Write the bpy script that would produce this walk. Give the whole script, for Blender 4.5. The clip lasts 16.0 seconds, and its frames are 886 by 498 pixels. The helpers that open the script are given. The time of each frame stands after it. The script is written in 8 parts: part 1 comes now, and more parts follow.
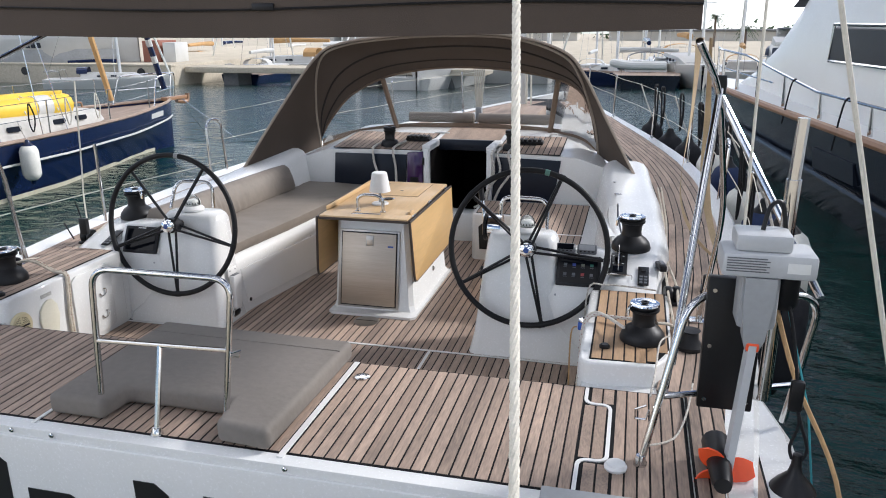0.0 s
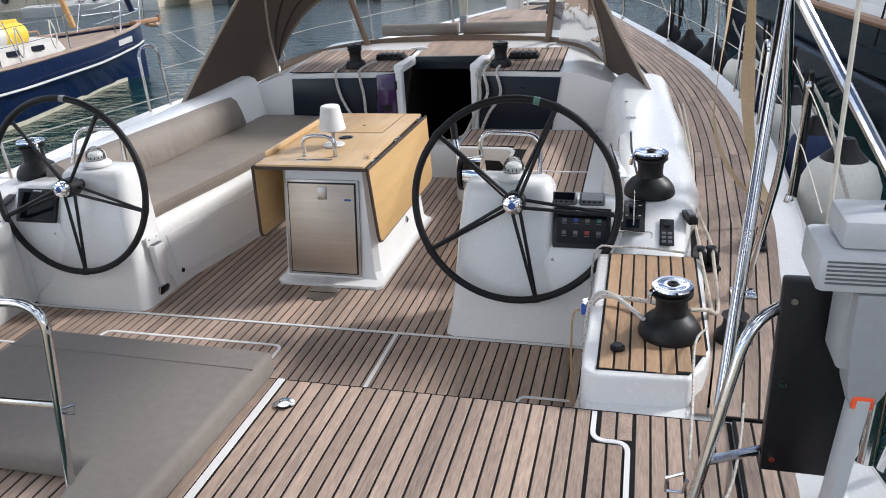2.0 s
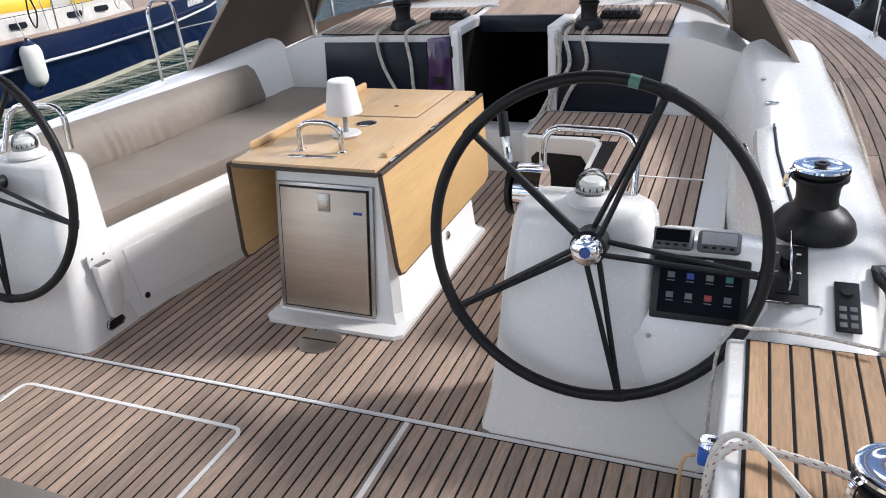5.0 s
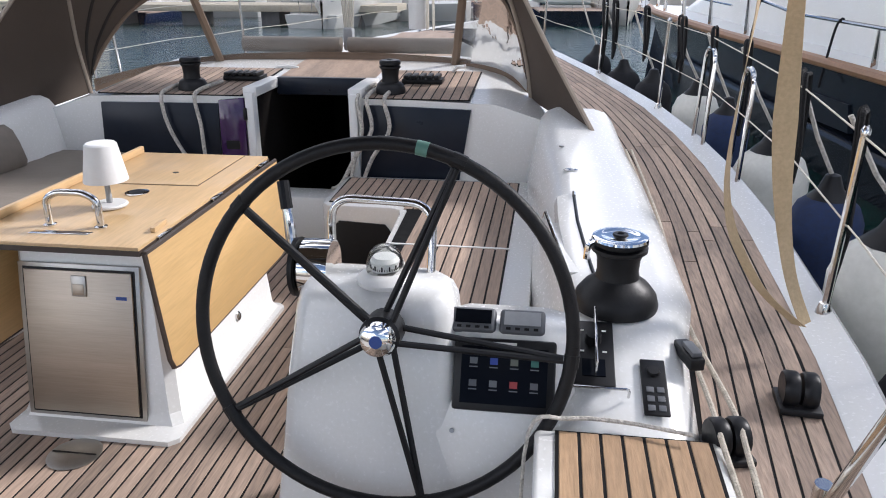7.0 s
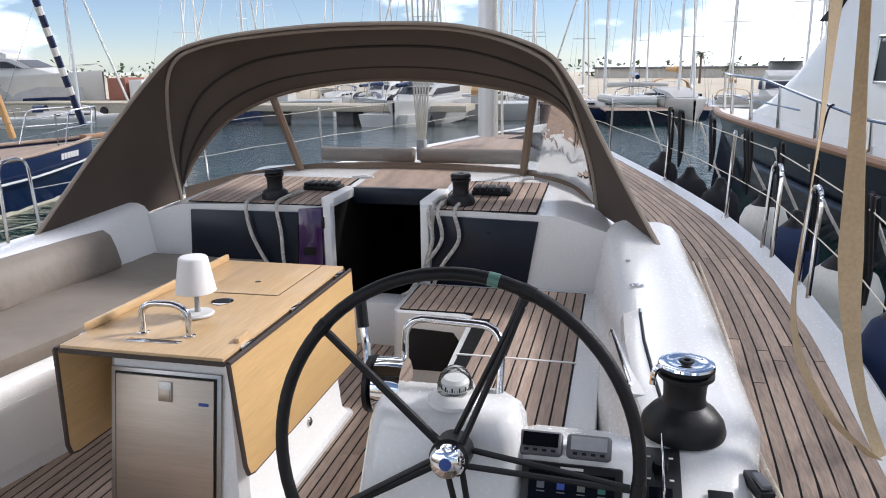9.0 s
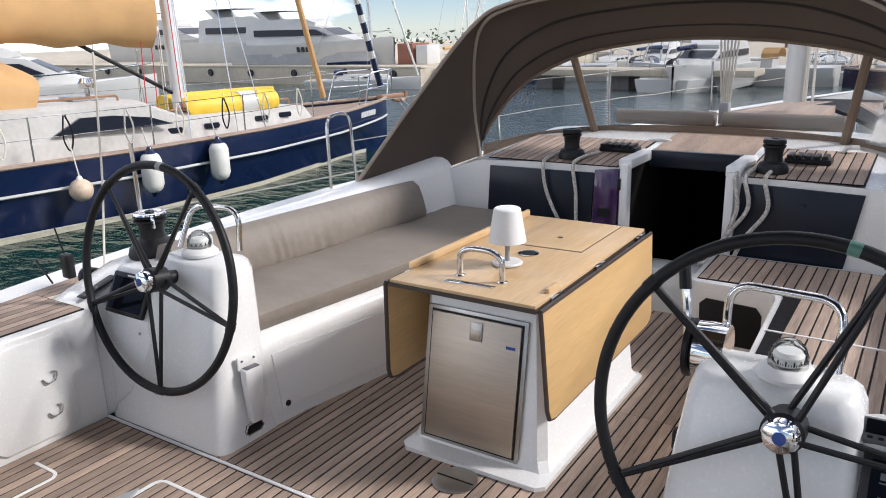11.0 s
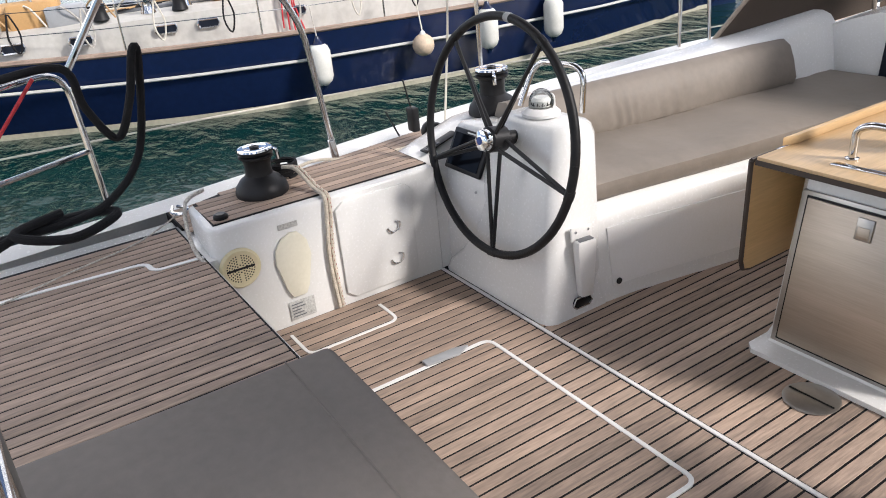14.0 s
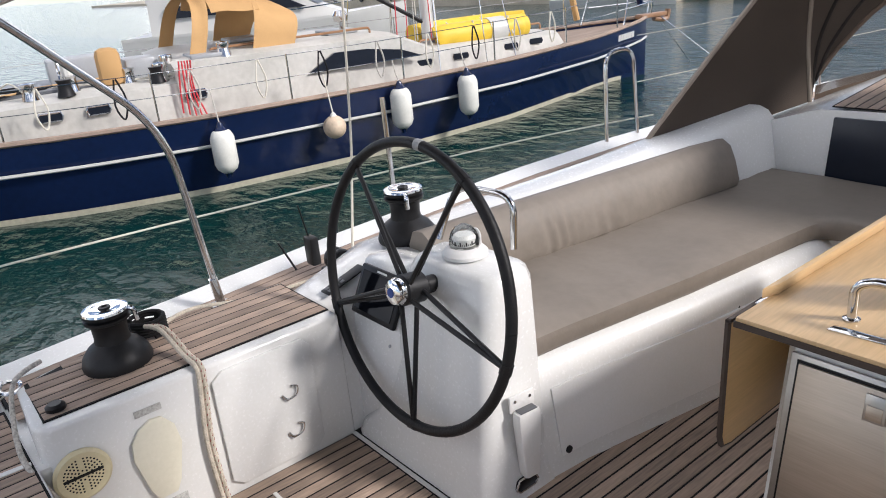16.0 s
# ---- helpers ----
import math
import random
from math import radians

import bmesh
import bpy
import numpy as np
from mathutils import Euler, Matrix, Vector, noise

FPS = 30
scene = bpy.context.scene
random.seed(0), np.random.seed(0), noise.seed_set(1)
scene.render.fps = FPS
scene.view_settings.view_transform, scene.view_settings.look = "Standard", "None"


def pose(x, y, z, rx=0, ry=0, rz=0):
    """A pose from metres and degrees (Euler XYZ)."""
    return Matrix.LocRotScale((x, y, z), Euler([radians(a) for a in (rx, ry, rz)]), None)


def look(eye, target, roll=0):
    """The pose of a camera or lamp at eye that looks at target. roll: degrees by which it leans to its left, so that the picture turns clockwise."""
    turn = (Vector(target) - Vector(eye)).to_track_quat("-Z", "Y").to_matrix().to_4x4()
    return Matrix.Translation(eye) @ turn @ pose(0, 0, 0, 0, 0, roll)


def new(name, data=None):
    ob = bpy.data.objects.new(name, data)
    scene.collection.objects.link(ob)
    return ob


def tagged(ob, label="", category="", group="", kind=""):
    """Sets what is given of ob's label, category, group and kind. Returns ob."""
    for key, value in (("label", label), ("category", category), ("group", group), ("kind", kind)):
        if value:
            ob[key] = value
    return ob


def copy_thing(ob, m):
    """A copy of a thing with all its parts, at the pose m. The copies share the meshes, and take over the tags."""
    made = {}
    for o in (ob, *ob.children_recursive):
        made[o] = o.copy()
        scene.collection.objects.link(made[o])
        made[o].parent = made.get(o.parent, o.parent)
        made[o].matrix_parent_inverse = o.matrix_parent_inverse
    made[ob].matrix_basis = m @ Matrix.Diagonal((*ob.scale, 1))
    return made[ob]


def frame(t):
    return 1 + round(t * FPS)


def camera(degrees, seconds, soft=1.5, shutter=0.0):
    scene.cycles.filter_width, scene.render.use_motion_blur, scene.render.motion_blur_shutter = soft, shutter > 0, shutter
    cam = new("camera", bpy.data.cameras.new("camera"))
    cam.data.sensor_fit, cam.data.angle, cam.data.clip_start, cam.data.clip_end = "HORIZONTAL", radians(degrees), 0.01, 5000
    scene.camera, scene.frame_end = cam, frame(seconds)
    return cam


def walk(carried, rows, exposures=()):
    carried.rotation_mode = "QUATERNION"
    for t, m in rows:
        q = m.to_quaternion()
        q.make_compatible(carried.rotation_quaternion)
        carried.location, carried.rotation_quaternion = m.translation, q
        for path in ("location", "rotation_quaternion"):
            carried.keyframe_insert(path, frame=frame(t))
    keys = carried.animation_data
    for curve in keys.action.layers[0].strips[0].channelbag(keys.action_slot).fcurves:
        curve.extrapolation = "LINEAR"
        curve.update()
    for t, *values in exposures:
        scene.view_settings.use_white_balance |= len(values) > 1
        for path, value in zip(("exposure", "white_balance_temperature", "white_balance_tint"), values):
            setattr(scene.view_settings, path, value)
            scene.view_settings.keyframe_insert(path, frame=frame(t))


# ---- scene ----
cam = camera(60.6, 16.0, soft=1.0)
PATH = [
    (0, (1.781, -4.801, 2.036), (1.315, -2.946, 1.454), -0.3),
    (0.5, (1.798, -4.507, 1.987), (1.346, -2.663, 1.358), -0.3),
    (1, (1.869, -4.196, 1.948), (1.415, -2.372, 1.264), -0.5),
    (1.5, (1.845, -3.963, 1.935), (1.385, -2.163, 1.195), -1.7),
    (2, (1.75, -3.692, 1.908), (1.265, -1.92, 1.116), -3.3),
    (2.5, (1.67, -3.474, 1.88), (1.13, -1.746, 1.03), -7.4),
    (3, (1.662, -3.176, 1.797), (1.072, -1.496, 0.886), -9.6),
    (3.2, (1.661, -3.072, 1.767), (1.052, -1.397, 0.858), -7.5),
    (5.3, (1.562, -2.312, 1.619), (0.863, -0.643, 0.766), -4.1),
    (5.5, (1.556, -2.258, 1.594), (0.931, -0.57, 0.722), -3.9),
    (6, (1.589, -2.148, 1.525), (1.155, -0.409, 0.638), -2.5),
    (6.5, (1.606, -2.095, 1.502), (1.294, -0.303, 0.671), -0.9),
    (7, (1.604, -2.092, 1.581), (1.338, -0.245, 0.862), -0.2),
    (7.5, (1.615, -2.118, 1.644), (1.358, -0.231, 1.033), 0.0),
    (8, (1.616, -2.134, 1.689), (1.341, -0.225, 1.162), 0.2),
    (8.2, (1.613, -2.141, 1.698), (1.322, -0.227, 1.193), 0.1),
    (10.3, (1.506, -2.224, 1.675), (0.667, -0.481, 1.166), -1.7),
    (10.5, (1.475, -2.239, 1.667), (0.576, -0.529, 1.149), -1.8),
    (11, (1.432, -2.269, 1.671), (0.376, -0.665, 1.111), -1.6),
    (11.5, (1.393, -2.306, 1.663), (0.197, -0.825, 1.05), -1.7),
    (12, (1.363, -2.352, 1.647), (0.048, -1.009, 0.962), -2.1),
    (12.5, (1.34, -2.394, 1.625), (-0.061, -1.19, 0.858), -2.8),
    (13, (1.317, -2.423, 1.613), (-0.14, -1.346, 0.766), -3.9),
    (13.5, (1.29, -2.384, 1.623), (-0.217, -1.399, 0.751), -5.0),
    (14, (1.166, -2.154, 1.609), (-0.385, -1.219, 0.762), -5.6),
    (14.5, (1.032, -1.941, 1.645), (-0.549, -1.024, 0.832), -5.9),
    (15, (0.907, -1.798, 1.673), (-0.678, -0.858, 0.897), -6.1),
    (15.5, (0.788, -1.715, 1.682), (-0.766, -0.702, 0.934), -6.0),
    (16, (0.642, -1.715, 1.689), (-0.834, -0.571, 0.974), -5.5),
]
walk(cam, [(t, look(e, a, r)) for t, e, a, r in PATH], exposures=((0, 0.92, 5900, 12), (2.5, 1.0, 5900, 12), (6, 1.09, 5950, 14), (8, 0.98, 5900, 14), (10.5, 0.93, 5950, 14), (12.5, 1.0, 6150, 14), (14, 1.06, 6200, 14), (16, 0.90, 6100, 14)))

# ---- light and sky ----
SUN_EL, SUN_AZ = radians(34), radians(60)          # azimuth from +y towards +x
WATER = -0.9
world = bpy.data.worlds.new("sky")
scene.world = world
world.use_nodes = True
wn, wl = world.node_tree.nodes, world.node_tree.links
wn.clear()
w_out, w_bg, w_sky = wn.new("ShaderNodeOutputWorld"), wn.new("ShaderNodeBackground"), wn.new("ShaderNodeTexSky")
w_sky.sky_type, w_sky.sun_disc = "NISHITA", False
w_sky.sun_elevation, w_sky.sun_rotation = SUN_EL, SUN_AZ
w_sky.air_density, w_sky.dust_density, w_sky.ozone_density = 0.7, 0.0, 2.5
w_tc, w_map, w_noise, w_ramp, w_mix = (wn.new(k) for k in ("ShaderNodeTexCoord", "ShaderNodeMapping", "ShaderNodeTexNoise", "ShaderNodeValToRGB", "ShaderNodeMixRGB"))
w_map.inputs["Scale"].default_value, w_map.inputs["Location"].default_value = (1.6, 1.6, 5.0), (5.3, -2.2, 0.55)
w_noise.inputs["Scale"].default_value, w_noise.inputs["Detail"].default_value = 1.7, 8
w_ramp.color_ramp.elements[0].position, w_ramp.color_ramp.elements[1].position = 0.485, 0.685
w_mix.inputs["Color2"].default_value = (12.0, 11.6, 11.0, 1)
wl.new(w_tc.outputs["Generated"], w_map.inputs["Vector"])
wl.new(w_map.outputs["Vector"], w_noise.inputs["Vector"])
wl.new(w_noise.outputs["Fac"], w_ramp.inputs["Fac"])
wl.new(w_ramp.outputs["Color"], w_mix.inputs["Fac"])
w_hsv = wn.new("ShaderNodeHueSaturation")
w_hsv.inputs["Saturation"].default_value, w_hsv.inputs["Value"].default_value = 0.85, 0.34
wl.new(w_sky.outputs["Color"], w_hsv.inputs["Color"])
wl.new(w_hsv.outputs["Color"], w_mix.inputs["Color1"])
wl.new(w_mix.outputs["Color"], w_bg.inputs["Color"])
w_bg.inputs["Strength"].default_value = 0.175
wl.new(w_bg.outputs["Background"], w_out.inputs["Surface"])
sun = new("sun", bpy.data.lights.new("sun", "SUN"))
sun.data.energy, sun.data.angle, sun.data.color = 2.2, radians(9), (1.0, 0.93, 0.84)
sun.matrix_world = look((8 * math.sin(SUN_AZ), 8 * math.cos(SUN_AZ), 8 * math.tan(SUN_EL)), (0, 0, 0))


# ---- materials ----
def shade(name, base, rough=0.5, metal=0.0, vary=0.12, scale=6.0, fine=60.0, bump=0.05, coat=0.0, rand=0.0, spec=0.5, stretch=(1, 1, 1), warm=(1.0, 1.0, 0.97)):
    """Principled surface with colour change at two sizes, and a fine relief."""
    m = bpy.data.materials.new(name)
    m.use_nodes = True
    n, l = m.node_tree.nodes, m.node_tree.links
    b = n["Principled BSDF"]
    b.inputs["Roughness"].default_value, b.inputs["Metallic"].default_value = rough, metal
    b.inputs["Coat Weight"].default_value, b.inputs["Specular IOR Level"].default_value = coat, spec
    tc, mp = n.new("ShaderNodeTexCoord"), n.new("ShaderNodeMapping")
    mp.inputs["Scale"].default_value = stretch
    l.new(tc.outputs["Object"], mp.inputs["Vector"])
    big, small = n.new("ShaderNodeTexNoise"), n.new("ShaderNodeTexNoise")
    big.inputs["Scale"].default_value, big.inputs["Detail"].default_value = scale, 4
    small.inputs["Scale"].default_value, small.inputs["Detail"].default_value = fine, 6
    if rand:
        info, add = n.new("ShaderNodeObjectInfo"), n.new("ShaderNodeVectorMath")
        sc = n.new("ShaderNodeVectorMath")
        sc.operation = "SCALE"
        sc.inputs[0].default_value = (31.0, 17.0, 23.0)
        l.new(info.outputs["Random"], sc.inputs["Scale"])
        l.new(mp.outputs["Vector"], add.inputs[0])
        l.new(sc.outputs["Vector"], add.inputs[1])
        vec = add.outputs["Vector"]
    else:
        vec = mp.outputs["Vector"]
    l.new(vec, big.inputs["Vector"])
    l.new(vec, small.inputs["Vector"])
    mix = n.new("ShaderNodeMixRGB")
    mix.inputs["Color1"].default_value = tuple(c * (1 - vary) * w for c, w in zip(base, warm)) + (1,)
    mix.inputs["Color2"].default_value = tuple(min(1, c * (1 + vary)) for c in base) + (1,)
    avg = n.new("ShaderNodeMath")
    avg.operation = "MULTIPLY_ADD"
    avg.inputs[1].default_value = 0.5
    half = n.new("ShaderNodeMath")
    half.operation = "MULTIPLY"
    half.inputs[1].default_value = 0.5
    l.new(small.outputs["Fac"], half.inputs[0])
    l.new(big.outputs["Fac"], avg.inputs[0])
    l.new(half.outputs[0], avg.inputs[2])
    cr = n.new("ShaderNodeMapRange")
    cr.inputs["From Min"].default_value, cr.inputs["From Max"].default_value = 0.32, 0.68
    l.new(avg.outputs[0], cr.inputs["Value"])
    l.new(cr.outputs["Result"], mix.inputs["Fac"])
    col = mix.outputs["Color"]
    if rand:
        hsv = n.new("ShaderNodeHueSaturation")
        rr = n.new("ShaderNodeMapRange")
        rr.inputs["To Min"].default_value, rr.inputs["To Max"].default_value = 1 - rand, 1 + rand
        l.new(info.outputs["Random"], rr.inputs["Value"])
        l.new(rr.outputs["Result"], hsv.inputs["Value"])
        l.new(col, hsv.inputs["Color"])
        col = hsv.outputs["Color"]
    l.new(col, b.inputs["Base Color"])
    rmap = n.new("ShaderNodeMapRange")
    rmap.inputs["To Min"].default_value, rmap.inputs["To Max"].default_value = max(0.02, rough * 0.8), min(1, rough * 1.2)
    l.new(small.outputs["Fac"], rmap.inputs["Value"])
    l.new(rmap.outputs["Result"], b.inputs["Roughness"])
    if bump:
        bp = n.new("ShaderNodeBump")
        bp.inputs["Strength"].default_value, bp.inputs["Distance"].default_value = bump, 0.01
        l.new(small.outputs["Fac"], bp.inputs["Height"])
        l.new(bp.outputs["Normal"], b.inputs["Normal"])
    return m


TEAK = shade("weathered teak", (0.36, 0.265, 0.20), 0.72, vary=0.36, scale=2.2, fine=26, bump=0.32, rand=0.2, stretch=(5, 0.55, 5), warm=(0.95, 1, 1.05))
TEAK_WARM = shade("oiled teak", (0.43, 0.28, 0.16), 0.6, vary=0.28, scale=2.2, fine=26, bump=0.2, rand=0.16, stretch=(5, 0.55, 5))
CAULK = shade("black deck caulking", (0.006, 0.006, 0.0065), 0.7, vary=0.3, fine=40, spec=0.2)
GEL = shade("white gelcoat", (0.745, 0.745, 0.73), 0.26, vary=0.035, scale=2.5, fine=90, bump=0.01, coat=0.35)
GEL_SATIN = shade("satin white moulding", (0.76, 0.755, 0.74), 0.4, vary=0.04, scale=3, fine=120, bump=0.02)
CREAM = shade("yellowed plastic", (0.66, 0.59, 0.38), 0.45, vary=0.08, scale=9, fine=80, bump=0.02)
CREAM_PALE = shade("aged off-white plastic", (0.70, 0.67, 0.55), 0.4, vary=0.05, scale=7, fine=80, bump=0.02)
CANVAS = shade("brown acrylic canvas", (0.080, 0.060, 0.046), 0.92, vary=0.22, scale=1.6, fine=240, bump=0.18)
TRIM_BROWN = shade("brown binding tape", (0.17, 0.12, 0.085), 0.8, vary=0.12, fine=200, bump=0.1)
TRIM_PALE = shade("bleached binding tape", (0.30, 0.25, 0.20), 0.8, vary=0.15, fine=200, bump=0.1)
SEAM_DARK = shade("dark seam binding", (0.022, 0.017, 0.014), 0.8, vary=0.15, fine=200, bump=0.1)
CUSHION = shade("taupe vinyl cushion", (0.215, 0.185, 0.155), 0.62, vary=0.13, scale=2.6, fine=22, bump=0.22)
CUSHION_DARK = shade("grey-brown sunpad fabric", (0.185, 0.165, 0.145), 0.8, vary=0.14, scale=2.0, fine=30, bump=0.22)
STEEL = shade("polished stainless steel", (0.62, 0.62, 0.62), 0.12, 1.0, vary=0.05, fine=120, bump=0.004)
BRUSHED = shade("brushed stainless steel", (0.47, 0.405, 0.335), 0.46, 1.0, vary=0.12, scale=1.6, fine=26, bump=0.03, stretch=(0.4, 1, 9))
FRAME_STEEL = shade("dull stainless edging", (0.42, 0.40, 0.37), 0.36, 1.0, vary=0.1, fine=60, bump=0.02)
CHROME = shade("chrome", (0.8, 0.8, 0.8), 0.06, 1.0, vary=0.02, bump=0.0)
ALLOY = shade("painted aluminium mast", (0.66, 0.66, 0.65), 0.4, 0.3, vary=0.06)
BLACK = shade("black anodised metal", (0.012, 0.012, 0.013), 0.45, spec=0.28, vary=0.25, scale=9, fine=110, bump=0.05)
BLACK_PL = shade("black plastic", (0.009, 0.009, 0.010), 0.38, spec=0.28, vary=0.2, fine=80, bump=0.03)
LEATHER = shade("stitched black leather", (0.010, 0.010, 0.011), 0.5, spec=0.28, vary=0.25, scale=14, fine=160, bump=0.18)
GREEN_TAPE = shade("grey-green tape", (0.10, 0.22, 0.18), 0.5)
SMOKED = shade("smoked acrylic", (0.012, 0.016, 0.026), 0.3, vary=0.12, fine=20, bump=0.0, spec=0.25)
PURPLE = shade("purple tinted acrylic door", (0.045, 0.016, 0.075), 0.1, vary=0.15, bump=0.0)
# near-black base colour stands in for the lack of light in the cabin
CABIN_SHADE = shade("lining painted in cabin shade", (0.012, 0.010, 0.009), 0.8, vary=0.25, spec=0.1)
OAK = shade("varnished light oak", (0.60, 0.41, 0.215), 0.38, vary=0.16, scale=1.5, fine=14, bump=0.05, stretch=(9, 0.7, 9), coat=0.15)
OAK_EDGE = shade("dark laminate edge", (0.055, 0.04, 0.032), 0.5, vary=0.2)
OAK_FLAP = shade("varnished oak flap", (0.60, 0.39, 0.17), 0.4, vary=0.12, scale=1.5, fine=14, bump=0.05, stretch=(9, 0.7, 9), coat=0.15)
LAMP_WHITE = shade("white lampshade plastic", (0.82, 0.82, 0.82), 0.45, vary=0.02)
SCREEN = shade("unlit display glass", (0.005, 0.006, 0.009), 0.08, spec=0.08, vary=0.1, bump=0.0)
GREY_PL = shade("grey plastic", (0.33, 0.34, 0.35), 0.42, vary=0.07, fine=60)
GREY_DARK = shade("dark grey plastic", (0.11, 0.115, 0.125), 0.4, vary=0.08, fine=60)
GREY_LIGHT = shade("light grey motor cover", (0.47, 0.48, 0.49), 0.36, vary=0.05, fine=60)
ROPE = shade("cream braided rope", (0.55, 0.49, 0.40), 0.85, vary=0.3, scale=30, fine=140, bump=0.5)
ROPE_GREY = shade("grey flecked rope", (0.50, 0.47, 0.42), 0.88, vary=0.5, scale=60, fine=140, bump=0.5)
ROPE_WHITE = shade("white three-strand rope", (0.66, 0.62, 0.53), 0.85, vary=0.14, scale=40, fine=300, bump=0.1)
ROPE_BLACK = shade("black mooring rope", (0.012, 0.012, 0.013), 0.9, spec=0.28, vary=0.3, fine=140, bump=0.5)
ROPE_TAN = shade("tan rope", (0.52, 0.33, 0.16), 0.85, vary=0.2, scale=40, fine=140, bump=0.4)
ROPE_RED = shade("red rope", (0.55, 0.05, 0.06), 0.85, vary=0.3, scale=40, fine=140, bump=0.4)
STRAP = shade("sun-bleached tan webbing", (0.52, 0.40, 0.25), 0.85, vary=0.16, scale=5, fine=90, bump=0.15)
ORANGE = shade("orange propeller plastic", (0.85, 0.10, 0.025), 0.4, vary=0.06)
BLUE_PL = shade("blue plastic", (0.03, 0.10, 0.42), 0.4, vary=0.08)
NAVY = shade("navy blue hull paint", (0.006, 0.014, 0.052), 0.2, vary=0.18, scale=0.8, fine=12, bump=0.008, coat=0.1, spec=0.4)
NAVY_DARK = shade("dark navy hull paint", (0.007, 0.010, 0.018), 0.2, vary=0.2, scale=0.8, fine=12, bump=0.008, coat=0.12, spec=0.35)
STRIPE = shade("cream boot stripe", (0.50, 0.47, 0.36), 0.5, vary=0.2, scale=3, fine=20)
FENDER = shade("white fender vinyl", (0.70, 0.69, 0.63), 0.45, vary=0.09, scale=6, fine=40, bump=0.04)
FENDER_OLD = shade("tanned fender vinyl", (0.60, 0.47, 0.34), 0.55, vary=0.2, scale=6, fine=30, bump=0.06)
FENDER_BLK = shade("black fender cover", (0.018, 0.018, 0.021), 0.8, spec=0.28, vary=0.3, fine=60, bump=0.15)
FENDER_BLUE = shade("navy fender cover", (0.015, 0.03, 0.09), 0.8, vary=0.3, fine=60, bump=0.15)
TAN_CANVAS = shade("tan canvas cover", (0.50, 0.30, 0.125), 0.9, vary=0.16, scale=2.2, fine=90, bump=0.2)
YELLOW = shade("yellow dinghy fabric", (0.72, 0.49, 0.035), 0.55, vary=0.1, scale=4)
CONCRETE = shade("pale quay concrete", (0.50, 0.44, 0.34), 0.9, vary=0.2, scale=0.6, fine=9, bump=0.3)
WHITE_FAR = shade("white boat paint", (0.56, 0.55, 0.52), 0.3, vary=0.08, scale=1.2)
CABIN_CREAM = shade("weathered off-white deck paint", (0.50, 0.485, 0.445), 0.5, vary=0.14, scale=1.6, fine=14, bump=0.05)
WRAP = shade("grey shrink wrap", (0.40, 0.41, 0.42), 0.35, vary=0.14, scale=1.2, fine=8, bump=0.3)
RUST = shade("rust red container", (0.26, 0.10, 0.065), 0.7, vary=0.2, scale=2)
WOOD_RAIL = shade("varnished wooden rail", (0.30, 0.16, 0.08), 0.4, vary=0.2, scale=3, fine=40)
LEAF = shade("dark palm green", (0.05, 0.085, 0.035), 0.7, vary=0.35, scale=3)
BARK = shade("palm bark", (0.14, 0.10, 0.07), 0.9, vary=0.3)
BUILDING = shade("pale stucco", (0.52, 0.49, 0.44), 0.85, vary=0.1, scale=0.5)
ROOF_DARK = shade("dark roof sheet", (0.13, 0.13, 0.13), 0.8, vary=0.2)
LOGO_BLUE = shade("blue enamel badge", (0.02, 0.06, 0.25), 0.3)
INK = shade("black lettering vinyl", (0.012, 0.012, 0.013), 0.4)
PAPER = shade("printed label", (0.72, 0.72, 0.70), 0.5, vary=0.04)
LABEL_GREY = shade("etched grey plate", (0.42, 0.42, 0.40), 0.4, vary=0.3, scale=60, fine=120)


def glassy(name, tint, rough, amount):
    """A clear sheet: mostly see-through, with a gloss that grows at a slant."""
    m = bpy.data.materials.new(name)
    m.use_nodes = True
    n, l = m.node_tree.nodes, m.node_tree.links
    n.remove(n["Principled BSDF"])
    tr, gl, mx, fr = n.new("ShaderNodeBsdfTransparent"), n.new("ShaderNodeBsdfGlossy"), n.new("ShaderNodeMixShader"), n.new("ShaderNodeFresnel")
    tr.inputs["Color"].default_value = tint
    gl.inputs["Roughness"].default_value = rough
    fr.inputs["IOR"].default_value = amount
    nz, bp = n.new("ShaderNodeTexNoise"), n.new("ShaderNodeBump")
    nz.inputs["Scale"].default_value = 5
    bp.inputs["Strength"].default_value, bp.inputs["Distance"].default_value = 0.25, 0.03
    l.new(nz.outputs["Fac"], bp.inputs["Height"])
    l.new(bp.outputs["Normal"], gl.inputs["Normal"])
    l.new(fr.outputs["Fac"], mx.inputs["Fac"])
    l.new(tr.outputs["BSDF"], mx.inputs[1])
    l.new(gl.outputs["BSDF"], mx.inputs[2])
    l.new(mx.outputs["Shader"], n["Material Output"].inputs["Surface"])
    return m


VINYL = glassy("clear window vinyl", (0.80, 0.81, 0.82, 1), 0.06, 1.38)
DOME = glassy("clear compass dome", (0.92, 0.94, 0.94, 1), 0.03, 1.45)


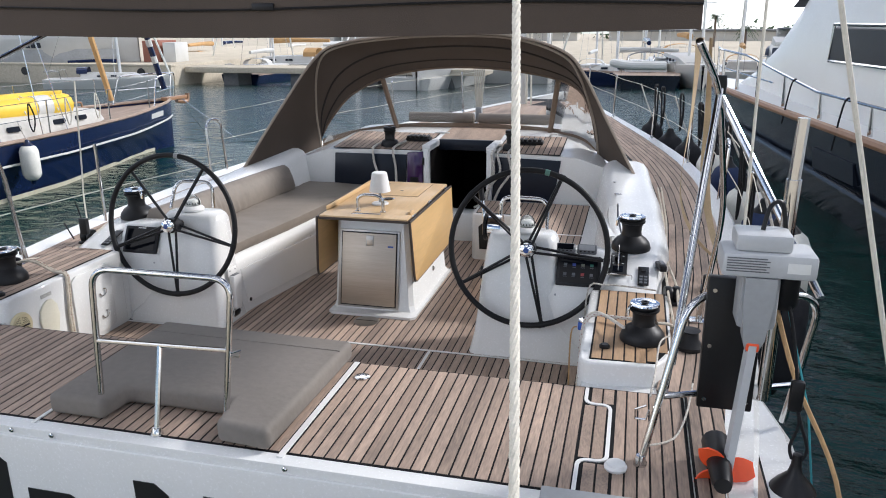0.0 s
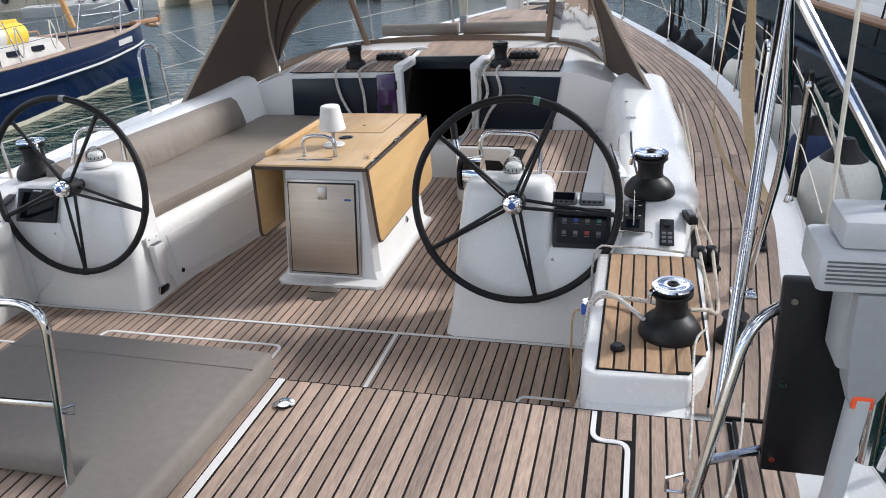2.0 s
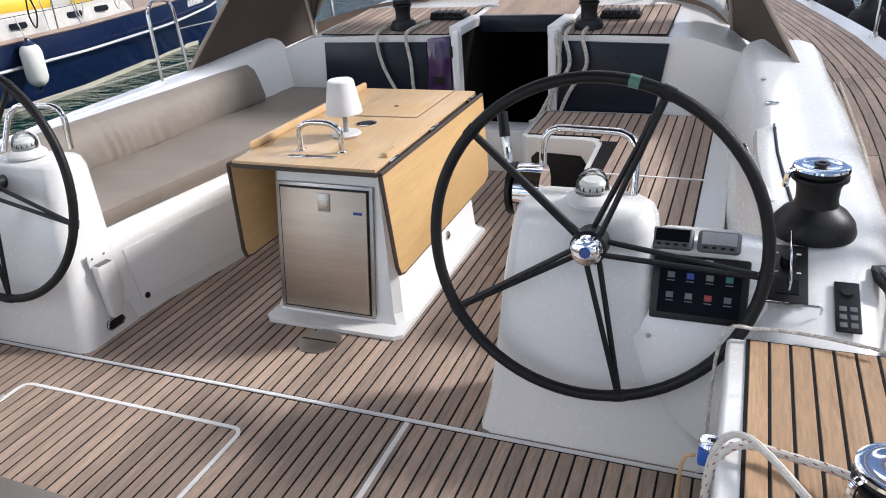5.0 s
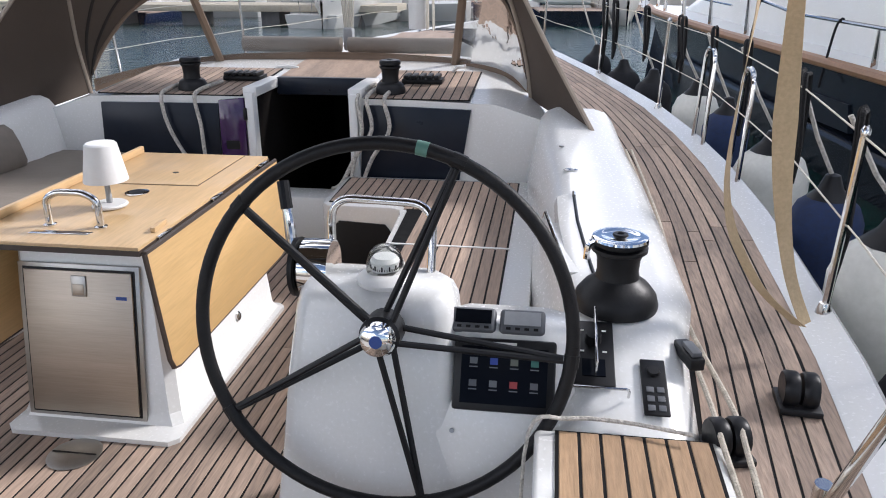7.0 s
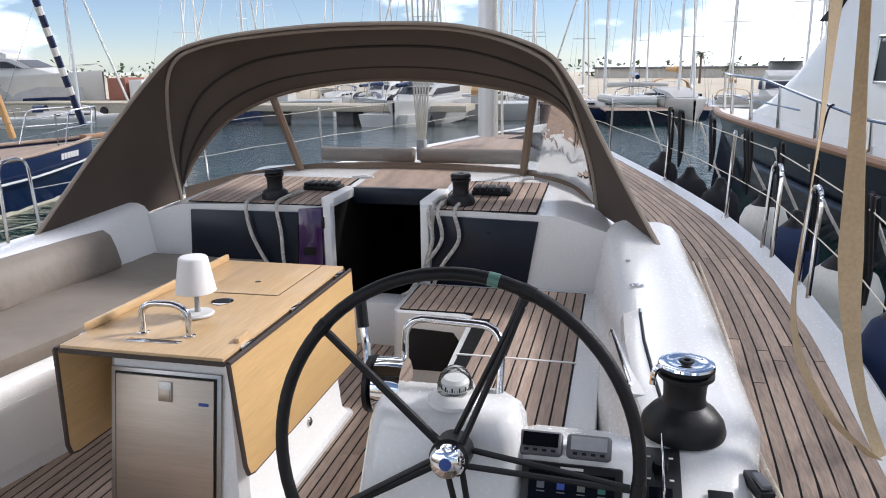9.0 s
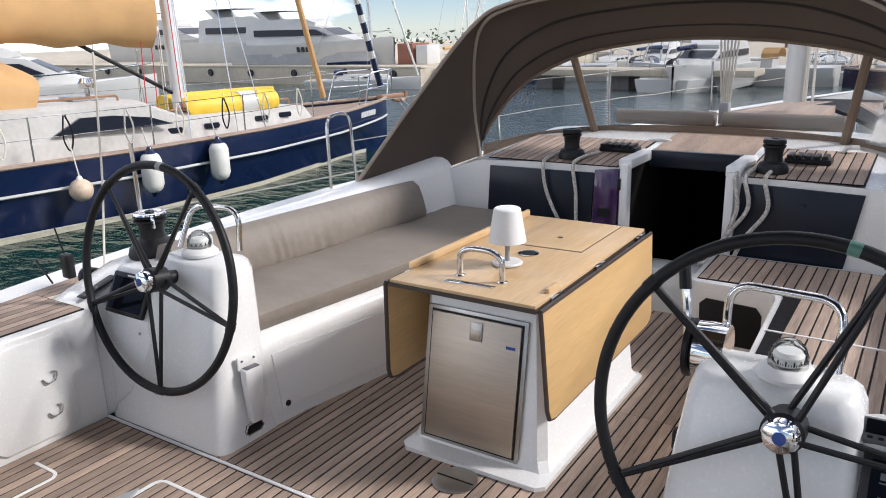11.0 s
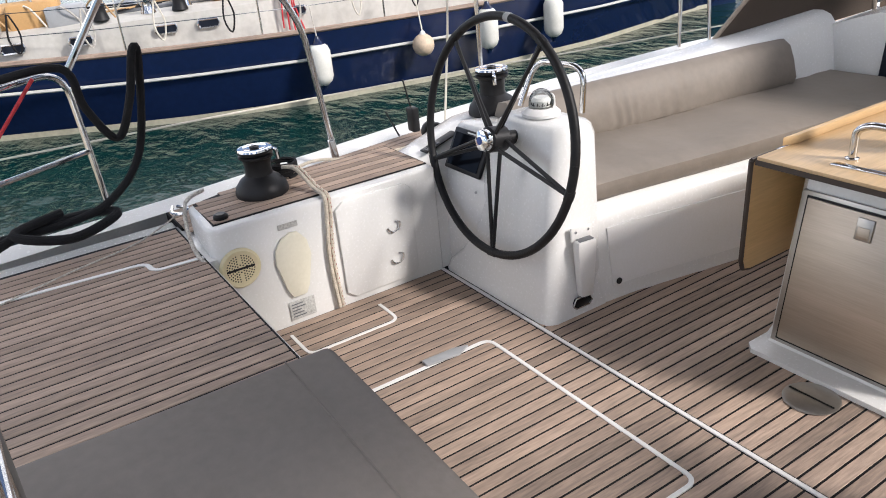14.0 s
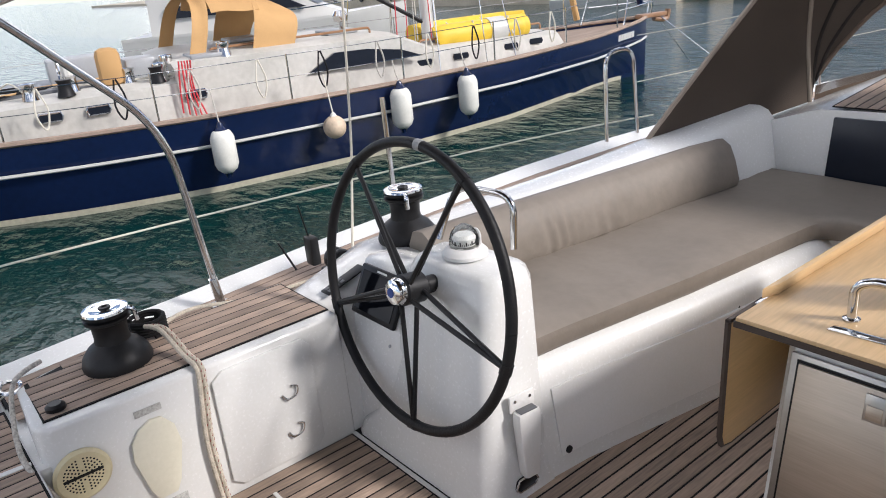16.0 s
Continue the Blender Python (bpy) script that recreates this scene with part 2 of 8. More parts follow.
def water_material():
    m = bpy.data.materials.new("harbour water")
    m.use_nodes = True
    n, l = m.node_tree.nodes, m.node_tree.links
    b = n["Principled BSDF"]
    b.inputs["Roughness"].default_value, b.inputs["IOR"].default_value = 0.05, 1.33
    b.inputs["Specular IOR Level"].default_value = 0.45
    tc = n.new("ShaderNodeTexCoord")
    big, small, mix = n.new("ShaderNodeTexNoise"), n.new("ShaderNodeTexNoise"), n.new("ShaderNodeMixRGB")
    mp = n.new("ShaderNodeMapping")
    mp.inputs["Scale"].default_value = (1.0, 1.7, 1.0)
    mp.inputs["Rotation"].default_value = (0, 0, radians(28))
    l.new(tc.outputs["Object"], mp.inputs["Vector"])
    big.inputs["Scale"].default_value, big.inputs["Detail"].default_value = 0.25, 3
    small.inputs["Scale"].default_value, small.inputs["Detail"].default_value, small.inputs["Roughness"].default_value = 1.7, 6, 0.5
    l.new(mp.outputs["Vector"], big.inputs["Vector"])
    l.new(mp.outputs["Vector"], small.inputs["Vector"])
    mix.inputs["Color1"].default_value, mix.inputs["Color2"].default_value = (0.0008, 0.018, 0.0155, 1), (0.0018, 0.036, 0.031, 1)
    l.new(big.outputs["Fac"], mix.inputs["Fac"])
    l.new(mix.outputs["Color"], b.inputs["Base Color"])
    bp = n.new("ShaderNodeBump")
    bp.inputs["Strength"].default_value, bp.inputs["Distance"].default_value = 0.55, 0.22
    l.new(small.outputs["Fac"], bp.inputs["Height"])
    l.new(bp.outputs["Normal"], b.inputs["Normal"])
    return m


SEA = water_material()


# ---- mesh tools ----
def V(*a):
    return Vector(a)


def empty(name, at=(0, 0, 0), rz=0.0, label="", category="", group="", kind=""):
    ob = new(name)
    ob.empty_display_size = 0.1
    ob.matrix_basis = pose(*at, 0, 0, rz)
    return tagged(ob, label, category, group, kind)


def part(name, bm, material, parent=None, label="", smooth=35):
    """Links a bmesh as one mesh object, under a thing where one is given."""
    me = bpy.data.meshes.new(name)
    bmesh.ops.recalc_face_normals(bm, faces=bm.faces)
    bm.to_mesh(me)
    bm.free()
    me.materials.append(material)
    if smooth:
        me.shade_smooth()
        me.set_sharp_from_angle(angle=radians(smooth))
    ob = new(name, me)
    ob.parent = parent
    if label:
        ob["label"] = label
    return ob


def box(lo, hi, bevel=0.0, seg=2, bm=None, m=None):
    bm = bm or bmesh.new()
    vs = [bm.verts.new((x, y, z)) for x in (lo[0], hi[0]) for y in (lo[1], hi[1]) for z in (lo[2], hi[2])]
    fs = [bm.faces.new([vs[i] for i in q]) for q in ((0, 1, 3, 2), (4, 6, 7, 5), (0, 4, 5, 1), (2, 3, 7, 6), (0, 2, 6, 4), (1, 5, 7, 3))]
    if bevel:
        es = {e for f in fs for e in f.edges}
        r = bmesh.ops.bevel(bm, geom=list(es), offset=bevel, segments=seg, affect="EDGES", profile=0.5)
        vs = [v for v in r["verts"]]
    if m is not None:
        bmesh.ops.transform(bm, matrix=m, verts=list({v for v in vs}))
    return bm


def prism(outline, a, b, axis="z", bevel=0.0, seg=2):
    """A plate: an outline of 2D points pushed from a to b along an axis."""
    bm = bmesh.new()
    put = {"z": lambda p, h: (p[0], p[1], h), "y": lambda p, h: (p[0], h, p[1]), "x": lambda p, h: (h, p[0], p[1])}[axis]
    lo = [bm.verts.new(put(p, a)) for p in outline]
    hi = [bm.verts.new(put(p, b)) for p in outline]
    k = len(outline)
    bm.faces.new(lo[::-1])
    bm.faces.new(hi)
    for i in range(k):
        bm.faces.new((lo[i], lo[(i + 1) % k], hi[(i + 1) % k], hi[i]))
    bmesh.ops.recalc_face_normals(bm, faces=bm.faces)
    if bevel:
        bmesh.ops.bevel(bm, geom=[e for e in bm.edges if e.is_manifold and e.calc_face_angle(0) > 0.6], offset=bevel, segments=seg, affect="EDGES", profile=0.5)
    return bm


def loft(rings, closed=True, caps=True, bm=None):
    """Skin through rings of equally many points."""
    bm = bm or bmesh.new()
    rows = [[bm.verts.new(p) for p in ring] for ring in rings]
    k = len(rows[0])
    for a, b in zip(rows, rows[1:]):
        for i in range(k if closed else k - 1):
            bm.faces.new((a[i], a[(i + 1) % k], b[(i + 1) % k], b[i]))
    if caps and closed:
        bm.faces.new(rows[0][::-1])
        bm.faces.new(rows[-1])
    return bm


def lathe(profile, seg=24, m=None, bm=None):
    """Profile of (radius, height) turned about z."""
    rings = []
    for r, h in profile:
        rings.append([(max(r, 1e-4) * math.cos(2 * math.pi * i / seg), max(r, 1e-4) * math.sin(2 * math.pi * i / seg), h) for i in range(seg)])
    if m is not None:
        rings = [[m @ Vector(p) for p in ring] for ring in rings]
    return loft(rings, bm=bm)


def smooth_line(pts, n=8):
    pts = [Vector(p) for p in pts]
    if len(pts) < 3:
        return pts
    out = []
    for i in range(len(pts) - 1):
        a, b, c, d = pts[max(i - 1, 0)], pts[i], pts[i + 1], pts[min(i + 2, len(pts) - 1)]
        for k in range(n):
            t = k / n
            out.append(0.5 * (2 * b + (c - a) * t + (2 * a - 5 * b + 4 * c - d) * t * t + (3 * b - a - 3 * c + d) * t ** 3))
    return out + [pts[-1]]


def tube(pts, r, seg=8, bm=None, n=0, r1=None):
    """A round bar along a line of points; n: smoothing steps between two."""
    line = smooth_line(pts, n) if n else [Vector(p) for p in pts]
    rings, up = [], None
    for i, p in enumerate(line):
        d = (line[min(i + 1, len(line) - 1)] - line[max(i - 1, 0)]).normalized()
        if up is None:
            up = d.orthogonal().normalized()
        up = (up - d * up.dot(d)).normalized()
        side = d.cross(up)
        rr = r if r1 is None else r + (r1 - r) * i / max(1, len(line) - 1)
        rings.append([p + (up * math.cos(2 * math.pi * k / seg) + side * math.sin(2 * math.pi * k / seg)) * rr for k in range(seg)])
    return loft(rings, bm=bm)


def rounded(points, r, n=4):
    """A polyline with its inner corners rounded."""
    pts = [Vector(p) for p in points]
    out = [pts[0]]
    for a, b, c in zip(pts, pts[1:], pts[2:]):
        d1, d2 = (a - b).normalized(), (c - b).normalized()
        k = min(r, (a - b).length * 0.49, (c - b).length * 0.49)
        p, q = b + d1 * k, b + d2 * k
        out += [p * (1 - t) ** 2 + b * 2 * t * (1 - t) + q * t * t for t in (i / n for i in range(n + 1))]
    return out + [pts[-1]]


def lerp_table(table, v):
    """Value at v from rows of (place, value), straight between."""
    for (a, p), (b, q) in zip(table, table[1:]):
        if v <= b:
            return p + (q - p) * max(0.0, (v - a) / (b - a))
    return table[-1][1]


def grid_sheet(f, nu, nv, thick=0.0):
    """A sheet f(u, v), u and v from 0 to 1; thick: metres pushed along its normals."""
    pts = np.array([[f(i / nu, j / nv) for j in range(nv + 1)] for i in range(nu + 1)], float)
    bm = bmesh.new()
    top = [[bm.verts.new(p) for p in row] for row in pts]
    for i in range(nu):
        for j in range(nv):
            bm.faces.new((top[i][j], top[i + 1][j], top[i + 1][j + 1], top[i][j + 1]))
    bm.normal_update()
    if thick:
        bmesh.ops.solidify(bm, geom=list(bm.faces), thickness=thick)
    return bm


# one plank for all straight-laid decks: unit length along y
def plank_mesh(width, height):
    bm = bmesh.new()
    w, h, c = width / 2, height, 0.0016
    a = [bm.verts.new((x, 0, z)) for x, z in ((-w, -h), (-w, -c), (-w + c, 0), (w - c, 0), (w, -c), (w, -h))]
    b = [bm.verts.new((v.co.x, 1, v.co.z)) for v in a]
    for i in range(5):
        bm.faces.new((a[i], b[i], b[i + 1], a[i + 1]))
    bm.faces.new(a[::-1])
    bm.faces.new(b)
    bmesh.ops.recalc_face_normals(bm, faces=bm.faces)
    me = bpy.data.meshes.new("plank")
    bm.to_mesh(me)
    bm.free()
    return me


PLANK_TEAK, PLANK_WARM = plank_mesh(0.0435, 0.006), plank_mesh(0.0435, 0.006)
PLANK_TEAK.materials.append(TEAK)
PLANK_WARM.materials.append(TEAK_WARM)


def lay(parent, x0, x1, y0, y1, z, mesh=PLANK_TEAK, joints=(), limits=None):
    """Planks along y between x0 and x1; limits(x) gives a plank's ends where they are not straight."""
    k = max(1, round((x1 - x0) / 0.051))
    step = (x1 - x0) / k
    for i in range(k):
        x = x0 + step * (i + 0.5)
        a, b = limits(x) if limits else (y0, y1)
        cuts = [a] + [j for j in joints if a + 0.1 < j < b - 0.1] + [b]
        for p, q in zip(cuts, cuts[1:]):
            if q - p < 0.03:
                continue
            ob = new("plank", mesh)
            ob.parent = parent
            ob.location, ob.scale = (x, p + 0.0015, z), (step / 0.051, q - p - 0.003, 1)


# ---- the yacht underfoot: shape of its hull ----
BEAM = [(-2.5, 2.30), (-1.2, 2.43), (0, 2.51), (1.2, 2.51), (2, 2.46), (2.7, 2.38), (3.5, 2.24), (5, 1.86), (6.8, 1.32), (8, 0.98), (9.5, 0.55), (11, 0.02)]
SHEER = [(-2.5, 0.395), (-1.5, 0.405), (-0.7, 0.43), (0.5, 0.48), (2, 0.53), (4, 0.57), (7, 0.59), (11, 0.58)]
INNER = [(-1.5, 2.0), (0, 2.01), (1.2, 1.935), (1.75, 1.855), (2.69, 1.735), (3.5, 1.53), (5, 1.18), (6.5, 0.8), (8, 0.28), (8.6, 0.0)]


def mid(y):
    return 0.05 + 0.03 * y


def half(y):
    return lerp_table(BEAM, y)


def sheer(y):
    return lerp_table(SHEER, y)


def stations(a, b, n):
    return [a + (b - a) * i / n for i in range(n + 1)]


hull_rings = []
for y in stations(-2.46, 11, 54):
    h, z, c = half(y), sheer(y), mid(y)
    hull_rings.append([(c + s * h * k, y, zz) for s, k, zz in
                       ((-1, 0.943, z + 0.0015), (-1, 0.99, z + 0.025), (-1, 1.0, z), (-1, 0.985, z - 0.45), (-1, 0.93, WATER), (-1, 0.6, WATER - 0.5),
                        (1, 0.6, WATER - 0.5), (1, 0.93, WATER), (1, 0.985, z - 0.45), (1, 1.0, z), (1, 0.99, z + 0.025), (1, 0.943, z + 0.0015))])
hull = part("hull", loft(hull_rings, closed=False), GEL)
tagged(hull, "white gelcoat sailing yacht hull with a rounded gunwale", "hull", kind="structure")

part("quarter", loft([[(a, y, 0.05), (a, y, 0.398), (c - 0.03, y, 0.404), (c, y, 0.375), (c - 0.02, y, 0.05)] for y, a, c in ((-2.47, 2.16, 2.49), (-1.8, 2.18, 2.49), (-1.3, 2.2, 2.40), (-0.9, 2.22, 2.335))]), GEL, hull, "white stern quarter")

# transom below the aft deck, with the remains of its lettering
transom = part("transom", box((-2.18, -2.485, -0.95), (2.18, -2.465, 0.35), 0.006), GEL)
tagged(transom, "white transom with large black lettering", "hull", kind="structure")
for x, w, z0, z1, lean in ((-0.98, 0.235, -0.3, 0.265, 0.0), (-0.655, 0.30, -0.3, 0.105, 0.0), (-0.10, 0.14, -0.3, 0.225, 0.02), (0.20, 0.09, -0.3, 0.20, 0.0)):
    part("lettering", prism([(x, z0), (x + w, z0), (x + w, z1 - 0.05), (x + w * 0.7 - lean, z1), (x - lean, z1)], -2.489, -2.4855, "y"), INK, transom)

# ---- cockpit floor ----
cockpit_floor = part("cockpit_floor", box((-1.62, -1.66, -0.07), (1.62, 2.2, -0.0018)), CAULK, smooth=0)
tagged(cockpit_floor, "weathered teak cockpit floor with black caulked seams", "floor", kind="structure")
lay(cockpit_floor, -0.93, 1.56, -0.487, 2.0, 0.0, joints=(0.7,))
lay(cockpit_floor, -1.6, 1.6, -1.6, -0.513, 0.0)


def groove(parent, pts, w=0.018, z=0.0):
    """White joint strip, lying just proud of the planks."""
    line = rounded([V(x, y, 0) for x, y in pts], 0.045, 5) if len(pts) > 2 else [V(x, y, 0) for x, y in pts]
    rings = []
    for i, p in enumerate(line):
        d = (V(*line[min(i + 1, len(line) - 1)]) - V(*line[max(i - 1, 0)])).normalized() * w * 0.5
        rings.append([(p[0] + d.y * q, p[1] - d.x * q, z + h) for q, h in ((-1, -0.006), (-1, 0.003), (1, 0.003), (1, -0.006))])
    bm = loft(rings)
    return part("joint", bm, GEL_SATIN, parent, "white joint strip", smooth=0)


groove(cockpit_floor, [(-1.6, -0.5), (1.6, -0.5)], 0.015)
groove(cockpit_floor, [(0.61, -0.515), (0.61, -1.6)], 0.018)
groove(cockpit_floor, [(-0.95, -1.6), (-0.95, -0.71), (0.07, -0.71), (0.07, -1.6)], 0.015)
groove(cockpit_floor, [(-1.52, -1.31), (-1.33, -1.31), (-1.33, -0.9), (-1.5, -0.9)], 0.014)
groove(cockpit_floor, [(1.52, -0.95), (1.30, -0.95), (1.30, -1.5)], 0.014)

# ---- aft deck ----
AFT = 0.393
aft_deck = part("aft_deck", box((-2.17, -2.47, 0.30), (2.17, -1.54, AFT - 0.0045), 0.004), GEL)
tagged(aft_deck, "raised teak aft deck with white edging", "deck", kind="structure")
part("front_panel", box((-1.62, -1.57, -0.05), (1.66, -1.544, 0.31)), GEL, aft_deck)
part("caulking", box((-2.08, -2.40, AFT - 0.0043), (2.08, -1.546, AFT - 0.0018)), CAULK, aft_deck, smooth=0)
for x0, x1, y0, y1 in ((-2.06, -0.635, -2.39, -1.552), (-0.615, 0.502, -2.39, -1.552), (0.538, 1.645, -2.39, -1.552), (1.785, 2.07, -2.39, -1.552), (1.675, 1.78, -1.695, -1.552), (1.675, 1.78, -2.39, -2.185)):
    lay(aft_deck, x0, x1, y0, y1, AFT)
lay(aft_deck, 1.65, 1.752, -2.15, -1.722, AFT)
part("caulking", box((2.084, -2.40, AFT + 0.002), (2.34, -1.546, AFT + 0.0095)), CAULK, aft_deck, smooth=0)
lay(aft_deck, 2.09, 2.335, -2.39, -1.552, AFT + 0.0115)
groove(aft_deck, [(0.52, -2.43), (0.52, -1.55)], 0.026, AFT)
groove(aft_deck, [(-0.625, -2.43), (-0.625, -1.55)], 0.016, AFT)
groove(aft_deck, [(1.655, -1.56), (1.655, -1.708), (1.765, -1.708), (1.765, -2.165), (1.655, -2.165), (1.655, -2.43)], 0.016, AFT)
groove(aft_deck, [(-1.84, -2.43), (-1.78, -1.745), (-1.68, -1.742), (-1.668, -1.55)], 0.02, AFT)
for x in (-0.7, -0.5, 0.56, 1.55):
    part("bolt", lathe([(0.012, 0), (0.012, 0.004), (0.006, 0.008)], 10, pose(x, -2.472, 0.372, 90, 0, 0)), STEEL, aft_deck)


# ---- side decks ----
def side_deck(s):
    a = 0 if s < 0 else 1
    rows = []
    for y in stations(-1.535, 9.6, 44):
        c, z = mid(y), sheer(y)
        inner = max(lerp_table(INNER, y) - 0.12, 0.0) if y < 8.6 else 0.0
        if y < -0.5:
            inner = 2.03
        rows.append([(c + s * inner, y, z - 0.05), (c + s * inner, y, z - 0.002), (c + s * half(y) * 0.952, y, z - 0.002), (c + s * half(y) * 0.952, y, z - 0.05)])
    deck = part(("side_deck_port", "side_deck_starboard")[a], loft(rows), CAULK, smooth=0)
    tagged(deck, "curved teak side deck beside the white gunwale", "deck", kind="structure")
    shift = random.Random(4 + a)
    for k in range(9):
        cuts = sorted([-1.53, 9.2] + [shift.uniform(-1.1, -0.6) + 1.75 * i for i in range(1, 6)])
        for p, q in zip(cuts, cuts[1:]):
            rings = []
            for y in stations(p + 0.003, q - 0.003, max(3, int((q - p) / 0.3))):
                out, c, z = half(y) * 0.952 - 0.02 - 0.052 * k, mid(y), sheer(y)
                if out - 0.047 < lerp_table(INNER, y) - 0.06:
                    continue
                rings.append([(c + s * (out - 0.0445), y, z - 0.006), (c + s * (out - 0.0445), y, z), (c + s * out, y, z), (c + s * out, y, z - 0.006)])
            if len(rings) > 1:
                part("plank", loft(rings), TEAK, deck, smooth=0)
    return deck


side_deck(-1)
side_deck(1)


# ---- cockpit coamings, with raised winch boxes behind them ----
def coaming(s):
    rings = []
    for y, inn, top in ((-0.50, 1.71, 0.505), (-0.46, 1.71, 0.52), (-0.14, 1.70, 0.62), (0.1, 1.64, 0.65), (0.6, 1.58, 0.68), (1.2, 1.55, 0.70), (1.6, 1.5, 0.745), (2.06, 1.46, 0.82)):
        c = mid(y) if y > 0 else 0
        o = lerp_table(INNER, y)
        z = sheer(y) - 0.03
        rings.append([(c + s * x, y, zz) for x, zz in ((inn - 0.10, -0.05), (inn - 0.09, 0.40), (inn - 0.03, top - 0.07), (inn + 0.01, top - 0.02), (inn + 0.06, top), (o - 0.10, top - 0.005), (o - 0.04, top - 0.025), (o, top - 0.07), (o + 0.01, z), (o + 0.01, -0.05))])
    ob = part("coaming_port" if s < 0 else "coaming_starboard", loft(rings), GEL, smooth=50)
    tagged(ob, "rounded white gelcoat cockpit coaming", "coaming", kind="structure")
    # box that carries the aft winch, teak on top
    end, high = (-1.48, 0.512) if s < 0 else (-1.455, 0.497)
    outline = [(1.60, -0.49), (1.60, end), (1.62, end - 0.032), (1.66, end - 0.045), (1.95, end - 0.025), (2.0, end + 0.06), (2.03, -1.28), (2.045, -0.49)]
    outline = [(s * x, y) for x, y in outline]
    wb = part("winch_box_port" if s < 0 else "winch_box_starboard", prism(outline if s < 0 else outline[::-1], -0.05, high, bevel=0.014, seg=3), GEL)
    tagged(wb, "white winch box with a teak top", "coaming", kind="structure")
    foot = sorted((s * 1.62, s * 2.10))
    part("foot", box((foot[0], -1.555, 0.2), (foot[1], end - 0.01, AFT - 0.006), 0.004), GEL, wb)
    top = [(1.65, -0.5), (1.65, end - 0.01), (1.95, end), (2.02, -1.28), (2.02, -0.5)]
    part("caulking", prism([(s * x, y) for x, y in (top if s < 0 else top[::-1])], high + 0.0005, high + 0.0046), CAULK, wb, smooth=0)
    a, b = sorted((s * 1.655, s * 2.015))
    lay(wb, a, b, 0, 0, high + 0.0065, PLANK_WARM if s > 0 else PLANK_TEAK, limits=lambda x: (end - 0.005 if abs(x) < 1.93 else end - 0.005 + (abs(x) - 1.93) * 2.2, -0.505))


COAM_IN = [(-0.14, 1.70), (0.1, 1.64), (0.6, 1.58), (1.2, 1.55)]
COAM_TOP = [(-0.14, 0.62), (0.1, 0.65), (0.6, 0.68), (1.2, 0.70)]
coaming(-1)
coaming(1)

# moulded locker lid in the starboard coaming, with a finger slot along its outer edge
lid_rows = []
for y in stations(0.03, 0.87, 8):
    c, inn, top = mid(max(y, 0.0)), lerp_table(COAM_IN, y), lerp_table(COAM_TOP, y)
    lid_rows.append([(c + inn - 0.075, y, 0.44), (c + inn - 0.02, y, top - 0.075), (c + inn + 0.0, y, top - 0.012), (c + inn + 0.055, y, top + 0.009), (c + inn + 0.075, y, top + 0.008), (c + inn + 0.075, y, top - 0.03), (c + inn - 0.05, y, 0.42)])
coaming_lid = tagged(part("coaming_locker", loft(lid_rows), GEL, smooth=50), "white moulded locker lid in the starboard coaming", "locker")
slot_line = [V(mid(max(y, 0.0)) + lerp_table(COAM_IN, y) + 0.064, y, lerp_table(COAM_TOP, y) + 0.0095) for y in (0.07, 0.3, 0.55, 0.83)]
part("slot", tube(slot_line, 0.0065, 6), BLACK_PL, coaming_lid, "dark finger slot")
for p in (slot_line[0], slot_line[-1]):
    part("slot_pin", tube([p + V(0, -0.02, 0.004), p + V(0, 0.03, 0.004)], 0.0075, 8), STEEL, coaming_lid)
tagged(part("oval_fitting", lathe([(0.014, 0.0), (0.03, 0.001), (0.032, 0.006), (0.022, 0.009), (0.013, 0.006)], 18, pose(1.70, 1.20, 0.699) @ Matrix.Scale(0.6, 4, (0, 1, 0))), STEEL), "small oval steel fitting on the coaming", "deck fitting")
tagged(part("vent_stud", lathe([(0.012, 0), (0.012, 0.006), (0, 0.01)], 12, pose(1.66, 1.5, 0.735)), GREY_PL), "small grey stud on the coaming", "deck fitting")

# ---- coachroof and aft bulkhead ----
ROOF = lambda y: 0.845 + 0.075 * (y - 2.02) if y < 3.2 else 0.93 - 0.115 * (y - 3.2)
CW0, CW1 = -0.06, 0.49                                # companionway opening across the boat


def roof_block(name, edges, y0, y1, label):
    """A closed part of the cabin top; edges(y) gives (x, z) points from its foot over the top to its other foot."""
    rings = [[(x, y, z) for x, z in edges(y)] for y in stations(y0, y1, 16)]
    ob = part(name, loft(rings), GEL, smooth=40)
    if name == "sliding_hatch":
        ob.data.materials[0] = TEAK
    return tagged(ob, label, "cabin top", kind="structure")


def port_edges(y):
    o, c, r = lerp_table(INNER, y), mid(y), ROOF(y)
    w = min(1.18, o - 0.3)
    return [(CW0 - 0.03, -0.05), (CW0 - 0.03, r), (c - w * 0.6, r), (c - w, r - 0.015), (c - w - 0.06, r - 0.03), (c - (w + o) / 2 - 0.05, r - 0.13), (c - o + 0.03, sheer(y) + 0.1), (c - o, sheer(y) - 0.03), (c - o, -0.05)]


def star_edges(y):
    o, c, r = lerp_table(INNER, y), mid(y), ROOF(y)
    w = min(1.18, o - 0.3)
    return [(CW1 + 0.03, -0.05), (CW1 + 0.03, r), (c + w * 0.6, r), (c + w, r - 0.015), (c + w + 0.06, r - 0.03), (c + (w + o) / 2 + 0.05, r - 0.13), (c + o - 0.03, sheer(y) + 0.1), (c + o, sheer(y) - 0.03), (c + o, -0.05)][::-1]


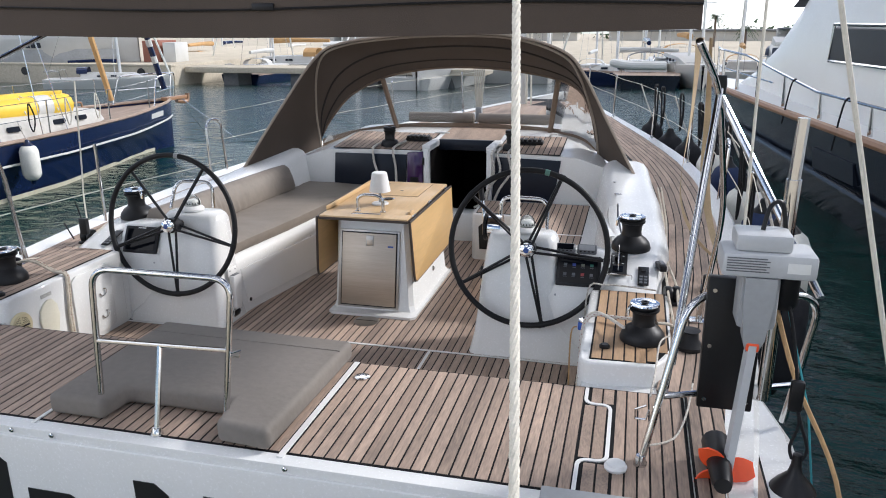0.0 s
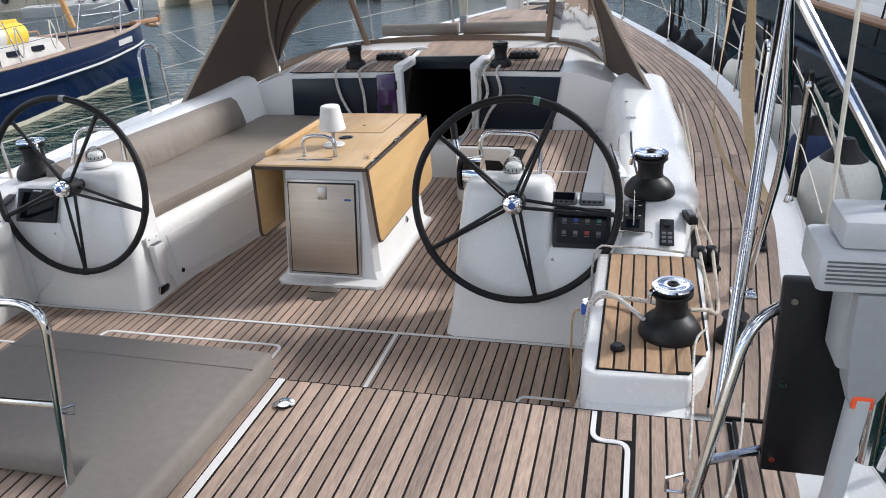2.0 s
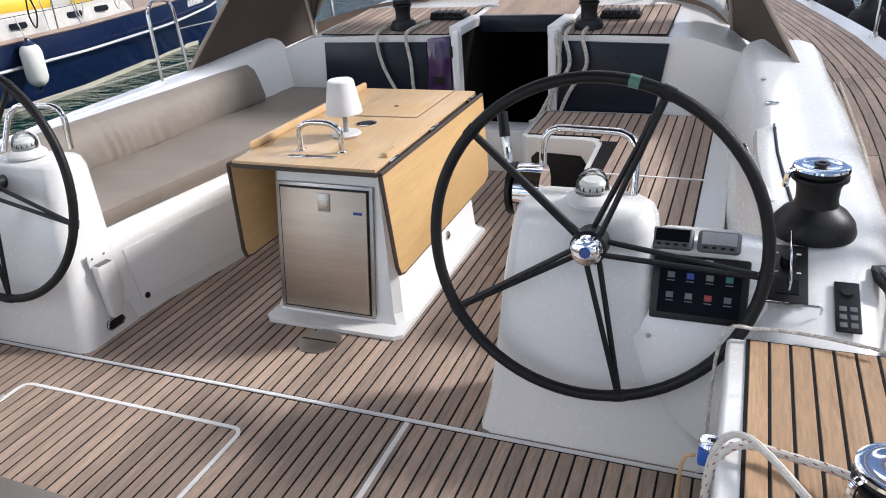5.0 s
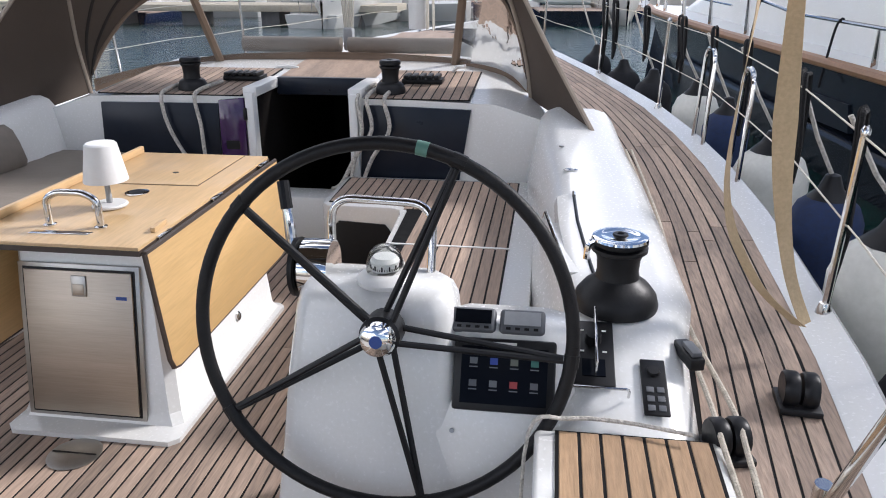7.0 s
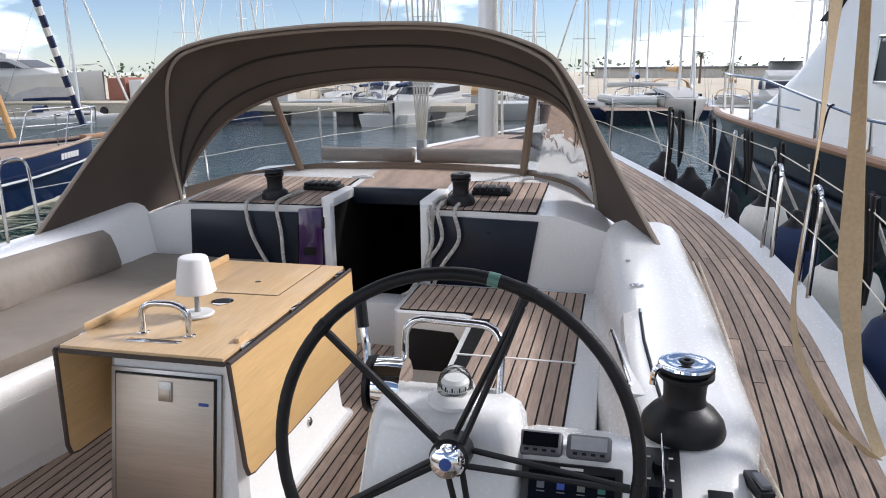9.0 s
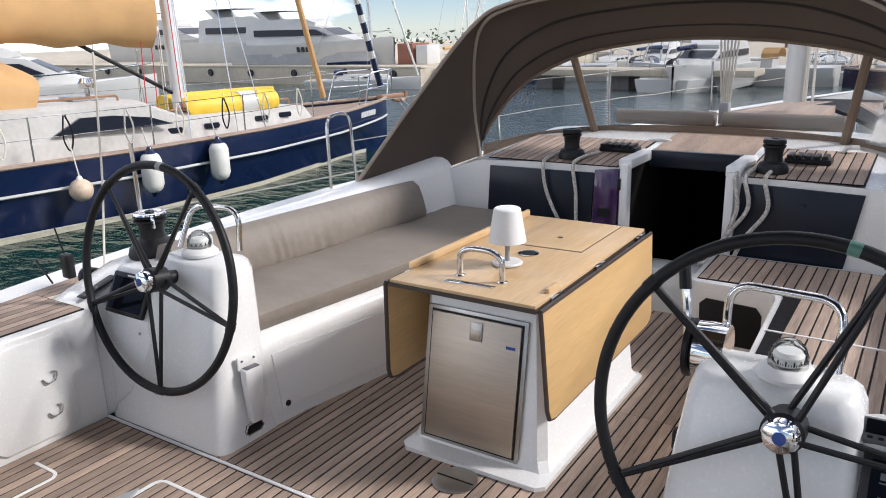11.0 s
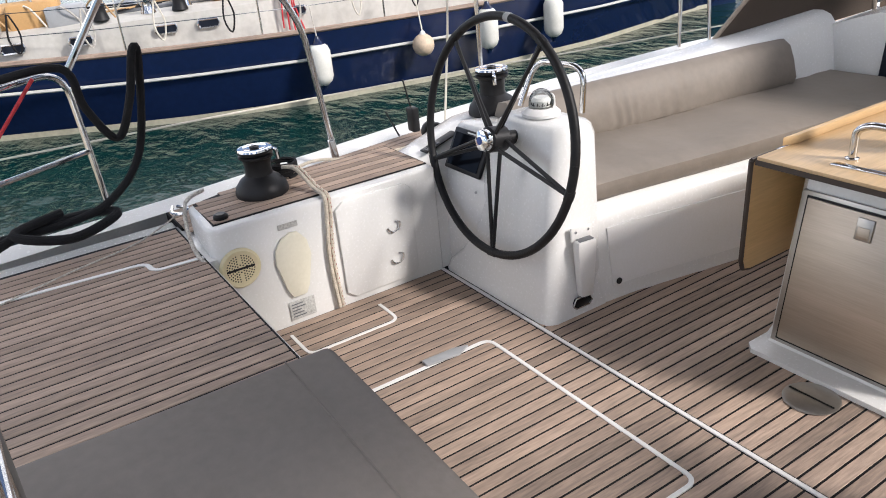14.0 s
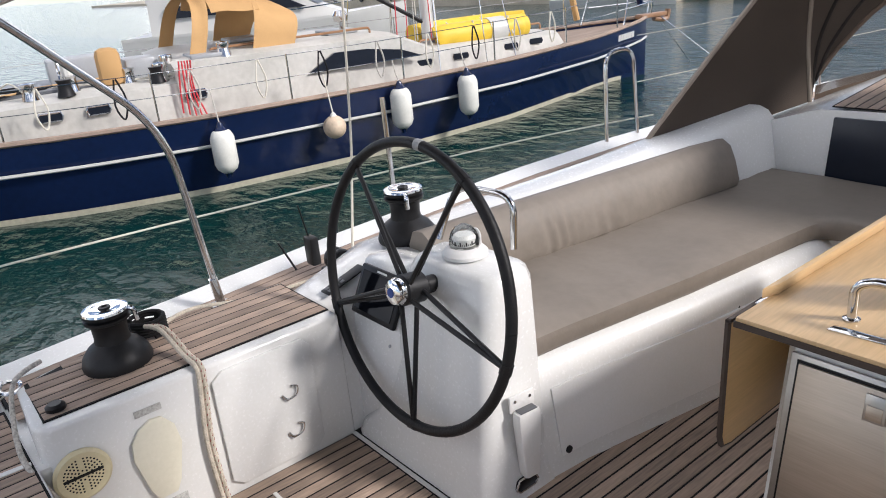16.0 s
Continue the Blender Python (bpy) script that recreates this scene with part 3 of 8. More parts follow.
roof_block("coachroof_port", port_edges, 2.03, 6.5, "white coachroof with a sloping side")
roof_block("coachroof_starboard", star_edges, 2.03, 6.5, "white coachroof with a sloping side")
roof_block("sliding_hatch", lambda y: [(CW0 - 0.028, 0.80), (CW0 - 0.028, ROOF(y) + 0.004), (CW1 + 0.028, ROOF(y) + 0.004), (CW1 + 0.028, 0.80)], 2.42, 6.5, "teak topped sliding hatch and cabin top")
# companionway: cabin behind the opening, its shade painted as a near-black lining
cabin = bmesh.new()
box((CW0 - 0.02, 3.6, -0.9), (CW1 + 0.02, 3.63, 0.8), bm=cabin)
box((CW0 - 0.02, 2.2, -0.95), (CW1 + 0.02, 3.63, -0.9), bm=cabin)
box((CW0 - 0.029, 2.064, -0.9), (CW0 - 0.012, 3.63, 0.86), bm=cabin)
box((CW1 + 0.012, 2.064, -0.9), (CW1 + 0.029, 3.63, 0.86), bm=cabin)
tagged(part("cabin_interior", cabin, CABIN_SHADE, smooth=0), "cabin seen through the companionway, its shade painted near-black", "interior", kind="structure")
sill = part("companionway_sill", box((CW0 - 0.03, 2.0, -0.05), (CW1 + 0.03, 2.2, 0.27), 0.012), GEL)
tagged(sill, "white companionway sill", "sill", kind="structure")
for x0, x1 in ((CW0 - 0.05, CW0), (CW1, CW1 + 0.05)):
    tagged(part("companionway_jamb", box((x0, 1.985, 0.25), (x1, 2.06, ROOF(2.02) + 0.03), 0.01), GEL_SATIN), "white companionway door jamb", "trim", kind="structure")
tagged(part("hatch_rail", box((CW0 - 0.07, 2.02, ROOF(2.02) + 0.0), (CW0 + 0.01, 2.46, ROOF(2.46) + 0.022), 0.006), GEL_SATIN), "white hatch slide rail", "trim", kind="structure")
tagged(part("hatch_rail", box((CW1 - 0.01, 2.02, ROOF(2.02) + 0.0), (CW1 + 0.07, 2.46, ROOF(2.46) + 0.022), 0.006), GEL_SATIN), "white hatch slide rail", "trim", kind="structure")
tagged(part("hatch_front", box((CW0, 2.38, 0.80), (CW1, 2.425, ROOF(2.42) + 0.03), 0.008), SMOKED), "smoked front edge of the sliding hatch", "trim", kind="structure")
for nm, pts in (("window_1", [(-1.03, 0.36), (-0.30, 0.36), (-0.28, 0.805), (-1.0, 0.80)]), ("window_2", [(0.535, 0.36), (1.10, 0.36), (1.17, 0.80), (0.57, 0.815)])):
    tagged(part(nm, prism(pts, 2.012, 2.034, "y", 0.003), SMOKED), "dark smoked acrylic bulkhead window", "window", kind="structure")
door = part("door_1", prism([(-0.28, 0.30), (-0.125, 0.30), (-0.115, 0.845), (-0.265, 0.83)], 1.985, 2.01, "y", 0.004), PURPLE)
tagged(door, "purple tinted companionway door folded open", "door", kind="structure")
for z in (0.42, 0.72):
    part("hinge", box((-0.12, 1.975, z), (-0.10, 1.99, z + 0.07), 0.004), BLACK_PL, door)
part("label", box((-0.24, 1.982, 0.55), (-0.16, 1.9845, 0.60)), BLACK_PL, door)

slope = math.degrees(math.atan(0.075))
for nm, x0, x1 in (("roof_teak_port", -1.02, CW0 - 0.08), ("roof_teak_starboard", CW1 + 0.08, 1.16)):
    pad = part(nm, box((x0, 0.0, -0.001), (x1, 0.72, 0.0056)), CAULK, smooth=0)
    pad.matrix_basis = pose(0, 2.03, ROOF(2.03) + 0.001, slope, 0, 0)
    tagged(pad, "teak planked panel on the coachroof", "deck", kind="structure")
    lay(pad, x0 + 0.005, x1 - 0.005, 0.0, 0.715, 0.0075)

# ---- starboard bench ----
bench = empty("bench", (0, 0, 0), label="white cockpit bench with a teak planked top", category="bench")
bench_out = [(0.93, 0.28), (0.89, 1.36), (0.875, 1.43), (0.82, 1.45), (0.50, 1.455), (0.46, 1.50), (0.46, 2.0), (1.56, 2.0), (1.56, 0.28)]
part("base", prism(bench_out, -0.01, 0.412, bevel=0.015), GEL, bench)
part("caulking", prism([(0.955, 0.3), (0.925, 1.38), (0.905, 1.46), (0.85, 1.49), (0.50, 1.495), (0.49, 1.95), (1.45, 1.95), (1.45, 0.3)], 0.4125, 0.4166), CAULK, bench, smooth=0)
lay(bench, 0.50, 1.445, 0, 0, 0.4185, limits=lambda x: (0.31 if x > 0.975 else (1.42 if x > 0.92 else 1.50), 1.94))
groove(bench, [(0.93, 0.93), (1.455, 0.93)], 0.012, 0.4185)
# black panel on the bench face: a locker opening's shade put into colour
part("recess", prism([(0.54, 0.10), (0.81, 0.10), (0.83, 0.13), (0.83, 0.28), (0.80, 0.32), (0.56, 0.33), (0.53, 0.30)], 1.444, 1.47, "y", 0.0), BLACK_PL, bench, "black panel painted as the shade of a storage opening")


# ---- port seat, cushions ----
seat = empty("port_bench", (0, 0, 0), label="white moulded cockpit seat base", category="seat")
seat_rings = []
for y, f in ((-0.22, 0.87), (0.0, 0.85), (0.6, 0.74), (1.2, 0.67), (1.46, 0.65)):
    seat_rings.append([(-1.5, y, -0.01), (-f + 0.01, y, -0.01), (-f + 0.0, y, 0.05), (-f - 0.045, y, 0.32), (-f - 0.06, y, 0.375), (-f - 0.09, y, 0.41), (-1.5, y, 0.41)])
part("base", loft(seat_rings), GEL, seat, smooth=50)
part("return_base", box((-1.5, 1.46, -0.01), (-0.46, 2.02, 0.41), 0.02), GEL, seat)
part("panel", loft([[(-lerp_table([(-0.2, 0.87), (0, 0.85), (0.6, 0.74), (1.4, 0.62)], y) + 0.006 - d, y, z) for d, z in ((0.003, 0.06), (0.042, 0.31), (0.07, 0.31), (0.03, 0.06))] for y in stations(-0.12, 0.95, 8)]), GEL_SATIN, seat, "white locker panel")
seat_face = lambda y, z: -lerp_table([(-0.2, 0.87), (0, 0.85), (0.6, 0.74), (1.2, 0.67), (1.46, 0.65)], y) - 0.045 * max(0.0, (z - 0.05) / 0.27)
# no hollow in the seat front: a black skin paints the opening's shade
recess_shade_rows = []
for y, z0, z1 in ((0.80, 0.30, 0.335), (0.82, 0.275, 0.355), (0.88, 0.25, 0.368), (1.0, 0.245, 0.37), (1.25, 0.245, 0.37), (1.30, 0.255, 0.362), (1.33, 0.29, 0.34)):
    recess_shade_rows.append([(seat_face(y, z0) + 0.004, y, z0), (seat_face(y, z1) - 0.008, y, z1), (seat_face(y, z1) - 0.06, y, z1), (seat_face(y, z0) - 0.06, y, z0)])
part("recess", loft(recess_shade_rows), BLACK_PL, seat, "black panel painted as the shade of a storage opening")


def puffy(rings, label, name, material, group=""):
    bm = loft(rings)
    bmesh.ops.bevel(bm, geom=[e for e in bm.edges if len(e.link_faces) == 2 and e.calc_face_angle(0) > 0.9], offset=0.018, segments=3, affect="EDGES", profile=0.5)
    ob = part(name, bm, material, smooth=60)
    return tagged(ob, label, "cushion", group)


rings = []
for y in stations(-0.20, 2.0, 66):
    f = lerp_table([(-0.2, 0.945), (0, 0.925), (0.6, 0.835), (1.36, 0.755), (1.42, 0.73), (1.48, 0.50), (2.0, 0.48)], y)
    fold = lambda x: 0.005 * math.sin(y * 7 + 5 * x) + 0.0035 * math.sin(y * 26 + 9 * x) * max(0, min(1, 1.2 - y)) + 0.002 * math.sin(y * 41 - 14 * x)
    across = [(-f - 0.05 - (1.41 - f) * k / 6, y) for k in range(7)]
    rings.append([(-1.46, y, 0.412), (-f - 0.02, y, 0.412), (-f, y, 0.435), (-f - 0.006, y, 0.490)] + [(x, y, 0.505 + fold(x) * (0.5 if k in (0, 6) else 1)) for k, (x, _) in enumerate(across)])
puffy(rings, "taupe vinyl seat cushion on the white bench", "seat_cushion", CUSHION)
rings = []
for y in stations(-0.12, 1.66, 180):
    w = 0.0055 * math.sin(y * 92 + 3 * math.sin(y * 11)) * (0.6 + 0.4 * math.sin(y * 17)) * max(0, min(1, (1.05 - y) * 4)) * max(0, min(1, (y - 0.15) * 4))
    b = -1.425 + 0.092 * y
    rings.append([(b - 0.16, y, 0.50), (b - 0.01, y, 0.503), (b + 0.0 + w, y, 0.535), (b - 0.025 + w, y, 0.63), (b - 0.055, y, 0.70), (b - 0.10, y, 0.73), (b - 0.16, y, 0.72), (b - 0.19, y, 0.66)])
puffy(rings, "taupe vinyl bolster backrest with stitched folds", "backrest_cushion", CUSHION)

# sunpad on the aft deck
pad_out = [(-0.60, -2.36), (-0.33, -2.36), (-0.31, -2.20), (0.20, -2.20), (0.23, -2.40), (0.47, -2.42), (0.49, -1.52), (-0.58, -1.50)]
bm = prism(pad_out, AFT + 0.006, AFT + 0.105, bevel=0.028, seg=4)
sunpad = tagged(part("sunpad", bm, CUSHION_DARK, smooth=60), "grey-brown sunpad cushion on the aft deck", "cushion")
part("piping", tube([(-0.57, -1.64, AFT + 0.1055), (0.475, -1.66, AFT + 0.1055)], 0.0028, 6), CUSHION_DARK, sunpad)


# ---- table ----
table = empty("cockpit_table", (0, 0, 0), label="white cockpit table with oak top, folded flaps and fridge", category="table")
tb = []
for z, x0, x1, y0, y1 in ((0.0, -0.275, 0.375, -0.045, 1.10), (0.018, -0.275, 0.375, -0.045, 1.10), (0.026, -0.262, 0.355, 0.035, 1.08), (0.06, -0.255, 0.335, 0.060, 1.06), (0.69, -0.255, 0.27, 0.171, 1.05)):
    tb.append([(x0 + 0.03, y0, z), (x1 - 0.03, y0, z), (x1, y0 + 0.03, z), (x1, y1 - 0.03, z), (x1 - 0.03, y1, z), (x0 + 0.03, y1, z), (x0, y1 - 0.03, z), (x0, y0 + 0.03, z)])
part("pedestal", loft(tb), GEL, table, smooth=30)
top = part("tabletop", prism([(-0.322, 0.0), (0.322, 0.0), (0.31, 1.20), (-0.31, 1.20)], 0.696, 0.72, bevel=0.004), OAK, table)
part("edge_strip", prism([(-0.325, -0.003), (0.325, -0.003), (0.313, 1.203), (-0.313, 1.203)], 0.690, 0.708), OAK_EDGE, table)
part("lid", prism([(-0.15, 0.68), (0.20, 0.69), (0.20, 1.185), (-0.15, 1.185)], 0.7185, 0.7235, bevel=0.001), OAK, table, "oak bottle locker lid")
part("lid_groove", prism([(-0.155, 0.675), (0.205, 0.685), (0.205, 1.19), (-0.155, 1.19)], 0.7180, 0.7206), OAK_EDGE, table)
part("finger_hole", lathe([(0.013, 0.7236), (0.013, 0.7242)], 16, pose(0.025, 0.86, 0)), BLACK_PL, table)
ring = part("ring_plate", lathe([(0.0, 0.7205), (0.045, 0.7205), (0.046, 0.724), (0.034, 0.726), (0.0, 0.7255)], 28, pose(0.01, 0.565, 0)), STEEL, table)
part("ring_inset", lathe([(0.0, 0.7262), (0.031, 0.7262), (0.031, 0.7266), (0, 0.7266)], 24, pose(0.01, 0.565, 0)), BLACK_PL, ring)
part("fiddle", prism([(-0.325, 0.14), (-0.314, 1.19), (-0.295, 1.19), (-0.305, 0.20)], 0.72, 0.752, bevel=0.003), OAK, table, "raised oak edge rail")
part("fiddle", prism([(0.29, 0.14), (0.308, 0.14), (0.30, 0.24), (0.285, 0.22)], 0.72, 0.738, bevel=0.002), OAK, table)
part("grab_hoop", tube(rounded([(-0.095, 0.17, 0.72), (-0.095, 0.17, 0.815), (-0.05, 0.17, 0.84), (0.05, 0.17, 0.84), (0.095, 0.17, 0.815), (0.095, 0.17, 0.72)], 0.05, 6), 0.0125, 14), STEEL, table, "polished steel grab hoop")
part("hoop_foot", lathe([(0.022, 0.7205), (0.022, 0.724), (0.014, 0.727)], 16, pose(-0.095, 0.17, 0)), STEEL, table)
part("hoop_foot", lathe([(0.022, 0.7205), (0.022, 0.724), (0.014, 0.727)], 16, pose(0.095, 0.17, 0)), STEEL, table)
part("slot_plate", prism([(-0.115, 0.078), (0.095, 0.09), (0.10, 0.115), (-0.11, 0.112)], 0.7205, 0.7228, bevel=0.001), STEEL, table)
part("slot", prism([(-0.02, 0.088), (0.085, 0.094), (0.085, 0.108), (-0.02, 0.106)], 0.7229, 0.7234), OAK_EDGE, table)


def flap(s):
    """Drop leaf, hanging a little outwards."""
    pts = [(0.0, 0.70), (1.20, 0.70), (1.18, 0.31), (1.15, 0.275), (1.10, 0.265), (0.075, 0.262), (0.035, 0.272), (0.02, 0.31)]
    bm = prism(pts, 0.0, 0.018, "x", 0.003)
    for v in bm.verts:
        v.co.x += 0.332 + (0.70 - v.co.z) * 0.055
        v.co.x *= s
    f = part("flap", bm, OAK_FLAP, table, "varnished oak drop leaf, folded down")
    rim = tube([(s * (0.341 + (0.70 - z) * 0.055), y, z) for y, z in pts + pts[:1]], 0.0098, 6)
    part("rim", rim, OAK_EDGE, f)
    for y in (0.12, 0.55, 1.05):
        part("hinge", box((s * 0.325 - 0.008, y, 0.702), (s * 0.325 + 0.008, y + 0.09, 0.716), 0.002), STEEL, f)


flap(1)
flap(-1)
lean = math.degrees(math.atan2(0.098, 0.556))
fm = pose(0.0, 0.052, 0.03, -lean, 0, 0)
fr = part("fridge_frame", box((-0.228, -0.012, 0.0), (0.228, 0.0, 0.567), 0.003, m=fm), FRAME_STEEL, table, "steel fridge surround")
fd = part("fridge_door", box((-0.20, -0.024, 0.022), (0.205, -0.013, 0.545), 0.004, m=fm), BRUSHED, table, "brushed steel fridge door")
part("gasket", box((-0.207, -0.016, 0.015), (0.212, -0.0125, 0.552), m=fm), BLACK_PL, table)
part("latch", box((-0.018, -0.030, 0.455), (0.038, -0.0245, 0.53), 0.003, m=fm), FRAME_STEEL, fd)
part("latch_pad", box((-0.010, -0.032, 0.462), (0.030, -0.0302, 0.50), 0.001, m=fm), BRUSHED, fd)
part("badge", box((0.145, -0.026, 0.45), (0.185, -0.0245, 0.462), m=fm), LOGO_BLUE, fd)
part("lock", lathe([(0.02, 0), (0.02, 0.006), (0.011, 0.012)], 14, pose(0.325, 0.66, 0.16, 0, 80, 0)), STEEL, table)
part("drain_cap", lathe([(0.012, 0), (0.012, 0.004), (0.0, 0.005)], 12, pose(0.318, 0.30, 0.18, 0, 80, 0)), GEL_SATIN, table)

floor_plate = tagged(part("floor_drain_plate", lathe([(0, 0.001), (0.088, 0.001), (0.09, 0.004), (0.08, 0.008), (0.0, 0.009)], 32, pose(0.05, -0.13, 0)), FRAME_STEEL), "round steel plate set in the teak floor", "deck fitting")
part("slot", box((-0.03, -0.135, 0.009), (0.13, -0.128, 0.0105)), BLACK_PL, floor_plate)

# table lamp
lamp = empty("table_lamp", (0.0, 0.39, 0.7235), label="small white cordless lamp standing on the table", category="lamp")
part("base", lathe([(0, 0), (0.062, 0), (0.064, 0.006), (0.058, 0.012), (0, 0.014)], 28), GEL_SATIN, lamp)
part("stem", lathe([(0.012, 0.012), (0.010, 0.05), (0.010, 0.13)], 14), GREY_PL, lamp)
part("shade", lathe([(0.079, 0.098), (0.056, 0.232), (0.050, 0.238), (0.0, 0.239), (0.0, 0.236), (0.050, 0.234), (0.076, 0.098)], 32), LAMP_WHITE, lamp, "white tapered shade")


# ---- helm stations ----
def hood_ring(m):
    bm = loft([[m @ V(r * math.sin(a), r * math.cos(a), z) for r, z in ((0.072, 0.80), (0.072, 0.803 + 0.05 * math.cos(a) ** 2), (0.066, 0.803 + 0.05 * math.cos(a) ** 2), (0.066, 0.80))] for a in stations(-1.5, 1.5, 14)])
    return bm


def helm(s):
    ped = empty("helm_pedestal", (0, 0, 0), label="white helm pedestal with compass and instruments", category="helm pedestal", group="helm pedestals")
    # tower under the compass
    rings = []
    for z, x0, x1, y0, y1 in ((-0.01, 0.85, 1.62, -0.485, -0.12), (0.05, 0.865, 1.60, -0.47, -0.13), (0.12, 0.88, 1.52, -0.45, -0.13), (0.30, 0.90, 1.42, -0.42, -0.12), (0.52, 0.92, 1.39, -0.385, -0.11), (0.70, 0.94, 1.37, -0.335, -0.10), (0.738, 0.95, 1.355, -0.318, -0.11), (0.755, 0.965, 1.34, -0.302, -0.125)):
        k = 0.05
        rings.append([(s * x, y, z) for x, y in ((x0 + k, y0), (x1 - k, y0), (x1 - k * 0.3, y0 + k * 0.3), (x1, y0 + k), (x1, y1 - k), (x1 - k, y1), (x0 + k, y1), (x0, y1 - k), (x0, y0 + k), (x0 + k * 0.3, y0 + k * 0.3))])
    part("body", loft(rings), GEL, ped, smooth=50)
    # sloping console for the plotter
    rings = []
    for x in (1.34, 1.40, 1.62, 1.70):
        e = 0.0 if 1.36 < x < 1.66 else 0.02
        rings.append([(s * x, y, z) for y, z in ((-0.44 + e, 0.02), (-0.425 + e, 0.40), (-0.30 + e, 0.655 - e), (-0.26, 0.668 - e), (-0.13, 0.655 - e), (-0.1, 0.62), (-0.1, 0.02))])
    part("console", loft(rings), GEL, ped, smooth=40)
    # plotter on the slope
    tilt = math.degrees(math.atan2(0.125, 0.255))
    pm = pose(s * 1.514, -0.425, 0.40, -tilt, 0, 0)
    plot = part("chart_plotter", box((-0.133, -0.022, 0.078), (0.133, -0.001, 0.268), 0.008, m=pm), BLACK_PL, ped, "black chart plotter, its screen showing app icons" if s > 0 else "black chart plotter, switched off")
    scr = part("screen", box((-0.112, -0.0245, 0.098), (0.112, -0.0222, 0.246), m=pm), SCREEN, plot)
    part("maker_mark", box((-0.03, -0.0236, 0.252), (0.03, -0.0224, 0.259), m=pm), PAPER, plot)
    if s > 0:
        tones = [shade("icon " + str(i), c, 0.4, vary=0.02, bump=0) for i, c in enumerate(((0.10, 0.11, 0.12), (0.02, 0.05, 0.30), (0.12, 0.13, 0.10), (0.03, 0.14, 0.11), (0.08, 0.085, 0.095), (0.12, 0.13, 0.14), (0.30, 0.03, 0.03), (0.10, 0.10, 0.11)))]
        for i in range(8):
            x, z = -0.08 + 0.053 * (i % 4), 0.208 - 0.058 * (i // 4)
            part("icon", box((x - 0.010, -0.0252, z - 0.008), (x + 0.010, -0.0246, z + 0.009), m=pm), tones[i], scr)
            part("icon_caption", box((x - 0.011, -0.0252, z - 0.017), (x + 0.011, -0.0246, z - 0.014), m=pm), GREY_DARK, scr)
        for x in (1.425, 1.555):
            im = pose(x, -0.30, 0.650, -48, 0, 0)
            ins = part("instrument_display", box((-0.060, -0.014, 0.0), (0.060, 0.014, 0.070), 0.011, seg=3, m=im), GREY_DARK, ped, "small grey instrument display")
            part("screen", box((-0.048, -0.0165, 0.022), (0.048, -0.0142, 0.060), m=im), SCREEN if x < 1.5 else GREY_PL, ins)
            for k in range(4):
                part("button", box((-0.042 + 0.024 * k, -0.0165, 0.008), (-0.03 + 0.024 * k, -0.0142, 0.015), m=im), BLACK_PL, ins)
    for x in (-0.13, 0.12):
        part("screw", lathe([(0.007, 0), (0.006, 0.003)], 10, pm @ pose(x, 0.0, 0.02, 90, 0, 0)), GREY_PL, ped)
    # compass
    cx, cy, cz = (1.178, -0.235, -0.014) if s > 0 else (-1.175, -0.215, -0.010)
    cm = pose(cx, cy, cz + 0.772) @ Matrix.Diagonal((0.80, 0.80, 0.95, 1.0)) @ pose(0, 0, -0.772)
    comp = part("compass", lathe([(0.0, 0.772), (0.097, 0.772), (0.097, 0.784), (0.082, 0.797), (0.066, 0.806), (0.0, 0.806)], 30, cm), GEL_SATIN, ped, "white compass with a clear dome")
    part("card", lathe([(0.0, 0.808), (0.047, 0.810), (0.050, 0.836), (0.040, 0.848), (0.0, 0.852)], 26, cm), PAPER, comp, "white compass card")
    for k in range(36):
        a = radians(10 * k)
        w, z1 = (0.0026, 0.829) if k % 3 == 0 else (0.0009, 0.821)
        part("card_mark", box((-w, -0.0505, 0.815), (w, -0.0485, z1), m=cm @ pose(0, 0, 0, 0, 0, 10 * k)), INK, comp)
    dome = part("dome", lathe([(0.064, 0.806), (0.063, 0.832), (0.053, 0.857), (0.036, 0.874), (0.018, 0.882), (0.0, 0.884)], 26, cm), DOME, comp)
    part("hood", hood_ring(cm), GEL_SATIN, comp, "white half collar round the dome")
    dome.visible_shadow = False
    # grab rail in front of the compass
    g0, g1 = (0.975, 1.285) if s > 0 else (1.12, 1.39)
    rail = tube(rounded([(s * g0, -0.045, 0.74), (s * g0, -0.03, 0.925), (s * g1, -0.06, 0.925), (s * (g1 + 0.005), -0.15, 0.745)], 0.075, 7), 0.0125, 14)
    part("grab_rail", rail, STEEL, ped, "polished steel grab rail")
    # wheel
    wheel = empty("steering_wheel", (s * 1.21, -0.435, 0.703), label="large black leather-rimmed steering wheel", category="steering wheel", group="steering wheels")
    wheel.matrix_basis = pose(s * 1.21, -0.435, 0.703, -8, 0, 0)
    R = 0.473
    part("rim", tube([(R * math.cos(a), 0, R * math.sin(a)) for a in stations(0, 2 * math.pi, 72)], 0.0175, 12), LEATHER, wheel, "black leather-wrapped rim")
    start = 67 if s > 0 else 58
    for k in range(5):
        a = radians(start + 72 * k)
        d, q = V(math.cos(a), 0, math.sin(a)), V(-math.sin(a), 0, math.cos(a))
        bm = tube([d * 0.035 + q * 0.014 + V(0, 0.022, 0), d * (R - 0.02) + q * 0.003], 0.0085, 8)
        tube([d * 0.035 - q * 0.014 + V(0, -0.022, 0), d * (R - 0.02) - q * 0.003], 0.0085, 8, bm=bm)
        part("spoke", bm, BLACK, wheel)
        part("spoke_collar", tube([d * R - q * 0.018, d * R + q * 0.018], 0.0195, 10), LEATHER, wheel)
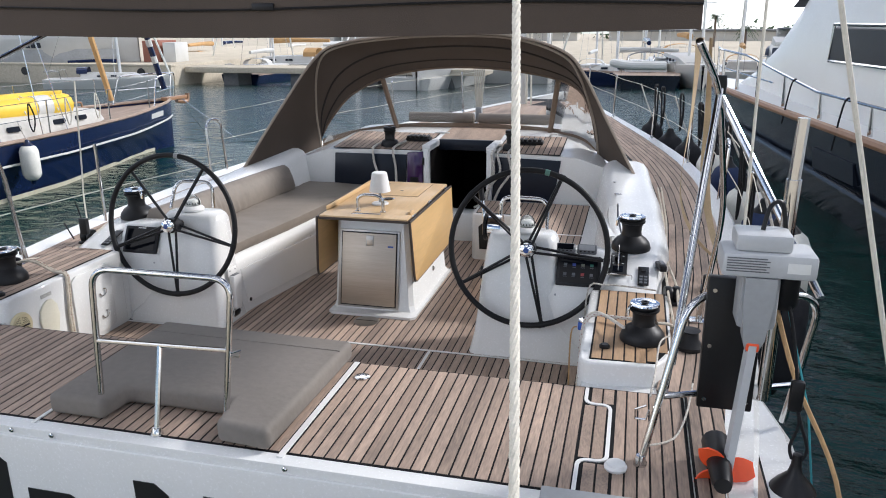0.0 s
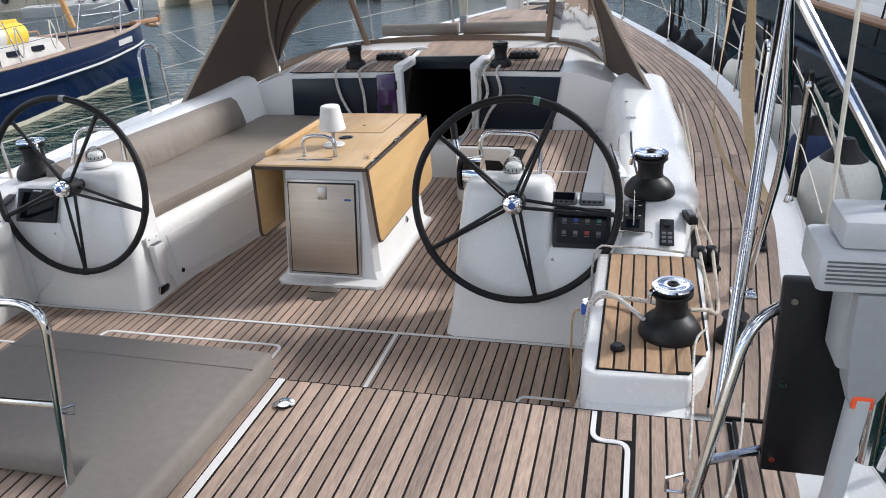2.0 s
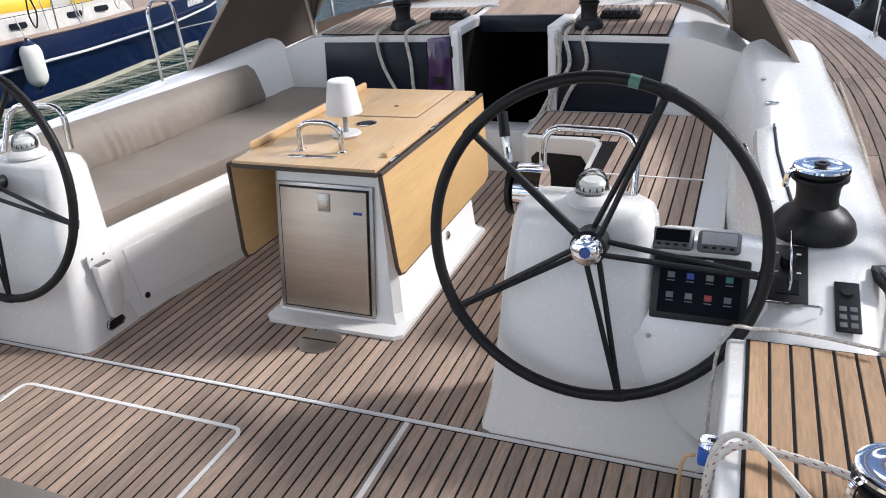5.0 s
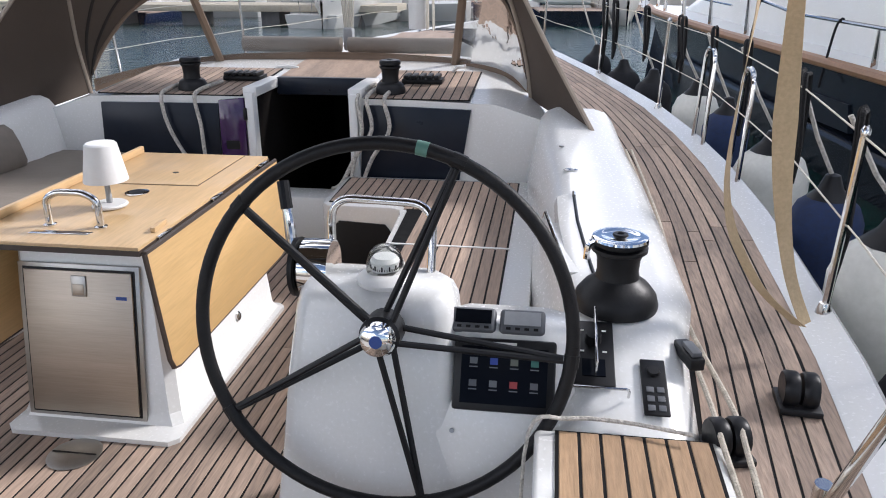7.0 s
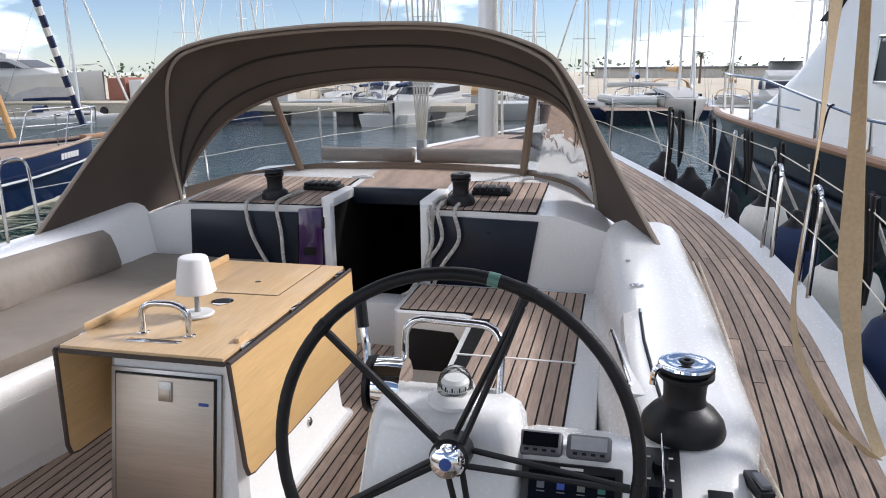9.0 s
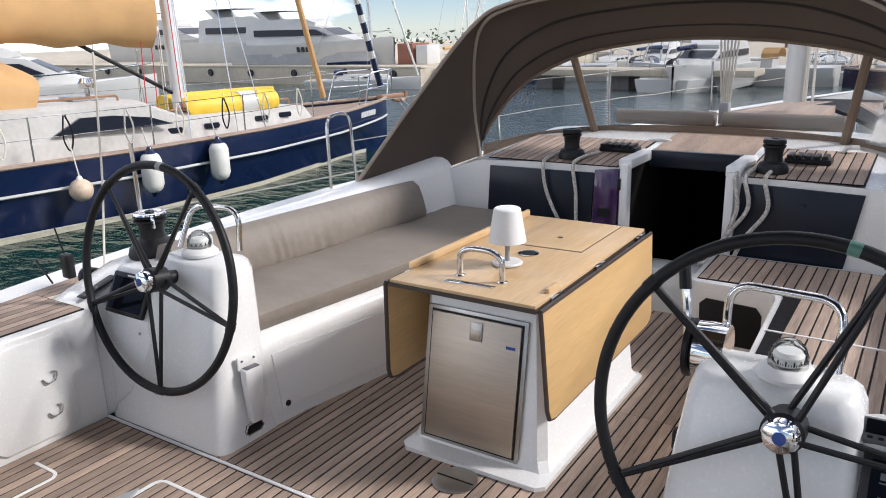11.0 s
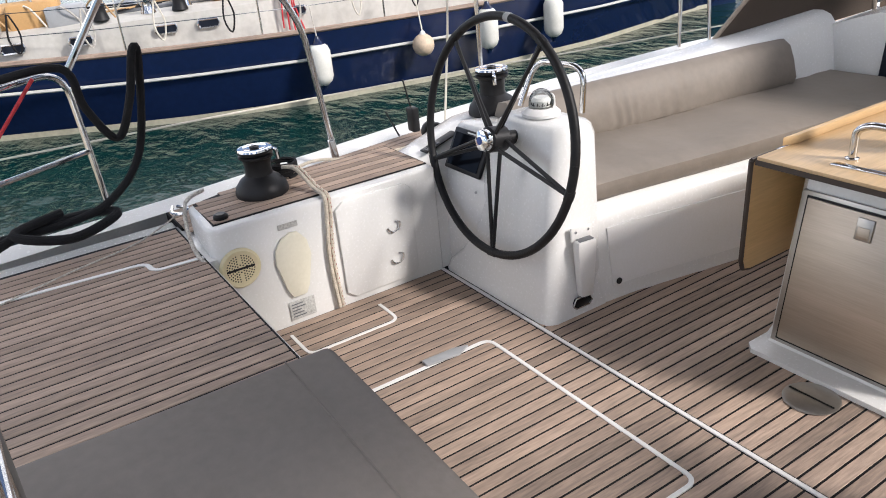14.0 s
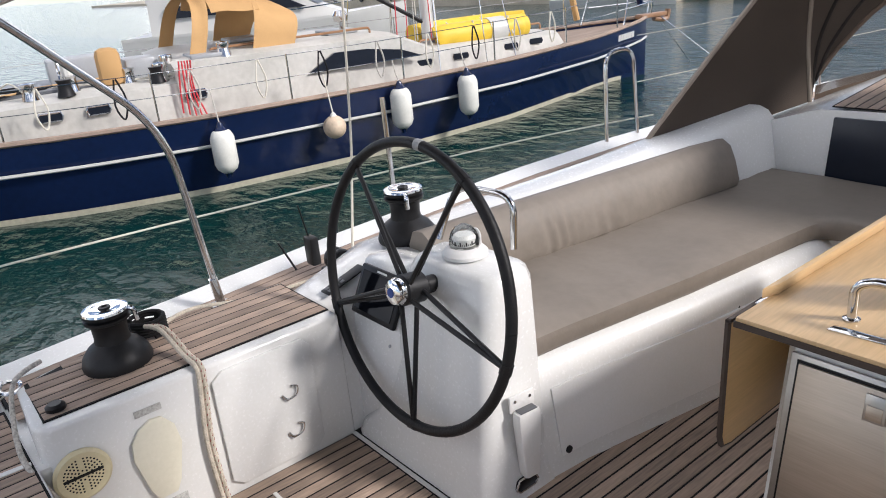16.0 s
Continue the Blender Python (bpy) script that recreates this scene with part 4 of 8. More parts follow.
    part("hub", lathe([(0.035, -0.06), (0.052, -0.045), (0.052, 0.030), (0.044, 0.036)], 24, pose(0, 0, 0, 90, 0, 0)), BLACK, wheel)
    cap = part("hub_cap", lathe([(0.044, 0.036), (0.046, 0.05), (0.040, 0.064), (0.026, 0.071), (0, 0.0725)], 28, pose(0, 0, 0, 90, 0, 0)), CHROME, wheel, "chrome hub cap with a blue badge")
    part("badge", lathe([(0, 0.0726), (0.0165, 0.0728), (0.0155, 0.0745), (0, 0.075)], 20, pose(0, 0, 0, 90, 0, 0)), LOGO_BLUE, cap)
    a0 = radians(78 if s > 0 else 84)
    part("tape", tube([(R * math.cos(a), 0, R * math.sin(a)) for a in stations(a0 - 0.03, a0 + 0.03, 4)], 0.0184, 12), GREEN_TAPE if s > 0 else GREY_PL, wheel, "tape marking the middle position")
    part("steering_shaft", tube([(s * 1.21, -0.42, 0.70), (s * 1.21, -0.28, 0.68)], 0.03, 16), BLACK, ped)


helm(1)
helm(-1)
# throttle and speaker pod on the inner side of the starboard pedestal
thr = empty("engine_control", (0.955, -0.14, 0.745), label="chrome engine control with black lever, on the pedestal", category="engine control")
part("housing", lathe([(0.084, -0.05), (0.086, 0.0), (0.084, 0.035), (0.07, 0.048)], 30, pose(0, 0, 0, 0, -90, 0)), CHROME, thr)
part("ring", lathe([(0.07, 0.046), (0.088, 0.048), (0.086, 0.062), (0.06, 0.07)], 30, pose(0, 0, 0, 0, -90, 0)), BLACK_PL, thr)
part("lever", tube([(-0.065, 0, 0.02), (-0.075, 0.02, 0.10), (-0.095, 0.05, 0.17)], 0.013, 10, n=4), STEEL, thr)
part("grip", tube([(-0.093, 0.045, 0.16), (-0.108, 0.07, 0.235)], 0.018, 10), BLACK_PL, thr)
for z in (0.42, 0.30):
    tagged(part("rope_hook", tube(rounded([(0.915, -0.15, z + 0.05), (0.875, -0.15, z + 0.05), (0.875, -0.15, z - 0.02), (0.90, -0.15, z - 0.03)], 0.015), 0.011, 8), BLACK_PL), "black plastic hook on the pedestal side", "hook", "pedestal hooks")

# panels on the starboard coaming slope
cm = pose(1.745, -0.47, 0.524, 16.5, 0, 0)
panel = empty("control_panel", label="black throttle panel with steel guard bar", category="control panel")
part("plate", box((-0.055, 0.10, 0.0), (0.055, 0.34, 0.010), 0.004, m=cm), BLACK_PL, panel)
part("display", box((-0.03, 0.13, 0.010), (0.03, 0.19, 0.0125), m=cm), SCREEN, panel)
for x, y in ((-0.03, 0.22), (0.03, 0.22), (-0.03, 0.30), (0.03, 0.30)):
    part("mark", box((x - 0.006, y - 0.003, 0.0102), (x + 0.006, y + 0.003, 0.0112), m=cm), PAPER, panel)
part("knob", lathe([(0.022, 0.01), (0.02, 0.04), (0, 0.042)], 16, cm @ pose(0.0, 0.26, 0)), BLACK_PL, panel)
part("lever", box((0.0, 0.12, 0.02), (0.006, 0.33, 0.075), 0.002, m=cm), STEEL, panel)
part("guard_bar", tube(rounded([cm @ V(-0.075, 0.075, 0.0), cm @ V(-0.075, 0.075, 0.028), cm @ V(0.085, 0.075, 0.028), cm @ V(0.085, 0.075, 0.0)], 0.01, 4), 0.0038, 8), STEEL, panel)
km = pose(1.897, -0.47, 0.522, 16.5, 0, 0)
keys = empty("keypad", label="black autopilot keypad on the white coaming", category="keypad")
part("plate", box((-0.032, 0.02, 0.0), (0.032, 0.21, 0.008), 0.004, m=km), BLACK_PL, keys)
for i in range(6):
    part("key", box((-0.022 + 0.026 * (i % 2), 0.032 + 0.03 * (i // 2), 0.008), (-0.004 + 0.026 * (i % 2), 0.05 + 0.03 * (i // 2), 0.011), 0.001, m=km), GREY_DARK, keys)
part("rocker", lathe([(0.018, 0.008), (0.016, 0.016), (0, 0.017)], 14, km @ pose(0, 0.165, 0)), BLACK, keys)
km = pose(-1.75, -0.47, 0.524, 16.5, 0, 0)
keys_p = empty("keypad", label="black autopilot keypad beside the port wheel", category="keypad")
part("plate", box((-0.03, 0.02, 0.0), (0.03, 0.21, 0.008), 0.004, m=km), BLACK_PL, keys_p)
for i in range(6):
    part("key", box((-0.022 + 0.026 * (i % 2), 0.032 + 0.03 * (i // 2), 0.008), (-0.004 + 0.026 * (i % 2), 0.05 + 0.03 * (i // 2), 0.011), 0.001, m=km), GREY_DARK, keys_p)


# ---- winches ----
def winch(at, k=1.0, turn=0.0, label="black cockpit winch with a chrome top", group="cockpit winches"):
    w = empty("winch", at, turn, label, "winch", group)
    part("base", lathe([(r * k, z * k) for r, z in ((0.118, 0), (0.12, 0.012), (0.112, 0.04), (0.09, 0.068), (0.07, 0.082), (0.062, 0.09))], 32), BLACK, w)
    part("drum", lathe([(r * k, z * k) for r, z in ((0.062, 0.088), (0.058, 0.11), (0.060, 0.145), (0.068, 0.165))], 32), BLACK, w)
    part("jaw", lathe([(r * k, z * k) for r, z in ((0.068, 0.165), (0.078, 0.170), (0.078, 0.180), (0.064, 0.184), (0.064, 0.189), (0.078, 0.193), (0.078, 0.202))], 32), BLACK, w)
    cap = part("top", lathe([(r * k, z * k) for r, z in ((0.078, 0.2025), (0.076, 0.209), (0.055, 0.213), (0.05, 0.211), (0.026, 0.212), (0.0, 0.212))], 32), CHROME, w, "chrome self-tailing top")
    part("socket", lathe([(r * k, z * k) for r, z in ((0.022, 0.2125), (0.020, 0.2165), (0.010, 0.2165), (0.009, 0.2125))], 18), BLACK, cap)
    part("stripper_arm", tube([(-0.06 * k, 0, 0.20 * k), (-0.09 * k, 0, 0.195 * k), (-0.097 * k, 0, 0.15 * k)], 0.009 * k, 8, n=4), CHROME, w)
    return w


winch((1.815, -0.02, 0.625), 1.03, 20, "black primary winch with a chrome top, on the coaming")
winch((-1.77, -0.02, 0.625), 1.03, 150, "black primary winch with a chrome top, on the coaming")
winch((1.893, -1.19, 0.504), 0.93, 30, "black winch with a chrome top, on the teak winch box")
winch((-1.86, -1.20, 0.519), 0.95, 240, "black winch with a chrome top, on the teak winch box")


def roof_winch(at):
    w = empty("halyard_winch", at, 0, "black halyard winch on the coachroof", "winch", "halyard winches")
    part("base", lathe([(0.084, 0), (0.084, 0.022), (0.073, 0.05), (0.055, 0.062)], 28), BLACK, w)
    part("drum", lathe([(0.05, 0.061), (0.046, 0.09), (0.05, 0.13), (0.06, 0.142), (0.06, 0.15), (0.05, 0.154), (0.06, 0.16), (0.06, 0.175)], 28), BLACK, w)
    part("top", lathe([(0.06, 0.175), (0.052, 0.183), (0.02, 0.184), (0.018, 0.178), (0, 0.178)], 28), BLACK_PL, w)
    return w


roof_winch((-0.49, 2.16, ROOF(2.16) + 0.006))
roof_winch((0.695, 2.16, ROOF(2.16) + 0.006))


def clutch_bank(x, y):
    c = empty("rope_clutches", (x, y, ROOF(y) + 0.006), label="bank of black rope clutches on the coachroof", category="rope clutch", group="rope clutches")
    part("base", box((-0.12, -0.06, 0), (0.12, 0.06, 0.03), 0.006), BLACK_PL, c)
    for i in range(5):
        part("lever", box((-0.108 + i * 0.045, -0.075, 0.03), (-0.076 + i * 0.045, 0.05, 0.052), 0.006), BLACK, c)


clutch_bank(-0.27, 2.42)
clutch_bank(0.84, 2.42)
# halyard tails over the bulkhead
for k, (x, dx, low) in enumerate(((-0.60, 0.20, 0.36), (-0.40, 0.06, 0.33), (0.60, -0.16, 0.34), (0.70, -0.16, 0.30), (0.545, -0.05, 0.36))):
    z = ROOF(2.03)
    pts = [(x + 0.03, 2.30, z + 0.04), (x, 2.06, z + 0.03), (x - 0.005, 1.985, z - 0.01), (x + 0.02, 1.975, z - 0.16), (x + dx * 0.5, 1.965, z - 0.32), (x + dx, 1.95, low + 0.04), (x + dx * 1.25, 1.90, low + 0.02)]
    tagged(part("halyard_tail", tube(pts, 0.0115, 8, n=6), ROPE_GREY), "grey flecked rope tail hanging over the bulkhead", "rope", "halyard tails")

# ---- dodger ----
dodger = empty("sprayhood", label="brown canvas sprayhood with clear vinyl windows", category="sprayhood")


def hoop_line(pts, star=None):
    """A hoop through points given from its port foot to its top, then down the starboard side (mirrored if not given); u from 0 (port foot) to 1."""
    mirrored = [V(-p[0], p[1], p[2]) for p in pts[-2::-1]]
    if star:
        mirrored = [V(*p) for p in star]
    line = smooth_line([V(*p) for p in pts] + mirrored, 10)
    n = len(line) - 1

    def at(u):
        k = min(max(u, 0.0), 1.0) * n
        i = min(int(k), n - 1)
        p = line[i].lerp(line[i + 1], k - i)
        return (mid(p.y) + p.x, p.y, p.z)
    return at


AFT_EDGE = hoop_line([(-1.84, 1.40, 0.60), (-1.60, 1.86, 1.20), (-1.37, 2.24, 1.68), (-1.10, 2.28, 1.82), (-0.55, 2.29, 1.89), (0, 2.30, 1.91)], [(0.55, 2.29, 1.885), (1.0, 2.27, 1.76), (1.2, 2.23, 1.57), (1.46, 2.05, 1.14), (1.74, 1.72, 0.72)])
MID_HOOP = hoop_line([(-1.44, 2.44, 0.78), (-1.46, 2.40, 1.20), (-1.36, 2.31, 1.66), (-1.10, 2.31, 1.815), (-0.55, 2.33, 1.885), (0, 2.34, 1.905)], [(0.55, 2.33, 1.88), (0.98, 2.31, 1.745), (1.16, 2.31, 1.55), (1.31, 2.40, 1.11), (1.36, 2.44, 0.79)])
SEAM = hoop_line([(-1.45, 2.46, 0.85), (-1.42, 2.46, 1.15), (-1.26, 2.48, 1.48), (-0.95, 2.54, 1.68), (-0.5, 2.57, 1.76), (0, 2.58, 1.785)], [(0.5, 2.57, 1.755), (0.9, 2.54, 1.64), (1.12, 2.5, 1.50), (1.27, 2.46, 1.22), (1.345, 2.46, 0.86)])
WIN_TOP = hoop_line([(-1.43, 2.48, 0.92), (-1.34, 2.52, 1.08), (-1.16, 2.62, 1.30), (-0.84, 2.76, 1.47), (-0.42, 2.83, 1.55), (0, 2.85, 1.57)], [(0.42, 2.83, 1.545), (0.88, 2.76, 1.475), (1.14, 2.62, 1.37), (1.26, 2.52, 1.18), (1.32, 2.48, 0.95)])
WIN_BASE = hoop_line([(-1.44, 2.48, 0.80), (-1.36, 2.66, 0.82), (-1.16, 2.86, 0.86), (-0.78, 3.03, 0.90), (-0.40, 3.07, 0.915), (0, 3.09, 0.92)], [(0.40, 3.07, 0.915), (0.78, 3.03, 0.90), (1.05, 2.86, 0.90), (1.22, 2.66, 0.88), (1.33, 2.50, 0.82)])
mixp = lambda a, b, t: tuple(p + (q - p) * t for p, q in zip(a, b))


def hood(u, v):
    stages = (AFT_EDGE, MID_HOOP, SEAM, WIN_TOP)
    k = min(int(v * 3), 2)
    x, y, z = mixp(stages[k](u), stages[k + 1](u), v * 3 - k)
    return (x, y, z - 0.010 * math.sin((v * 3 - k) * math.pi) * math.sin(u * math.pi))


part("canopy", grid_sheet(hood, 60, 15, 0.004), CANVAS, dodger, "taut brown canvas canopy")
for f, r, nm, mt in ((AFT_EDGE, 0.013, "piping", TRIM_PALE), (SEAM, 0.010, "seam", SEAM_DARK), (lambda u: mixp(SEAM(u), WIN_TOP(u), 0.6), 0.009, "seam", SEAM_DARK), (WIN_TOP, 0.012, "binding", TRIM_BROWN)):
    part(nm, tube([V(*f(i / 60)) + V(0, -0.007, -0.006) for i in range(61)], r, 6), mt, dodger)
part("hoop", tube([V(*MID_HOOP(i / 60)) + V(0, -0.01, -0.025) for i in range(61)], 0.0125, 10), TRIM_PALE, dodger, "frame hoop in a bleached canvas sleeve")
US = [0.0, 0.29, 0.71, 1.0]
for a, b in zip(US, US[1:]):
    pane = part("window_pane", grid_sheet(lambda u, v: mixp(WIN_BASE(a + (b - a) * u), WIN_TOP(a + (b - a) * u), 0.06 + 0.92 * v), 16, 6), VINYL, dodger, "clear creased vinyl window")
    pane.visible_shadow = False
for u in (US[1], US[2]):
    part("strut_tape", tube([V(*mixp(WIN_BASE(u), WIN_TOP(u), t)) + V(0, -0.006, 0) for t in stations(0, 1, 4)], 0.028, 6), TRIM_BROWN, dodger, "brown binding between windows")
part("skirt", grid_sheet(lambda u, v: mixp(V(*WIN_BASE(u)) + V(0, 0.0, -0.07), V(*WIN_BASE(u)) + V(0, 0, 0.055), v), 40, 2, 0.006), TRIM_BROWN, dodger, "brown canvas skirt")
for s, u in ((-1, 0.0), (1, 1.0)):
    tip = V(*AFT_EDGE(u))
    part("strap", tube([tip, (tip.x + s * 0.04, tip.y - 0.4, 0.632), (tip.x + s * 0.06, tip.y - 0.95, 0.622)], 0.011, 6), STRAP, dodger, "pale webbing strap")
    foot = V(*MID_HOOP(u))
    part("hoop_foot", lathe([(0.022, 0), (0.018, 0.02), (0.012, 0.04)], 12, pose(foot.x, foot.y, foot.z - 0.03)), STEEL, dodger)

# rolled cushions lying before the windscreen
for x0, x1 in ((-0.62, 0.10), (0.16, 0.92)):
    tagged(part("bolster", tube([(x0, 3.30, 1.0), (x0 + 0.02, 3.30, 1.0), (x1 - 0.02, 3.30, 1.0), (x1, 3.30, 1.0)], 0.055, 14), CUSHION), "taupe bolster lying on the coachroof", "cushion", "coachroof bolsters")

# ---- bimini over the wheels ----
bimini = empty("bimini", label="brown canvas bimini over the helm", category="bimini")
BIM = lambda u, v: (-2.0 + 4.0 * u, -1.75 + 1.9 * v, 2.15 + 0.10 * math.sin(u * math.pi) ** 0.6 + 0.02 * math.sin(v * math.pi) - (0.05 if v < 0.05 else 0) - 0.05 * math.sin(u * math.pi) ** 2 * (1 if v < 0.03 else 0))
part("canopy", grid_sheet(BIM, 32, 12, 0.004), CANVAS, bimini)
part("valance", grid_sheet(lambda u, v: (-2.0 + 4.0 * u, -1.755, 1.995 - 0.035 * math.sin(u * math.pi) + v * (0.155 + 0.135 * math.sin(u * math.pi) ** 0.6)), 32, 3, 0.004), CANVAS, bimini)
part("seam", tube([(-2.0 + 0.125 * i, -1.762, 2.085 + 0.012 * math.sin(i * 0.3)) for i in range(33)], 0.005, 6), BLACK_PL, bimini, "dark stitched seam")
part("zip_tab", box((0.20, -1.772, 2.07), (0.30, -1.760, 2.10), 0.004), BLACK_PL, bimini)
part("strut", tube([(-2.0, -0.2, 2.02), (-2.05, -0.85, 1.79), (-2.12, -1.3, 1.66)], 0.0145, 10), STEEL, bimini, "steel strut")
for s in (-1, 1):
    part("side_valance", grid_sheet(lambda u, v: (s * 2.0, -1.75 + 1.9 * u, 1.99 + 0.17 * v), 8, 2, 0.004), CANVAS, bimini)
for s in (-1, 1):
    knee = (s * 2.2, -0.77, 1.20) if s < 0 else (s * 2.24, -0.98, 1.12)
    bm = tube(rounded([(s * 2.2, -0.69, 0.44), knee, (s * 2.13, -1.33, 1.74), (s * 2.0, -1.72, 1.95)], 0.2, 8), 0.0145, 12)
    part("frame_leg", bm, STEEL, bimini, "bent steel frame leg")
    part("frame_foot", box((s * 2.2 - 0.05, -0.73, sheer(-0.7) - 0.006), (s * 2.2 + 0.05, -0.65, sheer(-0.7) + 0.012), 0.004), STEEL, bimini)
    part("foot_socket", tube([(s * 2.2, -0.69, sheer(-0.7)), (s * 2.2, -0.705, 0.56)], 0.019, 12), STEEL, bimini)
for y in (-1.74, -0.8, 0.14):
    part("bow", tube([V(*BIM(i / 24, (y + 1.75) / 1.9)) + V(0, 0, -0.02) for i in range(25)], 0.012, 8), STEEL, bimini)


# ---- water ----
FALL = lambda y: 0.035 * max(0.0, y - 12)          # the yacht's trim: far things lie lower against its floor
sea = part("water", grid_sheet(lambda u, v: (-2500 + 5000 * u, (-2500, 12, 2500)[round(v * 2)], WATER - FALL((-2500, 12, 2500)[round(v * 2)])), 2, 2), SEA, smooth=0)
tagged(sea, "rippled green-blue harbour water", "water", kind="structure")

# the quay astern and the gangway on which one comes aboard
tagged(part("quay_astern", box((-40, -30, WATER - 1), (40, -5.6, 0.0), 0.03), CONCRETE), "pale concrete quay behind the stern", "quay", kind="structure")
gang = empty("gangway", (1.75, -5.7, 0.0), label="narrow grey gangway from the quay to the stern", category="gangway")
part("plank_bed", box((-0.2, 0, 0.0), (0.2, 3.25, 0.04), 0.006, m=pose(0, 0, 0.02, 7.2, 0, 0)), GREY_PL, gang)


def hull_shell(rows, chine=0.55):
    """Rows: (distance from bow, half beam at deck, half beam at water, deck height). Bow at y = 0, stern towards -y, z = 0 at the water."""
    rings = []
    for s, hb, hw, zd in rows:
        pts = []
        for k in (-1, 1):
            side = [(k * hb, -s, zd), (k * (hb * 0.985 + 0.0), -s, zd * 0.8), (k * (hw + (hb - hw) * chine), -s, zd * 0.45), (k * hw, -s, 0.06), (k * hw * 0.93, -s, -0.25), (k * hw * 0.3, -s, -0.6)]
            pts += side if k < 0 else side[::-1]
        rings.append(pts)
    return rings


# ---- blue sailing yacht to port ----
blue = empty("sailing_yacht", (-8.98, 11.6, WATER - 0.09), -10.3, "navy blue sailing yacht with white cabin, tan covers and hanging fenders", "sailing yacht")
ROWS = [(0.2, 0.05, 0.01, 1.20), (0.45, 0.24, 0.015, 1.19), (0.8, 0.44, 0.02, 1.175), (1.2, 0.62, 0.06, 1.16), (1.8, 0.90, 0.26, 1.14), (2.5, 1.18, 0.58, 1.12), (4.5, 1.72, 1.35, 1.09), (7, 2.08, 1.85, 1.08), (9.5, 2.14, 1.95, 1.08), (11, 1.95, 1.7, 1.09), (12, 1.72, 1.38, 1.10), (13.6, 1.3, 0.8, 1.14), (14.9, 0.9, 0.35, 1.18)]
deck_half = lambda s: lerp_table([(r[0], r[1]) for r in ROWS], s)
deck_z = lambda s: lerp_table([(r[0], r[3]) for r in ROWS], s)
part("hull", loft(hull_shell(ROWS), closed=False), NAVY, blue, "glossy navy blue hull", smooth=60)
part("transom", loft([[p for p in hull_shell(ROWS)[-1]], [(p[0] * 0.98, p[1] - 0.02, p[2]) for p in hull_shell(ROWS)[-1]]]), NAVY, blue)
for k in (-1, 1):
    line = stations(0.22, 14.8, 40)
    part("rub_rail", tube([(k * (deck_half(s) * 0.99 + 0.012), -s, deck_z(s) - 0.36) for s in line], 0.022, 6), WHITE_FAR, blue, "white rub rail")
    part("cap_rail", tube([(k * deck_half(s), -s, deck_z(s) + 0.015) for s in line], 0.035, 6), TEAK, blue, "weathered teak cap rail")
    part("boot_stripe", grid_sheet(lambda u, v: (k * (lerp_table([(r[0], r[2] + 0.05) for r in ROWS], 0.9 + 13.4 * u) + 0.02 * v), -(0.9 + 13.4 * u), 0.07 + 0.10 * v), 30, 1), STRIPE, blue, "cream boot stripe")
part("deck", loft([[(-deck_half(s) * 0.98, -s, deck_z(s) - 0.06), (deck_half(s) * 0.98, -s, deck_z(s) - 0.06), (deck_half(s) * 0.98, -s, deck_z(s) - 0.12), (-deck_half(s) * 0.98, -s, deck_z(s) - 0.12)] for s in stations(0.22, 14.85, 24)]), TEAK, blue, "teak deck")
trunk = lambda rows: [[(-w, -s, 1.0), (-w * 0.96, -s, h - 0.05), (-w * 0.85, -s, h), (w * 0.85, -s, h), (w * 0.96, -s, h - 0.05), (w, -s, 1.0)] for s, w, h in rows]
part("foredeck_cabin", loft(trunk([(2.6, 0.55, 1.06), (2.9, 0.75, 1.30), (5.0, 1.2, 1.36), (6.2, 1.32, 1.38)])), CABIN_CREAM, blue, "off-white forward cabin")
part("pilot_house", loft(trunk([(5.6, 1.30, 1.38), (6.4, 1.36, 1.72), (9.3, 1.5, 1.76), (9.6, 1.5, 1.70)])), CABIN_CREAM, blue, "off-white raised deckhouse")
part("aft_cabin", loft(trunk([(9.5, 1.5, 1.52), (11.2, 1.5, 1.50), (13.2, 1.3, 1.48), (13.4, 1.25, 1.30)])), CABIN_CREAM, blue, "off-white aft cabin with coamings")
for k in (-1, 1):
    w = part("deckhouse_window", prism([(-7.8, 1.34), (-6.0, 1.34), (-6.35, 1.47), (-6.9, 1.55), (-7.4, 1.56)], k * 1.47 - 0.012, k * 1.50 + 0.012, "x"), SMOKED, blue, "dark wedge-shaped deckhouse window")
    w.location = (-k * 0.05, 0, 0)
    for s in (3.5, 4.1, 5.2, 5.9):
        pane = part("portlight", prism([(-s - 0.12, 1.16), (-s + 0.12, 1.16), (-s + 0.14, 1.20), (-s + 0.12, 1.25), (-s - 0.12, 1.25), (-s - 0.14, 1.20)], k * (lerp_table([(2.9, 0.75), (5, 1.2), (6.2, 1.32)], s) - 0.03), k * (lerp_table([(2.9, 0.75), (5, 1.2), (6.2, 1.32)], s) + 0.012), "x"), SMOKED, blue)
    for s in (9.4, 10.6, 11.15, 12.2, 13.0):
        pl = part("portlight", prism([(-s - 0.12, 1.25), (-s + 0.12, 1.25), (-s + 0.14, 1.30), (-s + 0.12, 1.355), (-s - 0.12, 1.355), (-s - 0.14, 1.30)], k * 1.44 if s < 12.5 else k * 1.28, k * 1.51 if s < 12.5 else k * 1.36, "x"), SMOKED, blue)
        part("frame", tube([(k * (1.512 if s < 12.5 else 1.362), y, z) for y, z in ((-s - 0.12, 1.25), (-s + 0.12, 1.25), (-s + 0.14, 1.30), (-s + 0.12, 1.355), (-s - 0.12, 1.355), (-s - 0.14, 1.30), (-s - 0.12, 1.25))], 0.014, 5), STEEL, pl)
